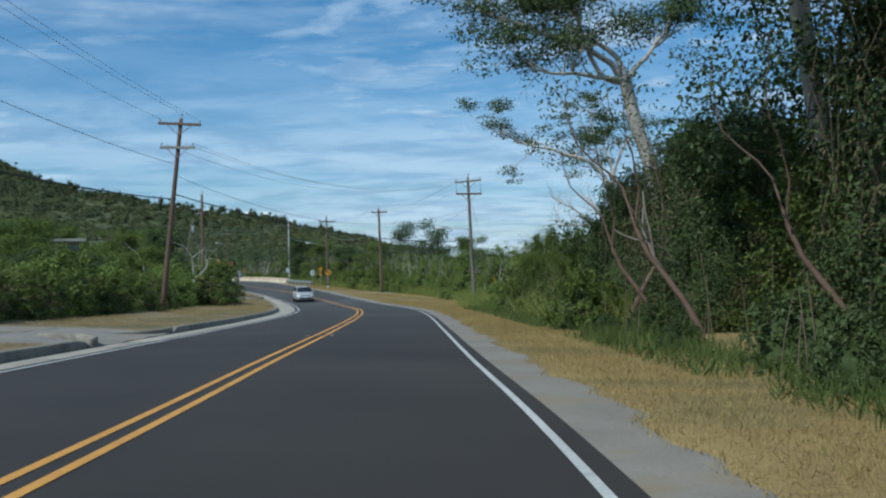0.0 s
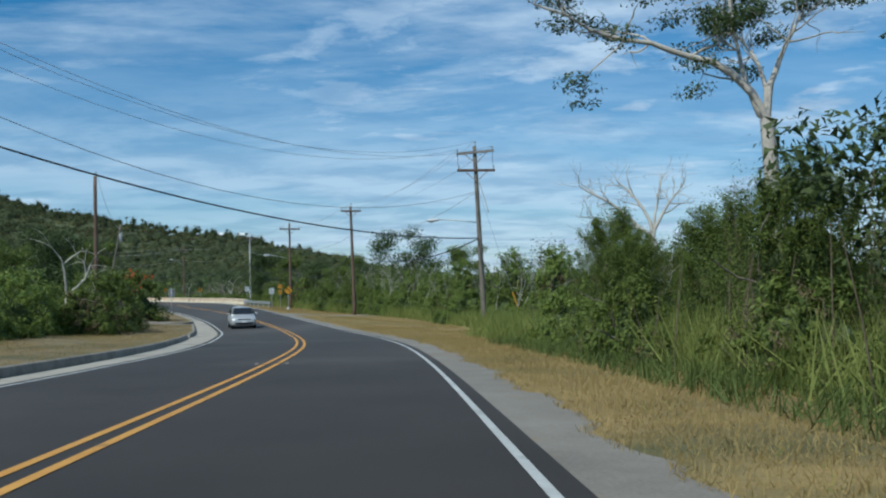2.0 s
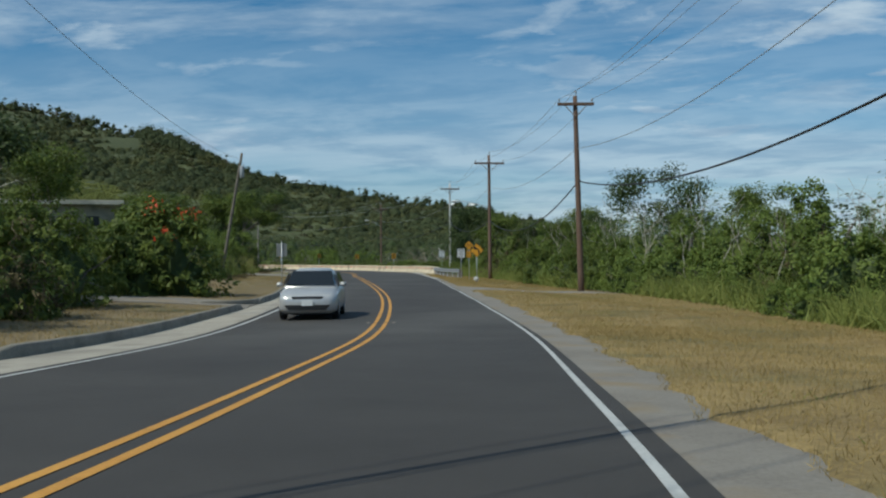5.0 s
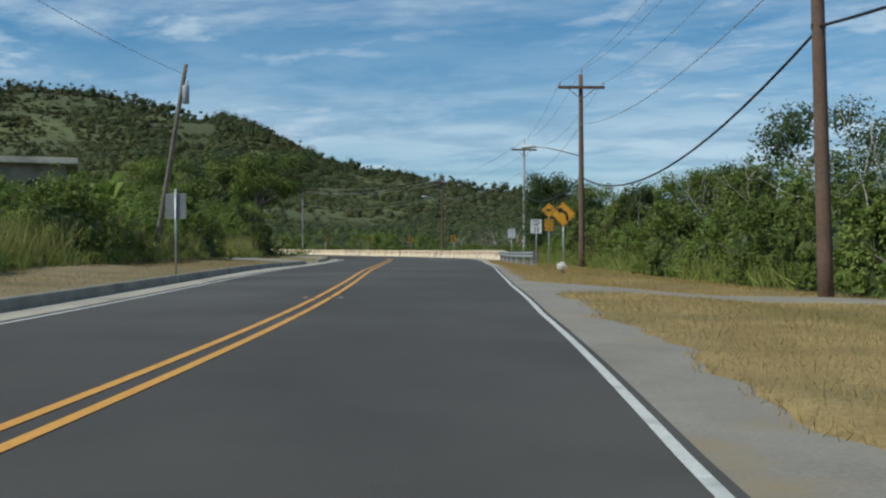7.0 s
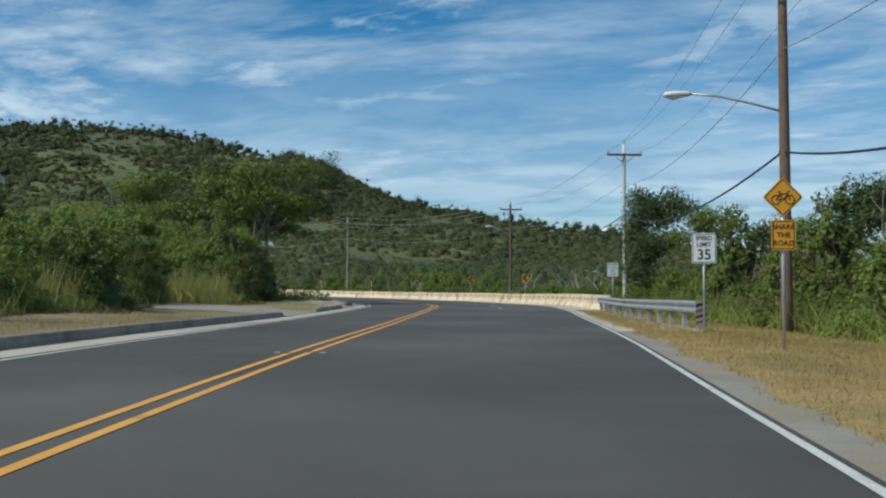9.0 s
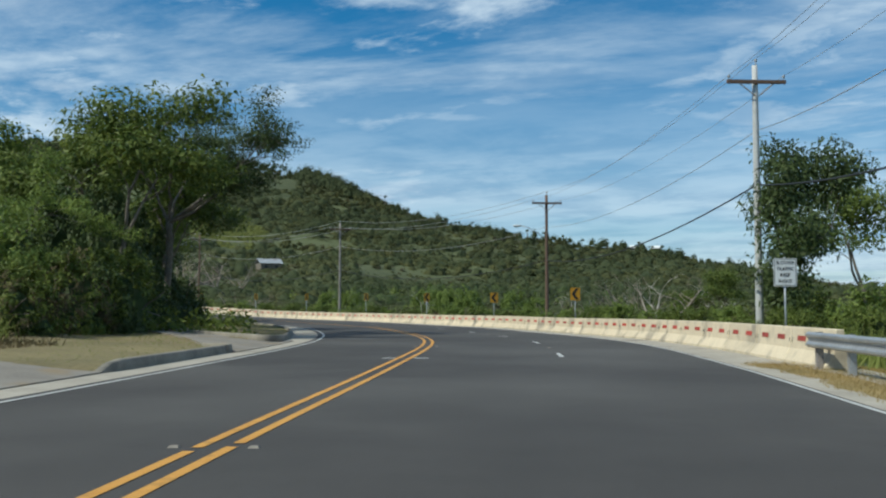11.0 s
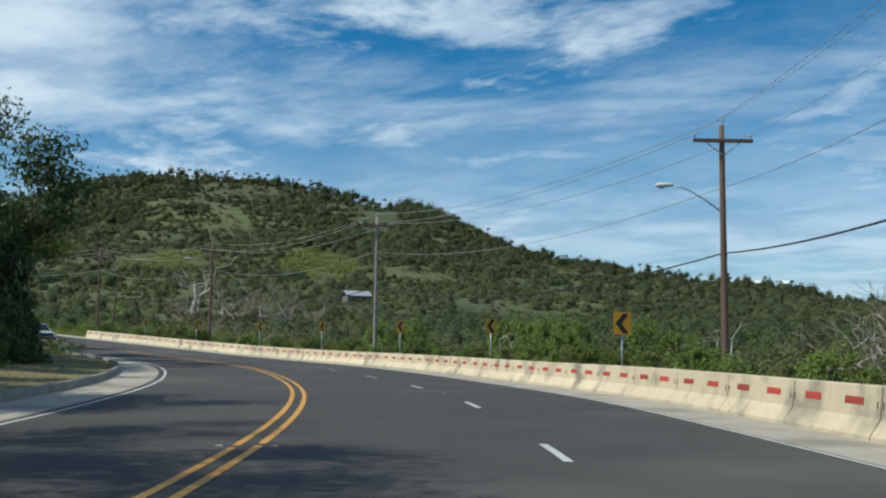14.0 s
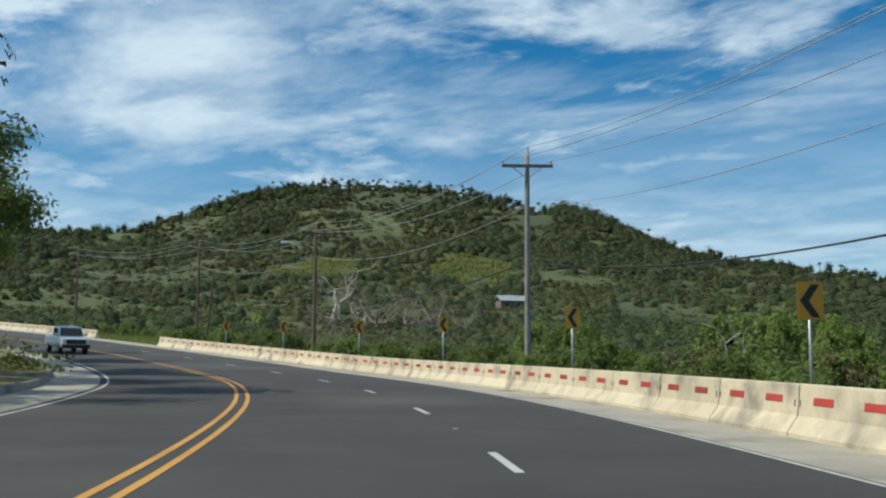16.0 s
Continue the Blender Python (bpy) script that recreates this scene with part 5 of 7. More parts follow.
def limb_mesh(name, tubes, mat, sides=6):
    me = Mesh()
    for pts, rad in tubes:
        me.tube(pts, [max(0.008, r) for r in rad], sides if rad[0] > 0.07 else 3, cap=False)
    return me.data(name, mat, True)


def cluster_leaves(rng, tips, per, radius, flat, length, width):
    c = np.repeat(np.array(tips), per, axis=0)
    off = unit(rng.normal(0, 1, c.shape)) * (rng.uniform(0, 1, (len(c), 1)) ** 0.45) * 1.55 * radius * np.array([1, 1, flat])
    c = c + off
    nrm = unit(off * np.array([0.6, 0.6, 1.0]) + np.array([0, 0, 0.5 * radius]))
    k = len(c)
    s = rng.uniform(0.6, 1.25, k)
    return c, nrm, length * s, width * s


def tree(seed, height, label, leaf=None, bark=None, trunk=0.35, levels=3, spread=0.6, per=42, cluster=0.55, flat=0.55, size=0.24, lean=(0, 0), radius=None, lift=0.15, name="tree", kids=(2, 4), group="roadside trees", stout=1.0, oval=False):
    rng = np.random.default_rng(seed)
    leaf, bark = leaf or M_LEAF, bark or M_BARK
    ob = thing(name, pose(0, 0, 0), label, "tree", group)
    r = radius or height * 0.022
    t_len = height * trunk
    tubes, tips = grow(rng, (0, 0, -0.2), (lean[0], lean[1], 1), t_len, r, levels, spread, lift, kids)
    pts = np.array(tips)
    top = pts[:, 2].max()
    k = height / top
    tubes = [([p * k for p in ps], [r * (q / r) ** stout for q in rs]) for ps, rs in tubes]
    part("trunk", limb_mesh("trunk", tubes, bark), bark, ob)
    if per:
        c, n, l, w = cluster_leaves(rng, pts * k, per, cluster, flat, size, size * 0.5)
        part("crown", card_mesh("crown", c, n, l, w, leaf, rng, oval=oval), leaf, ob)
    return ob


def bulge(a, h, ph):
    """How far a mound's surface swells at a direction round it and a height share."""
    return 0.92 + np.sqrt(np.clip(1 - h * h, 0, 1)) * (0.17 * np.sin(3 * a + ph[0]) * np.cos(4 * h + ph[1]) + 0.13 * np.sin(6 * a + ph[1] + 7 * h) + 0.10 * np.sin(11 * a + ph[2] - 11 * h))


def lumps(rng, n, radii, ph=None):
    """Points near the skin of a lumpy mound of the given radii and height."""
    ph = rng.uniform(0, 6.28, 3) if ph is None else ph
    k = max(12, n // 26)        # leaves sit in tufts at the ends of twigs
    d = unit(rng.normal(0, 1, (k, 3)))
    d[:, 2] = np.abs(d[:, 2])
    rr = bulge(np.arctan2(d[:, 1], d[:, 0]), d[:, 2], ph) * (1 + rng.normal(-0.06, 0.09, k))
    own = rng.integers(0, k, n)
    size = 0.17 * (radii[0] * radii[0] * radii[2]) ** (1 / 3) * rng.uniform(0.5, 1.25, k)[own]
    off = unit(rng.normal(0, 1, (n, 3))) * (rng.uniform(0, 1, n) ** 0.5 * size)[:, None] * np.array([1, 1, 0.7])
    off[:, 2] -= 0.35 * (off[:, 0] ** 2 + off[:, 1] ** 2) / np.maximum(size, 0.01)
    c = (d * rr[:, None])[own] * np.array(radii) + off
    c[:, 2] = np.maximum(c[:, 2], 0.02)
    return c, unit(d[own] + 1.2 * off / np.maximum(size, 0.01)[:, None])


def bush(seed, radius, height, label, leaf=None, count=5200, size=0.2, category="bush", name="bush", dry=0.0, vines=0, sprigs=10, group="roadside bushes"):
    """A mound of leaves from the ground up, on a few stems, with sprigs that break its outline."""
    rng = np.random.default_rng(seed)
    leaf = leaf or M_LEAF
    ob = thing(name, pose(0, 0, 0), label, category, group)
    stems = Mesh()
    for i in range(3):
        a = rng.uniform(0, 6.28)
        b = np.array([math.cos(a) * radius * 0.25, math.sin(a) * radius * 0.25, -0.2])
        tubes, _ = grow(rng, b, (math.cos(a) * 0.4, math.sin(a) * 0.4, 1), height * 0.45, 0.035 + 0.012 * height, 1, 0.5)
        for p, r in tubes:
            stems.tube(p, r, 4, cap=False)
    tall = []
    for i in range(sprigs):
        a, q = rng.uniform(0, 6.28), rng.uniform(0.2, 0.85)
        base = np.array([math.cos(a) * radius * q, math.sin(a) * radius * q, height * math.sqrt(max(0.05, 1 - q * q)) * 0.8])
        d = unit(np.array([math.cos(a) * 0.5, math.sin(a) * 0.5, 1.0]) + rng.normal(0, 0.25, 3))
        ln = rng.uniform(0.08, 0.20) * height
        stems.tube([base, base + d * ln * 0.5, base + d * ln + np.array([0, 0, -0.05 * ln])], [0.02, 0.015, 0.008], 3, cap=False)
        tall += [base + d * ln * u for u in np.linspace(0.0, 0.95, 7)]
    tagged(part("woody_core", stems.data("woody_core", M_BARK, True), M_BARK, ob), kind="stuff")
    # an added solid dark mound blocks light, so gaps read as deep shade
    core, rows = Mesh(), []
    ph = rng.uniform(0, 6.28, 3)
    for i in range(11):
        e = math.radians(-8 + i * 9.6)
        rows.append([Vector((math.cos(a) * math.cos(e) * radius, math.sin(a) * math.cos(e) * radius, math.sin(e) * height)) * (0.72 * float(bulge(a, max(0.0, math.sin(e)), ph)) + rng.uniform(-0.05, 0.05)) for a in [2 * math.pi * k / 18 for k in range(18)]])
    part("inner_mass", core.loft(rows), M_LEAFDARK, ob, "solid dark mound standing in for deep shade between leaves")
    c, n = lumps(rng, count, (radius, radius, height), ph)
    tc, tn, tl, tw = cluster_leaves(rng, tall, max(6, count // 400), 0.07 * height ** 0.5, 0.8, size, size * 0.5)
    s = rng.uniform(0.55, 1.3, count) * size
    part("foliage", card_mesh("foliage", np.vstack([c, tc]), np.vstack([n + np.array([0, 0, 0.35]), tn]), np.concatenate([s, tl]), np.concatenate([s * 0.52, tw]), leaf, rng, 0.4), leaf, ob)
    if dry:
        k = int(count * dry)
        c, n = lumps(rng, k, (radius * 1.02, radius * 1.02, height * 0.9))
        part("dry_foliage", card_mesh("dry_foliage", c, n, rng.uniform(0.6, 1.3, k) * size, rng.uniform(0.6, 1.3, k) * size * 0.35, M_LEAFDRY, rng, 1.5), M_LEAFDRY, ob, "withered brown leaves")
    if vines:
        vm = Mesh()
        for i in range(vines):
            a = rng.uniform(0, 6.28)
            q = rng.uniform(0.75, 1.03)
            x, y, z = math.cos(a) * radius * q, math.sin(a) * radius * q, height * rng.uniform(0.5, 0.92)
            e = max(0.1, z - height * rng.uniform(0.25, 0.7))
            w = [(x + rng.normal(0, 0.05 + 0.10 * u), y + rng.normal(0, 0.05 + 0.10 * u), z + (e - z) * u) for u in (0, 0.2, 0.4, 0.6, 0.8, 1.0)]
            vm.tube(w, [0.006, 0.009, 0.007, 0.010, 0.007, 0.005], 3, cap=False)
        part("creeper", vm.data("creeper", M_VINE, True), M_VINE, ob, "hanging dry vine stems")
    return ob


def put(ob, x, y, scale=1.0, turn=0.0, sink=0.08, tall=1.0, first=None):
    """Stands a copy of a plant on the ground; the pattern itself takes the first place."""
    m = pose(x, y, ground_z(x, y) - sink, 0, 0, turn) @ Matrix.Diagonal((scale, scale, scale * tall, 1))
    if ob.name not in used:
        used.add(ob.name)
        ob.matrix_basis = m
        return ob
    c = copy_thing(ob, m)
    c.matrix_basis = m
    return c


used = set()
rnd = random.Random(11)

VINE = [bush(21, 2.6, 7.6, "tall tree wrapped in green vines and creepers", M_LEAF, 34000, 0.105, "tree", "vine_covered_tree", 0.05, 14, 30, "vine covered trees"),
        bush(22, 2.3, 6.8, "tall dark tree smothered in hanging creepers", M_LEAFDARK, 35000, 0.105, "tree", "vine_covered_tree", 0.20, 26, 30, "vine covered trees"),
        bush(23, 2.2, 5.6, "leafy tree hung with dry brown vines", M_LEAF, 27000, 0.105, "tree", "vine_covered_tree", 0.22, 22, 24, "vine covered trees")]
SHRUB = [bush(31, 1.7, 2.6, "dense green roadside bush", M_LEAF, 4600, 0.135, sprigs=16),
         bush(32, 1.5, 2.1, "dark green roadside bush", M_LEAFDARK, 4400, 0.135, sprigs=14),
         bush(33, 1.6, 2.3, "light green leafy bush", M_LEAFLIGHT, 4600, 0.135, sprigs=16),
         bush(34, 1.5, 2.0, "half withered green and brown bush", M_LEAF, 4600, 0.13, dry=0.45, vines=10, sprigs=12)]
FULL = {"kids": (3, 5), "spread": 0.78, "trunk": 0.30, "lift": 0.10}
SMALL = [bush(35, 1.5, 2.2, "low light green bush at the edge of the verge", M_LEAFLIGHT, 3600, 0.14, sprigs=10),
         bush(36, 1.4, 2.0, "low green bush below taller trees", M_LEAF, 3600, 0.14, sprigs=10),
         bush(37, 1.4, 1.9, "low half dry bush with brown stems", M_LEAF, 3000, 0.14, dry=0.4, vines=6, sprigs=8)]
TREES = [tree(41, 8.0, "dark green spreading tree with grey limbs", M_LEAFDARK, per=125, cluster=0.8, size=0.25, **FULL),
         tree(42, 8.5, "green broadleaf tree with an uneven crown", M_LEAF, per=125, cluster=0.8, size=0.25, **FULL),
         tree(43, 7.5, "light green tree with feathery foliage", M_LEAFLIGHT, per=110, cluster=0.45, size=0.17, **FULL),
         tree(44, 9.0, "tall tree with a layered dark crown", M_LEAFDARK, per=125, cluster=0.9, flat=0.45, size=0.25, **FULL)]
NEAR = [tree(45, 8.6, "tall dark tree overhanging the verge", M_LEAFDARK, M_WOOD, per=170, cluster=0.85, flat=0.36, size=0.14, oval=True, **FULL),
        tree(46, 9.2, "tall layered tree at the edge of the wood", M_LEAFDARK, M_WOOD, per=165, cluster=0.9, flat=0.34, size=0.14, oval=True, **FULL)]
COLUMN = [bush(24, 1.0, 3.6, "slim light green tree overgrown with creepers", M_LEAFLIGHT, 3600, 0.15, "tree", "vine_covered_tree", 0.15, 10, 14, "vine covered trees"),
          bush(25, 1.1, 3.2, "ragged green sapling hung with dry vines", M_LEAF, 3200, 0.15, "tree", "vine_covered_tree", 0.35, 14, 12, "vine covered trees")]
BARE = tree(51, 12.0, "tall pale tree with bare branches and sparse leaves", M_LEAF, M_BARKPALE, trunk=0.42, levels=4, spread=0.55, per=34, cluster=0.34, flat=0.4, size=0.14, radius=0.26, name="bare_tree", group="bare trees")
DEAD = tree(52, 9.0, "dead white tree with bleached bare limbs", None, M_DEADWOOD, trunk=0.32, levels=4, spread=0.85, per=0, radius=0.24, lift=0.02, name="dead_tree", group="bare trees", stout=0.75)


def forked(seed, label, trunk, limbs, radius, lean=(0.0, 0.0), leaf=None, per=110, name="bare_tree", bark=None, twigs=3, patch=0.5):
    """A pale trunk that forks into long curved limbs; flat feathery leaf layers sit on the outer twigs.
    limbs: (direction in degrees left of +y, reach outwards, rise, thickness share)."""
    rng = np.random.default_rng(seed)
    ob = thing(name, pose(0, 0, 0), label, "tree", "bare trees")
    bark = bark or M_BARKPALE
    top = np.array([lean[0], lean[1], trunk])
    pts = [top * u + np.array([0.12 * math.sin(5 * u + seed), 0.1 * math.sin(4 * u), -0.3 * (u == 0)]) for u in np.linspace(0, 1, 8)]
    pts[-1] = top
    tubes = [(pts, [radius * (1.25 - 0.35 * u) for u in np.linspace(0, 1, 8)])]
    ends = []
    for az, reach, rise, share in limbs:
        a = math.radians(az)
        out = np.array([-math.sin(a), math.cos(a), 0.0])
        bend = rng.uniform(0.6, 1.5)
        ps, w = [], np.zeros(3)
        for u in np.linspace(0, 1, 11):
            w = w + rng.normal(0, 0.05 * reach / 3, 3) * (u > 0)
            ps.append(top + out * reach * u ** bend + np.array([0, 0, rise * u ** (1 / bend)]) + w)
        rs = [radius * share * (0.95 - 0.72 * u) for u in np.linspace(0, 1, 11)]
        tubes.append((ps, rs))
        for k in (4, 6, 7, 8, 9, 10):
            for q in range(twigs if k > 5 else 1):
                d = unit(out * rng.uniform(0.2, 1.0) + rng.normal(0, 0.6, 3) + np.array([0, 0, 0.45]))
                t2, e2 = grow(rng, ps[k], d, rng.uniform(0.7, 1.5), rs[k] * 0.6, 1, 0.7, 0.2, (2, 3))
                tubes += t2
                ends += e2 if rng.uniform() < 0.65 else []
    part("trunk", limb_mesh("trunk", tubes, bark), bark, ob)
    if per and ends:
        c, n, l, w = cluster_leaves(rng, ends, per, patch, 0.28, 0.15, 0.07)
        part("crown", card_mesh("crown", c, n, l, w, leaf or M_LEAFDARK, rng), leaf or M_LEAFDARK, ob, "sparse flat layers of feathery leaves")
    return ob


FORK = forked(55, "tall pale forked tree with bare white limbs and sparse leaf tufts", 7.1, [(95, 7.0, 3.6, 0.60), (80, 1.0, 4.6, 0.5), (-80, 1.6, 3.6, 0.5), (10, 2.2, 3.2, 0.4)], 0.25, (0, 0), per=85, patch=0.46)
LEAN = forked(56, "leaning pale tree with flat layers of feathery leaves", 8.2, [(85, 5.2, 2.2, 0.6), (100, 3.6, 0.2, 0.5), (40, 3.0, 2.6, 0.5), (-60, 3.0, 2.4, 0.5), (90, 1.8, 3.6, 0.5)], 0.24, (-2.4, -0.5), per=80, patch=0.62)
DEADWIDE = tree(53, 12.0, "dead white tree with wide tangled bleached limbs", None, M_DEADWOOD, trunk=0.2, levels=5, spread=0.95, per=0, radius=0.36, lift=0.03, name="dead_tree", kids=(2, 4), group="bare trees", stout=0.66)
SPRAWL = forked(58, "fallen grey-brown tree with low sprawling bare limbs", 1.0, [(80, 4.4, 1.6, 0.75), (104, 3.4, 0.5, 0.6), (-60, 3.2, 2.8, 0.75), (30, 2.0, 3.2, 0.6), (150, 2.4, 2.0, 0.6)], 0.17, per=0, name="dead_tree", bark=M_DRIFT, twigs=2)
PALE = forked(59, "bleached leafless tree with spreading white limbs", 5.4, [(90, 4.6, 3.2, 0.6), (60, 2.4, 4.2, 0.5), (-80, 2.4, 3.4, 0.55), (115, 5.6, 1.6, 0.5), (-40, 1.5, 4.4, 0.4)], 0.30, per=0, name="dead_tree", bark=M_DEADWOOD, twigs=2)
BACK = {M_LEAF.name: [], M_LEAFDARK.name: [], M_LEAFLIGHT.name: [], M_HILLDRY.name: []}      # rows further back: place, radius, height


def back(x, y, radius, height, kinds=(0, 1, 2)):
    mat = (M_LEAF, M_LEAFDARK, M_LEAFLIGHT)[rnd.choice(kinds)]
    BACK[mat.name].append((x, y, radius, height))


# the wooded right side at the start
for y in np.arange(-8, 54, 4.6):
    s = S_AT(y)
    f = float(np.interp(y, [-8, 15, 23, 37, 40, 54], [1.3, 1.26, 1.0, 0.92, 0.6, 0.5]))
    p = on_road(s, float(np.interp(y, [-8, 20, 26, 38, 42, 52], [12.6, 12.4, 11.4, 11.2, 10.6, 10.0])) + rnd.uniform(-0.3, 0.6))
    put(VINE[rnd.choice((1, 1, 1, 2) if y < 30 else (1, 2, 1, 0) if y < 42 else (0, 2))], p.x, p.y, f * rnd.uniform(0.92, 1.08), rnd.uniform(0, 360))
    for d, g in ((4.5, 1.1), (9.0, 1.15)):
        p = on_road(s + 1.5, (10.5 if y > 24 else 13.5) + d + rnd.uniform(-1, 1))
        back(p.x, p.y, 2.6 * min(1, f), 7.4 * f * g, (0, 1, 1))
for y in np.arange(2, 57, 2.2):
    p = on_road(S_AT(y) + rnd.uniform(-0.8, 0.8), 7.7 + rnd.uniform(-0.3, 1.1))
    put(SMALL[rnd.choice((1, 1, 0, 2))] if y > 24 else SHRUB[1], p.x, p.y, rnd.uniform(0.30, 0.85) * (1.0 if y > 24 else 0.7), rnd.uniform(0, 360), tall=rnd.uniform(0.8, 1.4))
for i, y in enumerate(np.arange(-7, 25, 4.6)):     # tall trees whose crowns hang over the edge of the wood
    p = on_road(S_AT(y), 12.2 + rnd.uniform(-0.5, 0.5))
    put(NEAR[i % 2], p.x, p.y, rnd.uniform(1.1, 1.3), rnd.uniform(0, 360), tall=rnd.uniform(1.0, 1.15))
for x, y, k, f in ((11.5, 38, 0, 0.85), (14.5, 42, 0, 1.1), (10.8, 45, 3, 0.7)):
    put(TREES[k], x, y, f, rnd.uniform(0, 360))
SLIM = tree(47, 7.0, "slender dark trunk with a thin crown hung with vines", M_LEAFDARK, M_WOOD, trunk=0.62, levels=2, per=60, cluster=0.6, flat=0.6, size=0.13, radius=0.10, spread=0.35)
for y in np.arange(12, 31, 5.2):      # trunks that show along the edge of the wood
    p = on_road(S_AT(y + rnd.uniform(-1, 1)), 8.7 + rnd.uniform(-0.3, 0.9))
    put(SLIM, p.x, p.y, rnd.uniform(0.7, 1.1), rnd.uniform(0, 360))
put(FORK, 10.3, 55.0, 1.0, 0)
put(LEAN, 9.6, 33.0, 1.05, 8)
put(LEAN, 10.4, 20.5, 1.05, 30)
put(BARE, 11.8, 36.0, 0.95, 290)
# the right side from the lamp pole on
for y in np.arange(66, 112, 2.8):
    s = S_AT(y)
    o = float(np.interp(y, [62, 70, 80, 112], [14.5, 14.8, 14.6, 14.2]))
    p = on_road(s, o + rnd.uniform(-0.5, 1.0))
    put(SHRUB[rnd.choice((0, 2, 2, 3))], p.x, p.y, rnd.uniform(0.8, 1.25), rnd.uniform(0, 360))
    for d, r, h in ((4, 1.9, 4.0), (8, 2.1, 4.8), (13, 2.4, 5.6)):
        p = on_road(s + rnd.uniform(-1.6, 1.6), o + d + rnd.uniform(-1.2, 1.8))
        back(p.x, p.y, r * rnd.uniform(0.65, 1.15), h * rnd.uniform(0.5, 1.4), (0, 0, 1, 2))
for y in np.arange(57, 165, 2.1):
    f = rnd.uniform(0.28, 0.55)
    p = on_road(S_AT(y), float(np.interp(y, [57, 66, 76, 84, 165], [9.3, 10.2, 11.2, 12.6, 12.8])) + rnd.uniform(-0.5, 1.6))
    put(SMALL[rnd.choice((0, 0, 1, 2))], p.x, p.y, f, rnd.uniform(0, 360), tall=rnd.uniform(0.8, 1.6))
put(VINE[0], 7.6, 67, 0.66, 30, tall=1.15)
put(VINE[2], 11, 69, 0.7, 100)
put(SHRUB[1], 8.2, 63.5, 0.95, 40)
put(SHRUB[0], 9.8, 60.0, 1.0, 80)
put(VINE[1], 16.5, 92, 0.8, 60)
put(TREES[0], 19, 96, 0.85, 10)
for x, y, k, f in ((15.5, 82, 0, 0.55), (14.0, 88, 2, 0.62), (12.5, 101, 2, 0.60), (10.5, 110, 0, 0.58), (8.0, 118, 2, 0.55), (5.0, 128, 0, 0.6)):
    put(VINE[k], x, y, f, rnd.uniform(0, 360))
for x, y, f in ((13.2, 79, 0.42), (14.0, 94, 0.5), (11.5, 106, 0.46), (9.0, 113, 0.5), (12.8, 86, 0.4)):
    put(DEAD, x, y, f, rnd.uniform(0, 360))
for x, y, k, f in ((16.5, 112, 1, 0.72), (12, 124, 2, 0.75), (9.5, 134, 2, 0.7)):
    put(TREES[k], x, y, f, rnd.uniform(0, 360))
put(PALE, 17.7, 105, 1.25, 0)
for y in np.arange(68, 164, 3.1):
    p = on_road(S_AT(y), 15.2 + rnd.uniform(-1.6, 2.6))
    put(COLUMN[rnd.choice((0, 0, 1))], p.x, p.y, rnd.uniform(0.75, 1.25), rnd.uniform(0, 360), tall=rnd.uniform(0.85, 1.35))
put(DEAD, 10.5, 128, 0.9, 200)
put(DEAD, 14, 150, 0.85, 310)
put(TREES[3], -5.0, 162, 1.22, 75)
put(TREES[1], 2.0, 150, 0.9, 15)
for y in np.arange(112, 166, 2.8):
    s = S_AT(y)
    o = float(np.interp(y, [112, 130, 150, 168], [14.0, 12.5, 13.5, 14.0]))
    p = on_road(s, o + rnd.uniform(-0.6, 1.0))
    put(SHRUB[rnd.choice((0, 2, 2, 3))], p.x, p.y, rnd.uniform(0.85, 1.25), rnd.uniform(0, 360))
    for d, r, h in ((4, 2.0, 3.8), (8, 2.4, 4.8), (13, 2.6, 5.6)):
        p = on_road(s + rnd.uniform(-1.6, 1.6), o + d + rnd.uniform(-1.2, 1.8))
        back(p.x, p.y, r * rnd.uniform(0.65, 1.15), h * rnd.uniform(0.5, 1.35), (0, 0, 1, 2))
for x, y, k, f in ((-25.5, 206, 1, 1.1), (-20, 203, 0, 1.0), (-13, 178, 1, 0.95), (-17, 190, 0, 0.85), (-8, 172, 3, 0.8)):
    put(TREES[k], x, y, f, rnd.uniform(0, 360))
for x, y, k, f in ((-26.5, 186, 2, 1.2), (-23.5, 181, 0, 1.3), (-20.5, 176, 2, 1.35), (-25.5, 194, 2, 1.5), (-29.5, 197, 0, 1.2), (-21, 187, 1, 1.6), (-33.5, 203, 0, 0.9), (-34.5, 208, 2, 1.0)):
    put(SHRUB[k], x, y, f, rnd.uniform(0, 360))
put(TREES[0], -30, 193, 0.85, 40, tall=1.3)
for x, y, k, f in ((-13.0, 147, 1, 0.58), (-16.0, 156, 0, 0.6), (-10.5, 151, 0, 0.68)):
    put(TREES[k], x, y, f, rnd.uniform(0, 360))
# left side
for y in np.arange(31, 112, 2.9):
    s = S_AT(y)
    o = float(np.interp(y, [31, 45, 62, 100, 112], [-13.4, -13.4, -13.5, -13.8, -14.0]))
    p = on_road(s, o + rnd.uniform(-0.8, 0.4))
    put(SHRUB[rnd.choice((0, 3, 2, 3))], p.x, p.y, rnd.uniform(0.9, 1.3), rnd.uniform(0, 360))
    for d, r, h in ((3.5, 2.0, 2.8), (8.0, 2.3, 3.2), (14, 2.5, 3.4), (20, 2.6, 3.4)):
        p = on_road(s + rnd.uniform(-1, 1), o - d + rnd.uniform(-1.5, 0.8))
        back(p.x, p.y, r * rnd.uniform(0.8, 1.15), h * rnd.uniform(0.7, 1.2), (0, 0, 1, 1, 2))
put(DEAD, -22.8, 91, 0.5, 20)
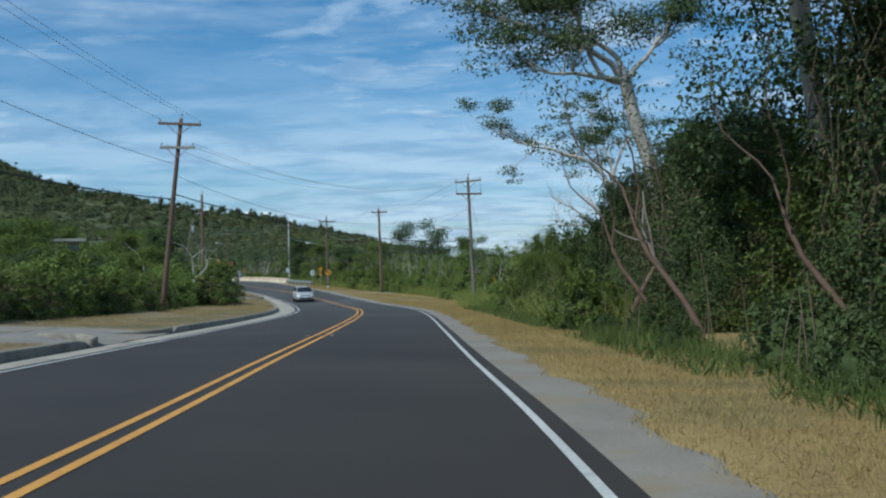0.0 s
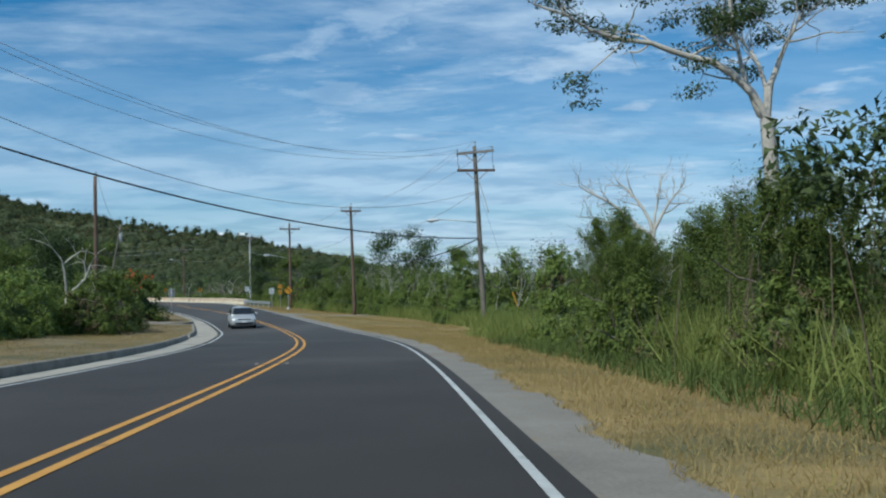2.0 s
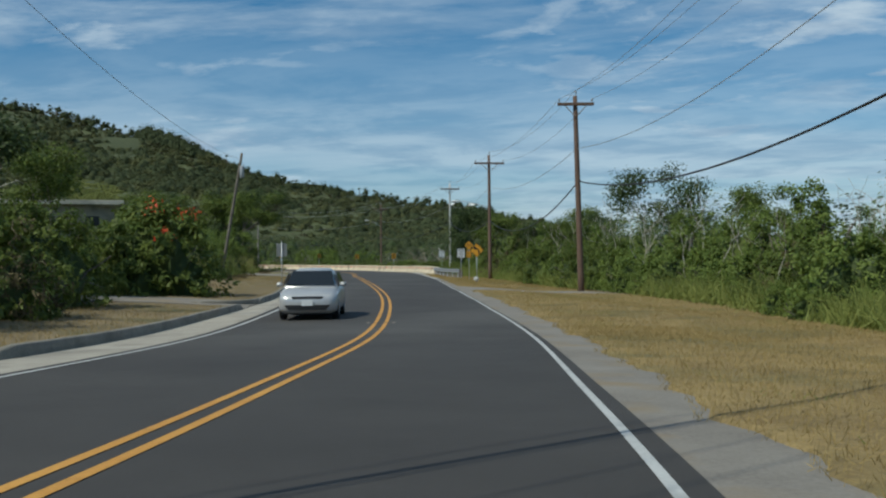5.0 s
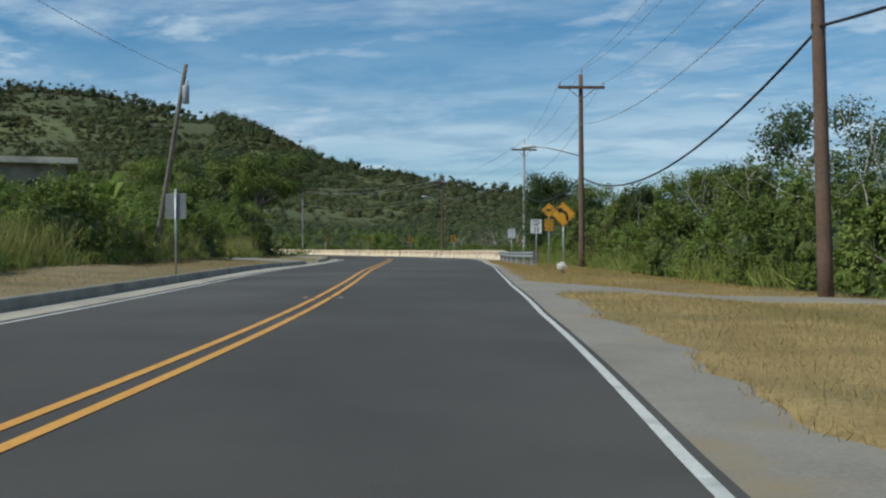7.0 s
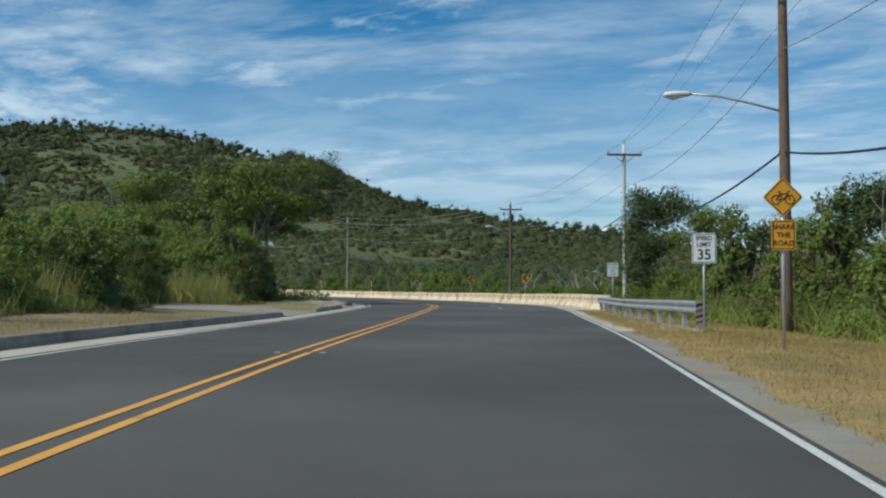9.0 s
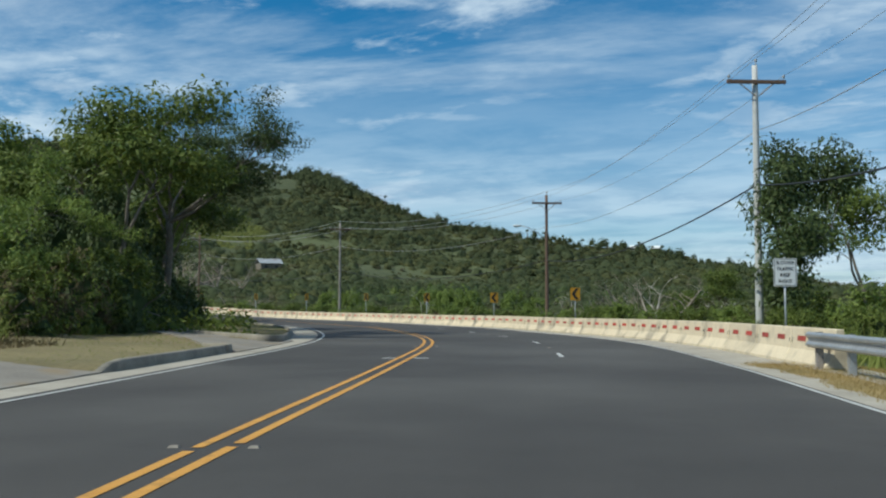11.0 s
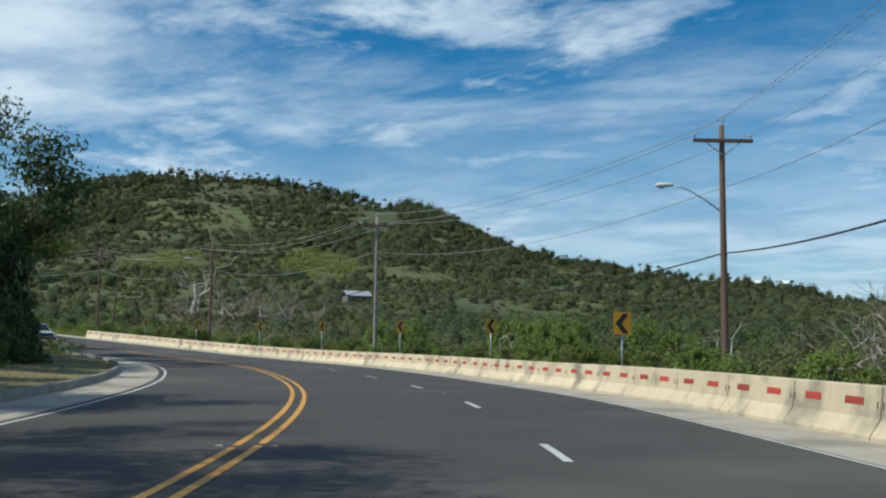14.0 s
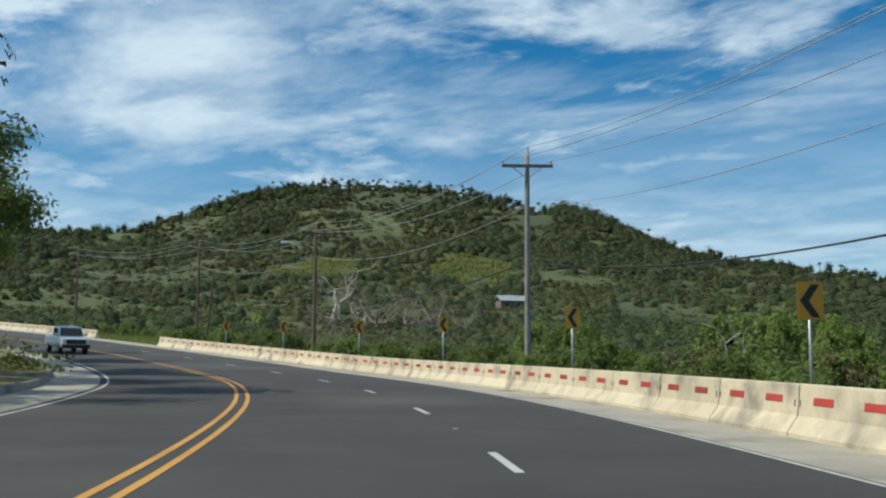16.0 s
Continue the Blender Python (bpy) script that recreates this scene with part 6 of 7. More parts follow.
put(DEAD, -20.8, 80, 0.66, 150)
for x, y, k, f in ((-20.2, 84, 0, 1.5), (-21.0, 88.5, 3, 1.45), (-19.3, 79, 3, 1.35), (-23.5, 94, 0, 1.4), (-21.8, 76, 2, 1.5), (-24.5, 84, 1, 1.9)):
    put(SHRUB[k], x, y, f, rnd.uniform(0, 360))
for x, y, k, f in ((-24.0, 80, 1, 0.55), (-31, 93, 1, 0.5), (-40, 112, 1, 0.45), (-48, 120, 0, 0.5), (-54, 133, 0, 0.55), (-36, 78, 1, 0.6), (-29, 68, 1, 0.5), (-24, 57, 0, 0.42)):
    put(TREES[k], x, y, f, rnd.uniform(0, 360))
put(VINE[2], -22.5, 76, 0.55, 60)
for x, y, k, f in ((-35, 104, 0, 1.7), (-38.5, 108, 1, 1.9), (-42, 113, 0, 1.8), (-34, 92, 1, 1.9)):
    put(SHRUB[k], x, y, f, rnd.uniform(0, 360))
for x, y, k, f in ((-38, 84, 1, 0.78), (-42, 91, 0, 0.8), (-45.5, 98, 1, 0.8), (-46, 104, 1, 0.85), (-51, 107, 0, 0.9)):
    put(TREES[k], x, y, f, 40 * k + y)
put(DEAD, -26, 84, 0.6, 120)
put(TREES[0], -29.3, 97.0, 0.82, 75)
put(TREES[1], -31.5, 106.5, 0.78, 190)
for y in np.arange(112, 158, 2.8):
    s = S_AT(y)
    p = on_road(s, -12.6 + rnd.uniform(-0.8, 0.6))
    put(SHRUB[rnd.choice((2, 2, 3, 0))], p.x, p.y, rnd.uniform(0.75, 1.35), rnd.uniform(0, 360))
    for d, r, h in ((4, 2.0, 2.6), (9, 2.3, 3.0), (15, 2.5, 3.4)):
        p = on_road(s + rnd.uniform(-1, 1), -13.6 - d + rnd.uniform(-1.5, 0.8))
        if not (-80 < p.x < -53 and 150 < p.y < 168):
            back(p.x, p.y, r * rnd.uniform(0.8, 1.15), h * rnd.uniform(0.75, 1.15), (0, 0, 1, 2))
for x, y, k, f in ((-40.5, 143, 2, 1.0), (-43, 147.5, 0, 1.1), (-45.5, 151, 2, 1.2), (-42, 138, 3, 1.1), (-47.5, 155, 0, 1.3), (-36.5, 131, 0, 1.1), (-38.5, 136, 2, 1.2)):
    put(SHRUB[k], x, y, f, rnd.uniform(0, 360))
for s, o, k, f, h in ((205, -15.0, 2, 1.1, 1.2), (208, -18.0, 0, 1.3, 1.2), (211, -15.6, 3, 1.2, 1.25), (214, -18.5, 2, 1.35, 1.3), (217, -16.0, 2, 1.2, 1.25), (220, -19.5, 3, 1.35, 1.3), (222.5, -16.4, 2, 1.15, 1.2), (225, -20.0, 2, 1.4, 1.3), (228, -17.0, 3, 1.3, 1.2), (231, -20.5, 0, 1.5, 1.3), (234, -17.5, 2, 1.3, 1.2), (237, -16.0, 3, 1.25, 1.1), (240, -15.5, 2, 1.3, 1.1), (243, -17.5, 0, 1.4, 1.15), (245, -14.0, 2, 1.15, 1.1), (248, -15.2, 2, 1.35, 1.15), (250, -12.6, 3, 1.1, 1.1), (252, -14.0, 2, 1.3, 1.2), (255, -12.8, 3, 1.3, 1.2), (244, -20.0, 2, 1.6, 1.3), (250, -18.0, 2, 1.7, 1.3)):
    p = on_road(s, o)
    put(SHRUB[k], p.x, p.y, f, s * 53 % 360, tall=h)
for x, y, k, f in ((-51.8, 150.5, 2, 1.75), (-54.2, 153.8, 0, 1.85), (-49.2, 146.5, 3, 1.7), (-56.5, 157.0, 2, 1.8), (-47.5, 143.0, 2, 1.6)):
    put(SHRUB[k], x, y, f, rnd.uniform(0, 360), tall=1.2)
put(VINE[2], -49.5, 152.5, 0.5, 15)
put(VINE[2], -47, 158, 0.6, 200)
# the dark trees inside the bend
for s, o, k, f in ((258, -15.5, 2, 0.85), (264, -13.4, 1, 1.12), (270, -13.4, 1, 1.15), (277, -13.4, 1, 1.15), (284, -14.0, 1, 1.05), (292, -13.6, 1, 0.9), (301, -13.2, 0, 0.95), (310, -13, 0, 1.15), (320, -12.4, 3, 1.4), (331, -11.2, 0, 1.2), (342, -11.0, 1, 1.2), (353, -11.0, 0, 1.2), (364, -11.0, 1, 1.1), (272, -21, 2, 1.15), (288, -21, 1, 1.25), (306, -20, 0, 1.2)):
    p = on_road(s, o)
    put(TREES[k], p.x, p.y, f, s * 37 % 360)
for s in np.arange(257, 352, 4.0):
    p = on_road(s, (-13.0 if s < 268 else -12.3 if s < 300 else -11.4) + rnd.uniform(-1, 0.4))
    put(SHRUB[rnd.choice((1, 1, 1, 0))], p.x, p.y, rnd.uniform(0.9, 1.4), rnd.uniform(0, 360))
    for d, r, h in ((4, 2.2, 4.5), (8, 2.4, 5.5), (13, 2.5, 6.0)):
        p = on_road(s + rnd.uniform(-1, 1), -13.0 - d + rnd.uniform(-1, 0.8))
        back(p.x, p.y, r, h * rnd.uniform(0.8, 1.2), (1, 1, 0))
for x, y, k, f in ((-54.5, 169, 2, 1.5), (-56.5, 174, 0, 1.6), (-54, 178, 0, 1.3), (-59, 181, 1, 1.7), (-60, 185, 1, 1.6), (-66, 192, 1, 1.5), (-59, 169, 0, 1.7)):
    put(SHRUB[k], x, y, f, rnd.uniform(0, 360))
for x, y, k, f in ((-57.5, 183.5, 1, 1.4), (-61, 189, 1, 1.5), (-58.5, 178, 1, 1.7), (-63, 180, 1, 1.9)):
    put(SHRUB[k], x, y, f, rnd.uniform(0, 360))
# bushes behind the barrier
for s in np.arange(246, 400, 3.0):
    p = on_road(s, 13.5 + rnd.uniform(-0.6, 1.2))
    put(SHRUB[rnd.choice((0, 2, 2, 3, 0))], p.x, p.y, rnd.uniform(0.65, 1.0), rnd.uniform(0, 360))
    for d, r, h in ((4, 1.7, 2.0), (8, 1.9, 2.4), (12, 2.0, 2.8), (17, 2.2, 3.2)):
        p = on_road(s + rnd.uniform(-1.5, 1.5), 13.5 + d + rnd.uniform(-1, 1))
        back(p.x, p.y, r * rnd.uniform(0.8, 1.15), h * rnd.uniform(0.6, 1.2), (0, 0, 1, 2, 2))
put(SPRAWL, -41.2, 220, 1.3, 15, tall=0.72)
put(SPRAWL, -43.2, 224, 1.1, 100, tall=0.8)
for x, y, r, top in ((-36.4, 220, 1, 0.9), (-33.6, 223, 1, 0.2), (-38.8, 228, 1, -0.2)):
    f = (top - ground_z(x, y)) / 7.6
    put(TREES[r], x, y, f, 30 * x)
put(DEAD, -38.5, 236, 0.5, 140)
for x, y, f, a in ((-247, 404, 2.0, 75), (-234, 404, 1.4, 260)):
    put(DEADWIDE, x, y, f, a, sink=1.6, tall=0.85 if x < -240 else 0.55)
for x, y, f, a in ((-240, 399, 2.2, 20), (-231, 404, 2.4, 140), (-222, 405, 2.6, 250), (-215, 408, 2.5, 80), (-208, 411, 2.0, 310)):
    put(SPRAWL, x, y, f, a, sink=1.2)
# pale bushes, dry tangles and fallen trees in the valley behind the barrier
dry = random.Random(64)
for x, y, f, a in ((-80.0, 275.0, 2.0, 10), (-82.6, 273.5, 1.7, 100), (-77.8, 276.5, 1.8, 200), (-79.2, 272.0, 1.5, 300), (-66.0, 262.0, 1.5, 40), (-63.5, 263.0, 1.3, 150), (-71.0, 258.0, 1.2, 250), (-98.0, 280.0, 1.6, 80), (-101.0, 278.5, 1.4, 20)):
    put(SHRUB[2], x, y, f, a, tall=min(1.6, max(0.8, (2.2 - ground_z(x, y)) / (2.3 * f))))
for s in np.arange(262, 396, 2.2):
    p = on_road(s, 15.0 + dry.uniform(0, 26))
    BACK[M_HILLDRY.name].append((p.x, p.y, dry.uniform(1.0, 1.9), dry.uniform(1.8, 3.6)))
for s in np.arange(286, 392, 6.5):
    p = on_road(s + dry.uniform(-2, 2), 20.0 + dry.uniform(0, 22))
    put(dry.choice((SPRAWL, SPRAWL, DEAD)), p.x, p.y, dry.uniform(0.5, 0.85), dry.uniform(0, 360))
FLAT = forked(60, "grey tree with wide flat layers of feathery leaves", 5.2, [(-95, 5.6, 3.2, 0.6), (-60, 4.6, 3.5, 0.5), (-130, 4.2, 3.0, 0.5), (0, 3.0, 4.0, 0.5), (120, 3.0, 4.0, 0.5), (-100, 3.5, 1.6, 0.4)], 0.16, leaf=M_LEAFDARK, per=110, patch=0.62, bark=M_BARK)
put(FLAT, -58.5, 187.3, 1.0, 0)
for s, o, k, f, h in ((266, -15.4, 1, 1.9, 1.6), (272, -15.6, 1, 2.0, 1.7), (279, -15.2, 1, 1.9, 1.7), (286, -15.4, 1, 2.0, 1.6), (263.6, -13.4, 1, 1.25, 2.3), (307, -14.4, 1, 2.2, 1.9), (314, -14.0, 1, 2.2, 2.0), (320, -13.6, 1, 2.1, 2.1), (326, -13.2, 1, 2.1, 1.9), (334, -12.8, 1, 2.0, 1.8), (267, -13.6, 2, 0.75, 0.85), (270, -13.2, 2, 0.7, 0.8), (273.5, -12.9, 2, 0.7, 0.85), (276.5, -12.6, 2, 0.6, 0.8)):
    p = on_road(s, o)
    put(SHRUB[k], p.x, p.y, f, s * 71 % 360, tall=h)


def banana_plant(seed, height):
    """A stout soft stem with long arching leaves folded along the midrib."""
    rng = np.random.default_rng(seed)
    ob = thing("banana_plant", pose(0, 0, 0), "banana plant with long arching light green leaves", "plant", "banana plants")
    part("stem", Mesh().tube([(0, 0, -0.1), (0.04, 0.02, height * 0.3), (0.02, 0.05, height * 0.55)], [0.14, 0.11, 0.07], 9), M_GRASSLIGHT, ob, smooth=True)
    for i in range(9):
        a, rise, reach = i * 2.4 + rng.uniform(-0.3, 0.3), height * rng.uniform(0.30, 0.5), height * rng.uniform(0.22, 0.42)
        d, side = Vector((math.cos(a), math.sin(a), 0)), Vector((-math.sin(a), math.cos(a), 0))
        leaf, rows = Mesh(), []
        for j in range(9):
            u = j / 8
            c = d * (reach * u) + Vector((0, 0, height * 0.5 + rise * math.sin(u * 2.1) * 1.05))
            w = 0.30 * math.sin(math.pi * min(1.0, 0.06 + u * 0.93)) ** 0.6 * (0.25 if u < 0.12 else 1)
            rows.append([c + side * w + Vector((0, 0, 0.35 * w)), c, c - side * w + Vector((0, 0, 0.35 * w))])
        leaf.add([q for r in rows for q in r], [(k * 3 + m, k * 3 + m + 1, k * 3 + m + 4, k * 3 + m + 3) for k in range(8) for m in range(2)])
        part("leaf", leaf, M_LEAFLIGHT, ob, smooth=True)
    return ob


BANANA = banana_plant(63, 4.4)
for x, y, f, a in ((-45.6, 144.6, 1.12, 0), (-46.8, 146.2, 1.0, 110), (-44.2, 143.0, 0.9, 200)):
    put(BANANA, x, y, f, a)
# red-blossomed shrub
fb = bush(61, 1.8, 3.0, "green shrub covered with orange red blossoms", M_LEAF, 4500, 0.2, "bush", "flowering_shrub", 0, 0, 10, "")
rng = np.random.default_rng(62)
c, n = lumps(rng, 520, (1.85, 1.85, 3.05))
c, n = c[c[:, 2] > 1.7], n[c[:, 2] > 1.7]
k = len(c)
part("blossoms", card_mesh("blossoms", c, n, rng.uniform(0.08, 0.18, k), rng.uniform(0.06, 0.13, k), M_FLOWER, rng), M_FLOWER, fb, "orange red blossoms")
put(fb, -24.6, 104.0, 1.4, 0)


# ---- masses that nobody could count ----
def clumps(name, places, radius, height, cards, size, mat, label, category, seed, dome=True, dense=False, up=0.4):
    """Far bushes and trees: each is a loose mound of leaf tufts."""
    rng = np.random.default_rng(seed)
    n = len(places)
    d = unit(rng.normal(0, 1, (n, cards, 3)))
    d[..., 2] = np.abs(d[..., 2])
    ang = np.arctan2(d[..., 1], d[..., 0])
    ph = rng.uniform(0, 6.28, (n, 1))
    lump = 1 + np.sqrt(1 - d[..., 2] ** 2) * (0.22 * np.sin(3 * ang + ph) * np.cos(4 * d[..., 2] + ph) + 0.15 * np.sin(7 * ang - 2 * ph + 5 * d[..., 2]))
    q = d * (rng.uniform(0.74 if dense else 0.62, 1.02 if dense else 1.06, (n, cards)) * lump)[..., None]
    c = places[:, None, :] + q * np.stack([radius, radius, height], 1)[:, None, :]
    s = (np.repeat(size, cards) * rng.uniform(0.6, 1.3, n * cards))
    me = card_mesh(name, c.reshape(-1, 3), (d + np.array([0, 0, up])).reshape(-1, 3), s, s * 0.75, mat, rng, jitter=0.22, extra=None if not dome else domes(rng, places, radius, height, 8, 3, (0.48, 0.70)) if dense else domes(rng, places, radius, height, size=(0.5, 0.78)))
    return tagged(new(name, me), label, category, kind="stuff")


MEADOWS = ((-372, 638, 24, 62), (-440, 588, 26, 62))       # place, half width, half length up the slope


def in_meadow(x, y, grow_by=1.0):
    inside = np.zeros(np.shape(x), bool)
    for mx, my, ma, mb in MEADOWS:
        d = math.hypot(mx - HILL_AT[0], my - HILL_AT[1])
        ux, uy = (mx - HILL_AT[0]) / d, (my - HILL_AT[1]) / d
        a, b_ = (x - mx) * uy - (y - my) * ux, (x - mx) * ux + (y - my) * uy
        inside |= (a / ma) ** 2 + (b_ / mb) ** 2 < grow_by * (1 + 0.3 * fbm(x, y, 14.0, 1.9))
    return inside


OPEN = ((-265, 516, 13), (-253, 495, 12), (-244, 478, 11), (-237, 404, 9), (-248, 402, 7), (-226, 409, 7), (-228, 384, 19), (-217, 366, 17), (-206, 350, 15))


def wild(seed, count, r_lo, r_hi, power, b_lo=-35, b_hi=80, clear=30):
    rng = np.random.default_rng(seed)
    b = rng.uniform(b_lo, b_hi, count)
    r = r_lo + (r_hi - r_lo) * rng.uniform(0, 1, count) ** power
    lim = np.interp(b, RB, RR) * 1.04
    keep = r < lim
    x, y = HILL_AT[0] - np.sin(np.radians(b)) * r, HILL_AT[1] + np.cos(np.radians(b)) * r
    s, off, _ = near_road(x, y)
    keep &= (np.abs(off) > clear)
    keep &= ~in_meadow(x, y)
    for cx, cy, cr in OPEN:
        keep &= np.hypot(x - cx, y - cy) > cr
    keep &= fbm(x, y, 38.0, 2.2) > rng.uniform(-2.4, -0.1, count)
    x, y, r = x[keep], y[keep], r[keep]
    return np.stack([x, y, terrain(x, y) - 0.3], 1), r, rng


for mat in (M_LEAF, M_LEAFDARK, M_LEAFLIGHT, M_HILLDRY):
    a = np.array(BACK[mat.name])
    pl = np.stack([a[:, 0], a[:, 1], terrain(a[:, 0], a[:, 1]) - 0.2], 1)
    clumps("thicket", pl, a[:, 2], a[:, 3], 620, 0.15 + 0.020 * a[:, 3], mat, "tangled thicket of bushes and small trees behind the roadside", "thicket", 70, True, True)
for i, (mat, share, tall) in enumerate(((M_HILL, 3000, 1.0), (M_HILLDARK, 1300, 1.35), (M_HILLDRY, 1000, 0.75), (M_LEAFLIGHT, 700, 0.9))):
    pl, r, rng = wild(71 + i, share, 40, 270, 0.75, clear=28)
    k = len(pl)
    h = rng.uniform(1.2, 3.6, k) * tall
    clumps("scrub", pl, h * rng.uniform(0.6, 0.95, k), h, 38, 0.24 + 0.0021 * r, mat, "dense green and brown scrub filling the valley", "scrub", 172 + i)
for i, (mat, share, lo, hi) in enumerate(((M_HILL, 26000, 2.0, 5.5), (M_HILLDARK, 17000, 3.5, 8.0), (M_HILLDRY, 9000, 1.0, 2.6), (M_HILL, 16000, 1.0, 2.5))):
    pl, r, rng = wild(81 + i, share, 230, 1060, 0.62, clear=40)
    grove = fbm(pl[:, 0], pl[:, 1], 62.0, 3.1) + 0.35 * fbm(pl[:, 0], pl[:, 1], 21.0, 0.4)
    keep = (grove > rng.uniform(-1.3, 0.3, len(pl)), grove > rng.uniform(-0.4, 0.5, len(pl)), grove < rng.uniform(-0.7, 0.4, len(pl)), grove < rng.uniform(-0.9, 0.6, len(pl)))[i]
    pl, r = pl[keep], r[keep]
    k = len(pl)
    h = rng.uniform(lo, hi, k) * (0.6 + r / 2400)
    clumps("hillside_woods", pl, h * rng.uniform(0.8, 1.25, k), h, 36, 0.5 + 0.0017 * r, mat, "patchy woods and scrub covering the hillside", "woods", 182 + i, up=1.3)
# low dry scrub between the dead trees
rng = np.random.default_rng(66)
x, y = rng.uniform(-285, -185, 2600), rng.uniform(335, 530, 2600)
keep = np.zeros(2600, bool)
for cx, cy, cr in OPEN:
    keep |= np.hypot(x - cx, y - cy) < cr + 1
x, y = x[keep], y[keep]
h = rng.uniform(0.6, 1.7, len(x))
for i, mat in enumerate((M_HILLDRY, M_HILL)):
    q = slice(i, None, 2)
    clumps("scrub", np.stack([x[q], y[q], terrain(x[q], y[q]) - 0.2], 1), h[q] * 1.1, h[q], 34, np.full(len(x[q]), 0.75), mat, "low brown and green scrub between dead trees", "scrub", 67 + i)
# the wooded valley floor
for i, (mat, share, lo, hi) in enumerate(((M_HILLDARK, 520, 4.0, 7.5), (M_LEAFDARK, 420, 3.5, 6.5), (M_LEAF, 420, 2.5, 5.0), (M_LEAFLIGHT, 160, 2.0, 4.0))):
    pl, r, rng = wild(91 + i, share, 45, 330, 0.8, 5, 75, clear=36)
    k = len(pl)
    wedge = np.degrees(np.arctan2(-(pl[:, 0] + 50), pl[:, 1] - 200))
    keep = ~((wedge > 31) & (wedge < 47) & (r > 90))
    pl, r = pl[keep], r[keep]
    k = len(pl)
    h = rng.uniform(lo, hi, k) * np.clip(0.55 + r / 400, 0.6, 1.1)
    clumps("valley_trees", pl, h * rng.uniform(0.5, 0.75, k), h, 170, 0.2 + 0.055 * h, mat, "dark and light green trees crowding the valley", "woods", 192 + i)
# taller trees along the ridge
rng = np.random.default_rng(75)
b = rng.uniform(4, 75, 420)
rr = np.interp(b, RB, RR) * rng.uniform(0.93, 1.01, 420)
x, y = HILL_AT[0] - np.sin(np.radians(b)) * rr, HILL_AT[1] + np.cos(np.radians(b)) * rr
h = rng.uniform(4, 9, 420) * np.clip(rr / 800, 0.45, 1.1)
clumps("ridge_trees", np.stack([x, y, terrain(x, y) + h * 0.25], 1), h * 0.42, h * 0.75, 70, 0.3 + h * 0.14, M_HILLDARK, "uneven row of trees on the ridge against the sky", "woods", 76)
# the dark grove on the shoulder of the hill
rng = np.random.default_rng(77)
b = rng.uniform(26.9, 31.0, 90)
rr = np.interp(b, RB, RR) * rng.uniform(0.955, 1.0, 90)
x, y = HILL_AT[0] - np.sin(np.radians(b)) * rr, HILL_AT[1] + np.cos(np.radians(b)) * rr
h = rng.uniform(8, 13, 90) * np.interp(b, [26.9, 28, 30.4, 31.0], [0.5, 1, 1, 0.55])
clumps("ridge_grove", np.stack([x, y, terrain(x, y) - 0.3], 1), h * 0.55, h, 90, 0.6 + h * 0.07, M_HILLDARK, "dense dark grove on the shoulder of the hill", "woods", 276)
# slim palms that stand up on the hilltop
rng = np.random.default_rng(78)
b = np.concatenate([rng.uniform(30, 52, 70), rng.uniform(8, 30, 22)])
rr = np.interp(b, RB, RR) * rng.uniform(0.975, 1.0, len(b))
x, y = HILL_AT[0] - np.sin(np.radians(b)) * rr, HILL_AT[1] + np.cos(np.radians(b)) * rr
h = rng.uniform(5, 9.5, len(b)) * np.clip(rr / 950, 0.5, 1)
pl = np.stack([x, y, terrain(x, y)], 1)
side = np.tile(np.array([0.6, 0.8, 0.0]), (len(b), 1))
me = card_mesh("palm_trunks", pl + np.array([0, 0, 0.5]) * h[:, None], side, h, np.full(len(b), 1.3), M_BARK, rng, spin=np.tile(np.array([0, 0, 1.0]), (len(b), 1)), jitter=0.1)
tagged(new("palm_trunks", me), "thin palm trunks on the hilltop", "palm", kind="stuff")
clumps("palm_crowns", pl + np.array([0, 0, 0.8]) * h[:, None], h * 0.22, h * 0.24, 40, 0.6 + h * 0.08, M_HILLDARK, "small ragged palm crowns against the sky", "palm", 79, False)
# meadows
rng = np.random.default_rng(80)
x, y = rng.uniform(-520, -300, 26000), rng.uniform(500, 740, 26000)
keep = in_meadow(x, y, 0.95)
x, y = x[keep], y[keep]
clumps("meadow", np.stack([x, y, terrain(x, y) - 0.1], 1), np.full(len(x), 1.6), np.full(len(x), 0.6), 8, np.full(len(x), 1.3), M_MEADOW, "bright yellow-green grassy clearings on the hillside", "meadow", 90, False)


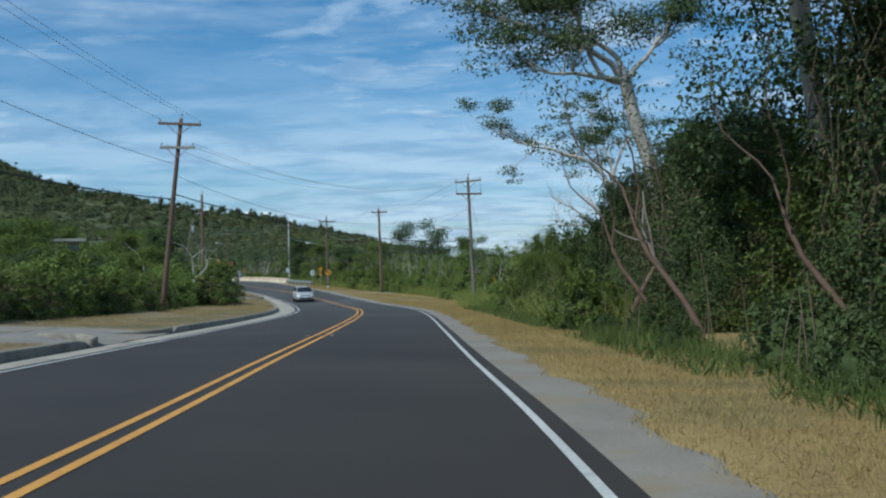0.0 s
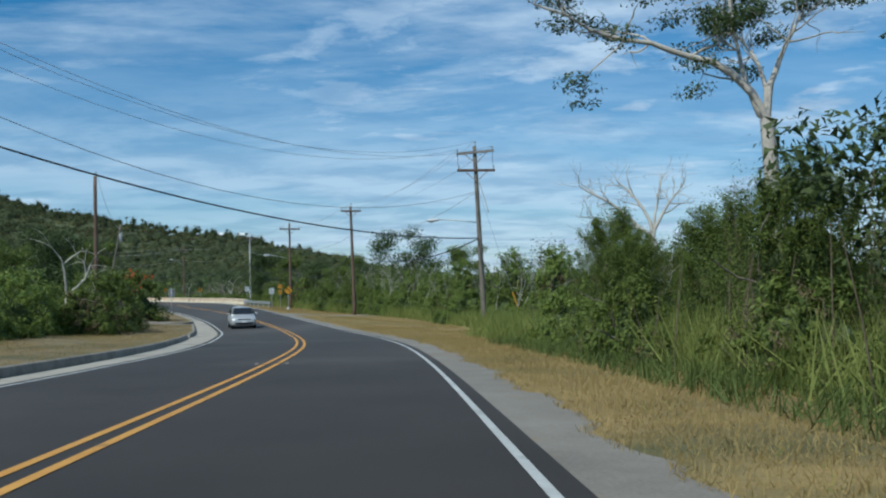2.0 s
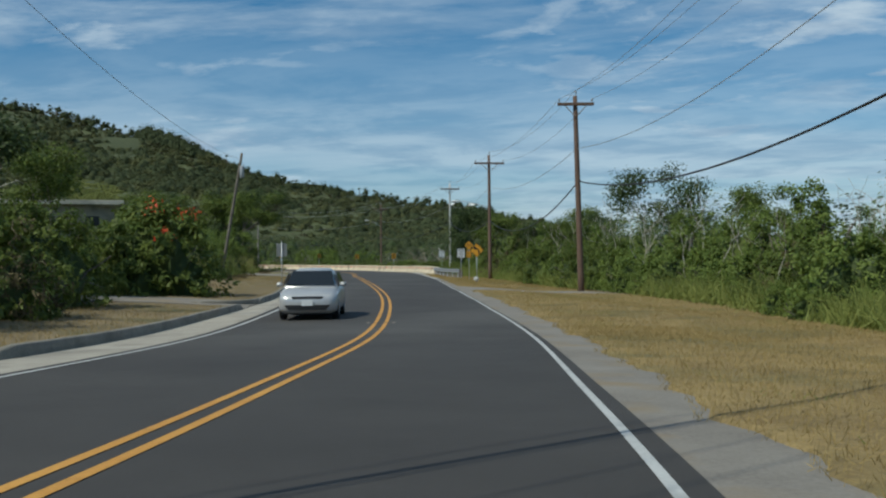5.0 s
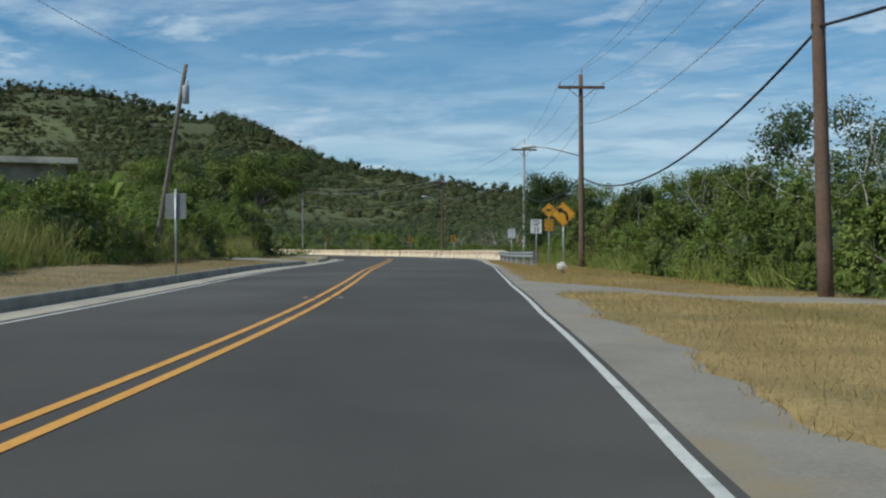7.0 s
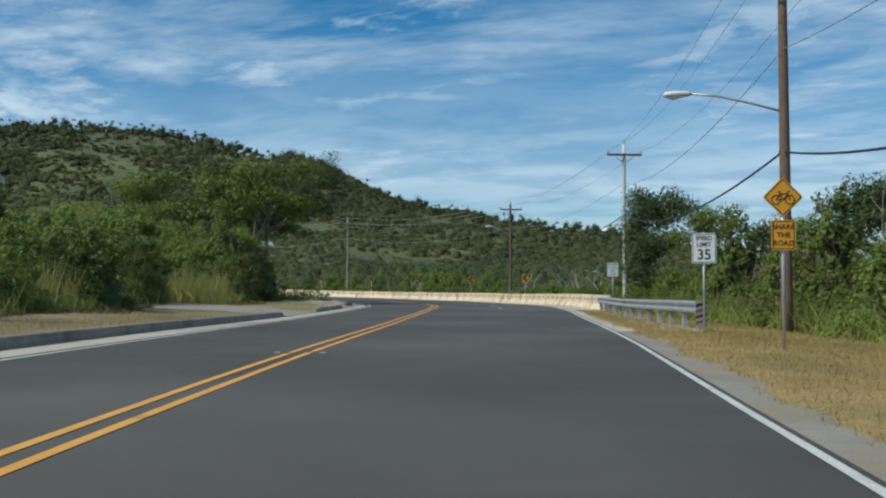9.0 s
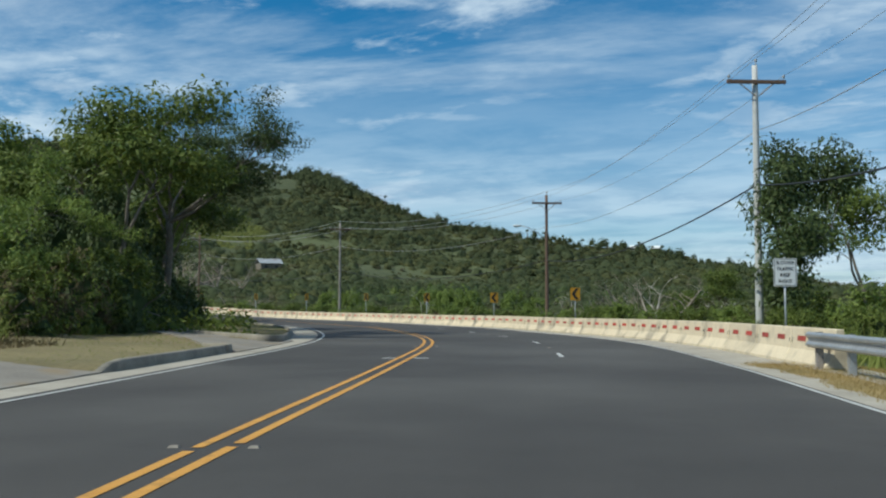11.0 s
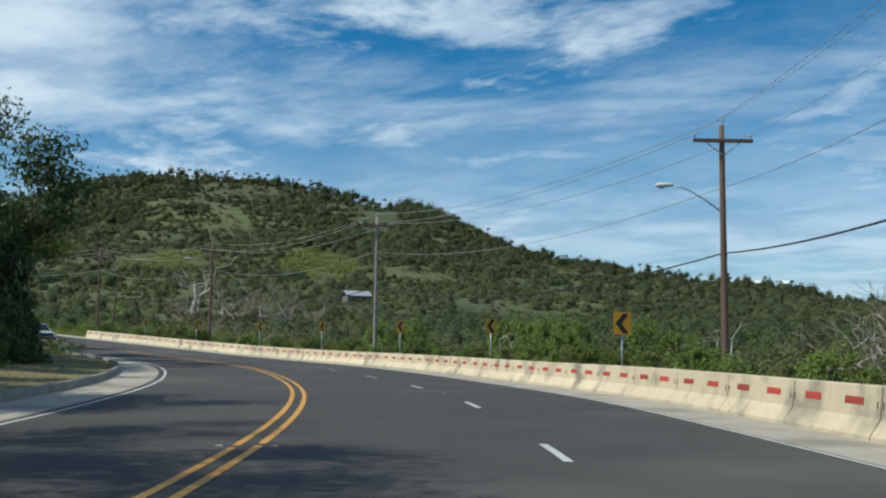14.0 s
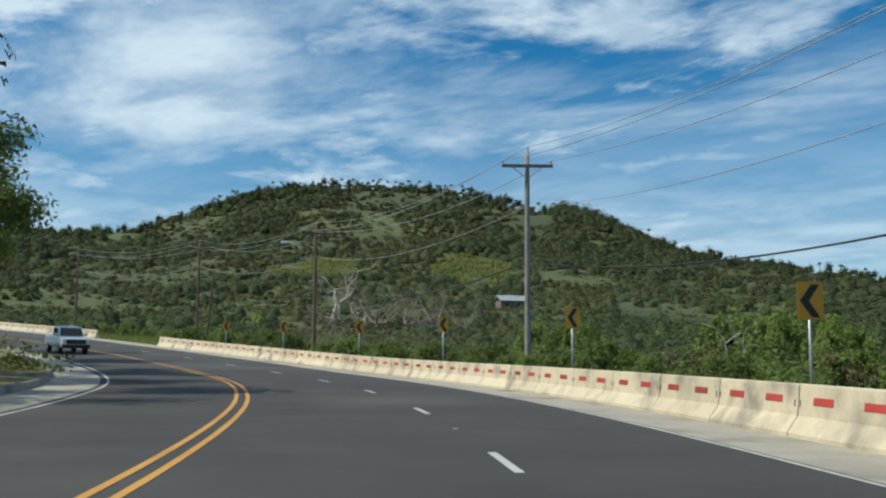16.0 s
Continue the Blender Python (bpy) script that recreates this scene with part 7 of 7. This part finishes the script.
def blades(name, s_lo, s_hi, off_lo, off_hi, count, h_lo, h_hi, width, mat, label, seed, patch=0.0, lean=0.35):
    """Grass blades as thin pointed cards that stand up from the verge."""
    rng = np.random.default_rng(seed)
    s, o = rng.uniform(s_lo, s_hi, count), rng.uniform(0, 1, count)
    lo = np.array([off_lo(v) if callable(off_lo) else off_lo for v in s])
    hi = np.array([off_hi(v) if callable(off_hi) else off_hi for v in s])
    o = lo + (hi - lo) * o
    pts = np.array([on_road(a, b)[:] for a, b in zip(s, o)])
    if patch:
        keep = fbm(pts[:, 0], pts[:, 1], 3.0, 1.1) > patch
        pts, s, o = pts[keep], s[keep], o[keep]
    drive_lo, drive_hi = np.interp(o, [4.2, 4.6, 5.2, 6.5, 8, 13], [184.4, 185.6, 186.6, 186.4, 185.4, 181.8]), np.interp(o, [4.2, 4.7, 5.5, 6.6, 8, 13], [194.0, 192.6, 190.3, 188.6, 187.0, 183.4])
    keep = ~((s > drive_lo - 0.1) & (s < drive_hi + 0.1) & (o > 0))
    keep &= ~((o < 0) & (((s > 90.5) & (s < 100.5)) | ((s > 171) & (s < 176)) | ((s > 231) & (s < 239.6)) | ((s > np.interp(-o, [5.0, 5.9, 7.7, 11.3, 12], [247.6, 248.4, 252.7, 261.0, 263])) & (s < np.interp(-o, [5.0, 5.4, 6.1, 7.8, 10.3, 12], [258.0, 256.2, 256.1, 258.1, 261.2, 263.0]))) | ((s > 328) & (s < 333.2))))
    pts, s, o = pts[keep], s[keep], o[keep]
    n = len(pts)
    h = rng.uniform(h_lo, h_hi, n)
    up_ = unit(np.stack([rng.normal(0, lean, n), rng.normal(0, lean, n), np.ones(n)], 1))
    if not callable(off_lo) and off_lo < 0:
        pts[:, 2] += 0.12 + np.clip(-o - 5.6, 0, 9.6) * 0.038
    else:
        pts[:, 2] += np.array([verge_height(a, c) for a, c in zip(s, o)]) if len(s) else 0
    nrm = unit(np.stack([rng.normal(0, 1, n), rng.normal(0, 1, n), np.full(n, 0.15)], 1))
    me = card_mesh(name, pts + up_ * (h * 0.45)[:, None], nrm, h, np.full(n, width) * rng.uniform(0.6, 1.3, n), mat, rng, spin=up_)
    return tagged(new(name, me), label, "grass", kind="stuff")


blades("dry_grass", 68, 160, lambda s: verge_start(s) - 0.06, lambda s: 7.6 if s < 140 else 10.5, 125000, 0.05, 0.14, 0.008, M_DRYGRASS, "short dry straw-coloured grass on the verge", 101, -1.9, 0.5)
blades("dry_grass", 155, 243, lambda s: verge_start(s) - 0.06, 12.0, 135000, 0.05, 0.14, 0.008, M_DRYGRASS, "short dry straw-coloured grass on the verge", 102, -1.9, 0.5)
blades("green_grass", 70, 243, lambda s: edge_right(s) + 1.6, 11.5, 40000, 0.04, 0.12, 0.009, M_GRASSLIGHT, "patches of short green grass on the verge", 103, 0.05, 0.5)
blades("tall_grass", 120, 245, lambda s: float(np.interp(s, [120, 136, 147, 155, 170, 245], [8.2, 9.0, 10.0, 11.8, 12.0, 11.0])), lambda s: 15.5, 36000, 0.4, 1.6, 0.04, M_GRASSLIGHT, "tall green reeds and grass beside the verge", 104, -0.1, 0.5)
blades("tall_grass", 126, 168, lambda s: float(np.interp(s, [126, 136, 147, 155, 168], [8.1, 8.9, 9.9, 11.8, 12.2])), lambda s: 14.5, 11000, 0.3, 1.05, 0.04, M_GRASSLIGHT, "tall light green grass in front of the bushes", 112, -0.7, 0.38)
blades("tall_grass", 74, 128, lambda s: 6.4, lambda s: 8.0, 9000, 0.15, 0.6, 0.025, M_GRASS, "knee high green grass below the trees", 105, -0.4, 0.4)
blades("tall_grass", 96, 138, lambda s: 7.4, lambda s: 10.5, 11000, 0.4, 1.6, 0.030, M_GRASSLIGHT, "tall light green weeds in front of the wood", 116, 0.0, 0.38)
blades("dry_grass", 75, 226, -14.5, lambda s: kerb_off(s) - 0.3, 110000, 0.05, 0.15, 0.010, M_DRYGRASS, "short dry grass and weeds behind the kerb", 106, -1.1, 0.5)
blades("tall_grass", 190, 246, -17.5, -11.0, 42000, 0.6, 2.3, 0.045, M_CANE, "tall yellow-green grass on the bank", 107, -0.7, 0.26)
blades("tall_grass", 176, 246, -12.0, -10.3, 9000, 0.3, 1.1, 0.04, M_GRASSLIGHT, "light green grass along the foot of the bank", 114, -0.5, 0.4)
blades("dry_weeds", 186, 246, -11.6, -9.0, 14000, 0.12, 0.45, 0.03, M_LEAFDRY, "low withered brown weeds at the edge of the verge", 115, -0.1, 0.8)
blades("green_grass", 226, 345, -13.5, lambda s: kerb_off(s) - 0.3, 15000, 0.03, 0.11, 0.018, M_GRASSLIGHT, "thin green grass behind the kerb", 108, -0.8, 0.9)
blades("tall_grass", 240, 420, 10.3, 13.5, 18000, 0.3, 1.2, 0.05, M_GRASSLIGHT, "rough green grass behind the barrier", 109, -0.8, 0.3)
stm, rng = Mesh(), np.random.default_rng(111)
for i in range(50):
    y = rng.uniform(2, 46)
    p = on_road(S_AT(y), 7.4 + rng.uniform(-0.3, 1.6))
    z = ground_z(p.x, p.y)
    h = rng.uniform(0.6, 2.2)
    dx, dy = rng.normal(0, 0.12 * h, 2)
    stm.tube([(p.x, p.y, z - 0.1), (p.x + dx * 0.4, p.y + dy * 0.3, z + h * 0.5), (p.x + dx, p.y + dy, z + h)], [0.014, 0.011, 0.006], 4, cap=False)
tagged(new("dry_undergrowth", stm.data("dry_undergrowth", M_VINE, True)), "thin dry stems standing among the roadside trees", "undergrowth", kind="stuff")
twg, rng = Mesh(), np.random.default_rng(113)
for i in range(150):
    s = rng.uniform(132, 238)
    p = on_road(s, rng.uniform(13.5, 21.0))
    z = ground_z(p.x, p.y)
    tubes, _ = grow(rng, (p.x, p.y, z + 1.0), (rng.normal(0, 0.3), rng.normal(0, 0.3), 1), rng.uniform(1.0, 2.0), 0.03, 2, 0.5, 0.3, (2, 3))
    for ps, rs in tubes:
        twg.tube(ps[::2] + [ps[-1]], [max(0.007, r) for r in rs[::2]] + [0.006], 3, cap=False)
tagged(new("bare_twigs", twg.data("bare_twigs", M_BARKPALE, True)), "dry leafless twigs sticking out of the thicket", "twigs", kind="stuff")
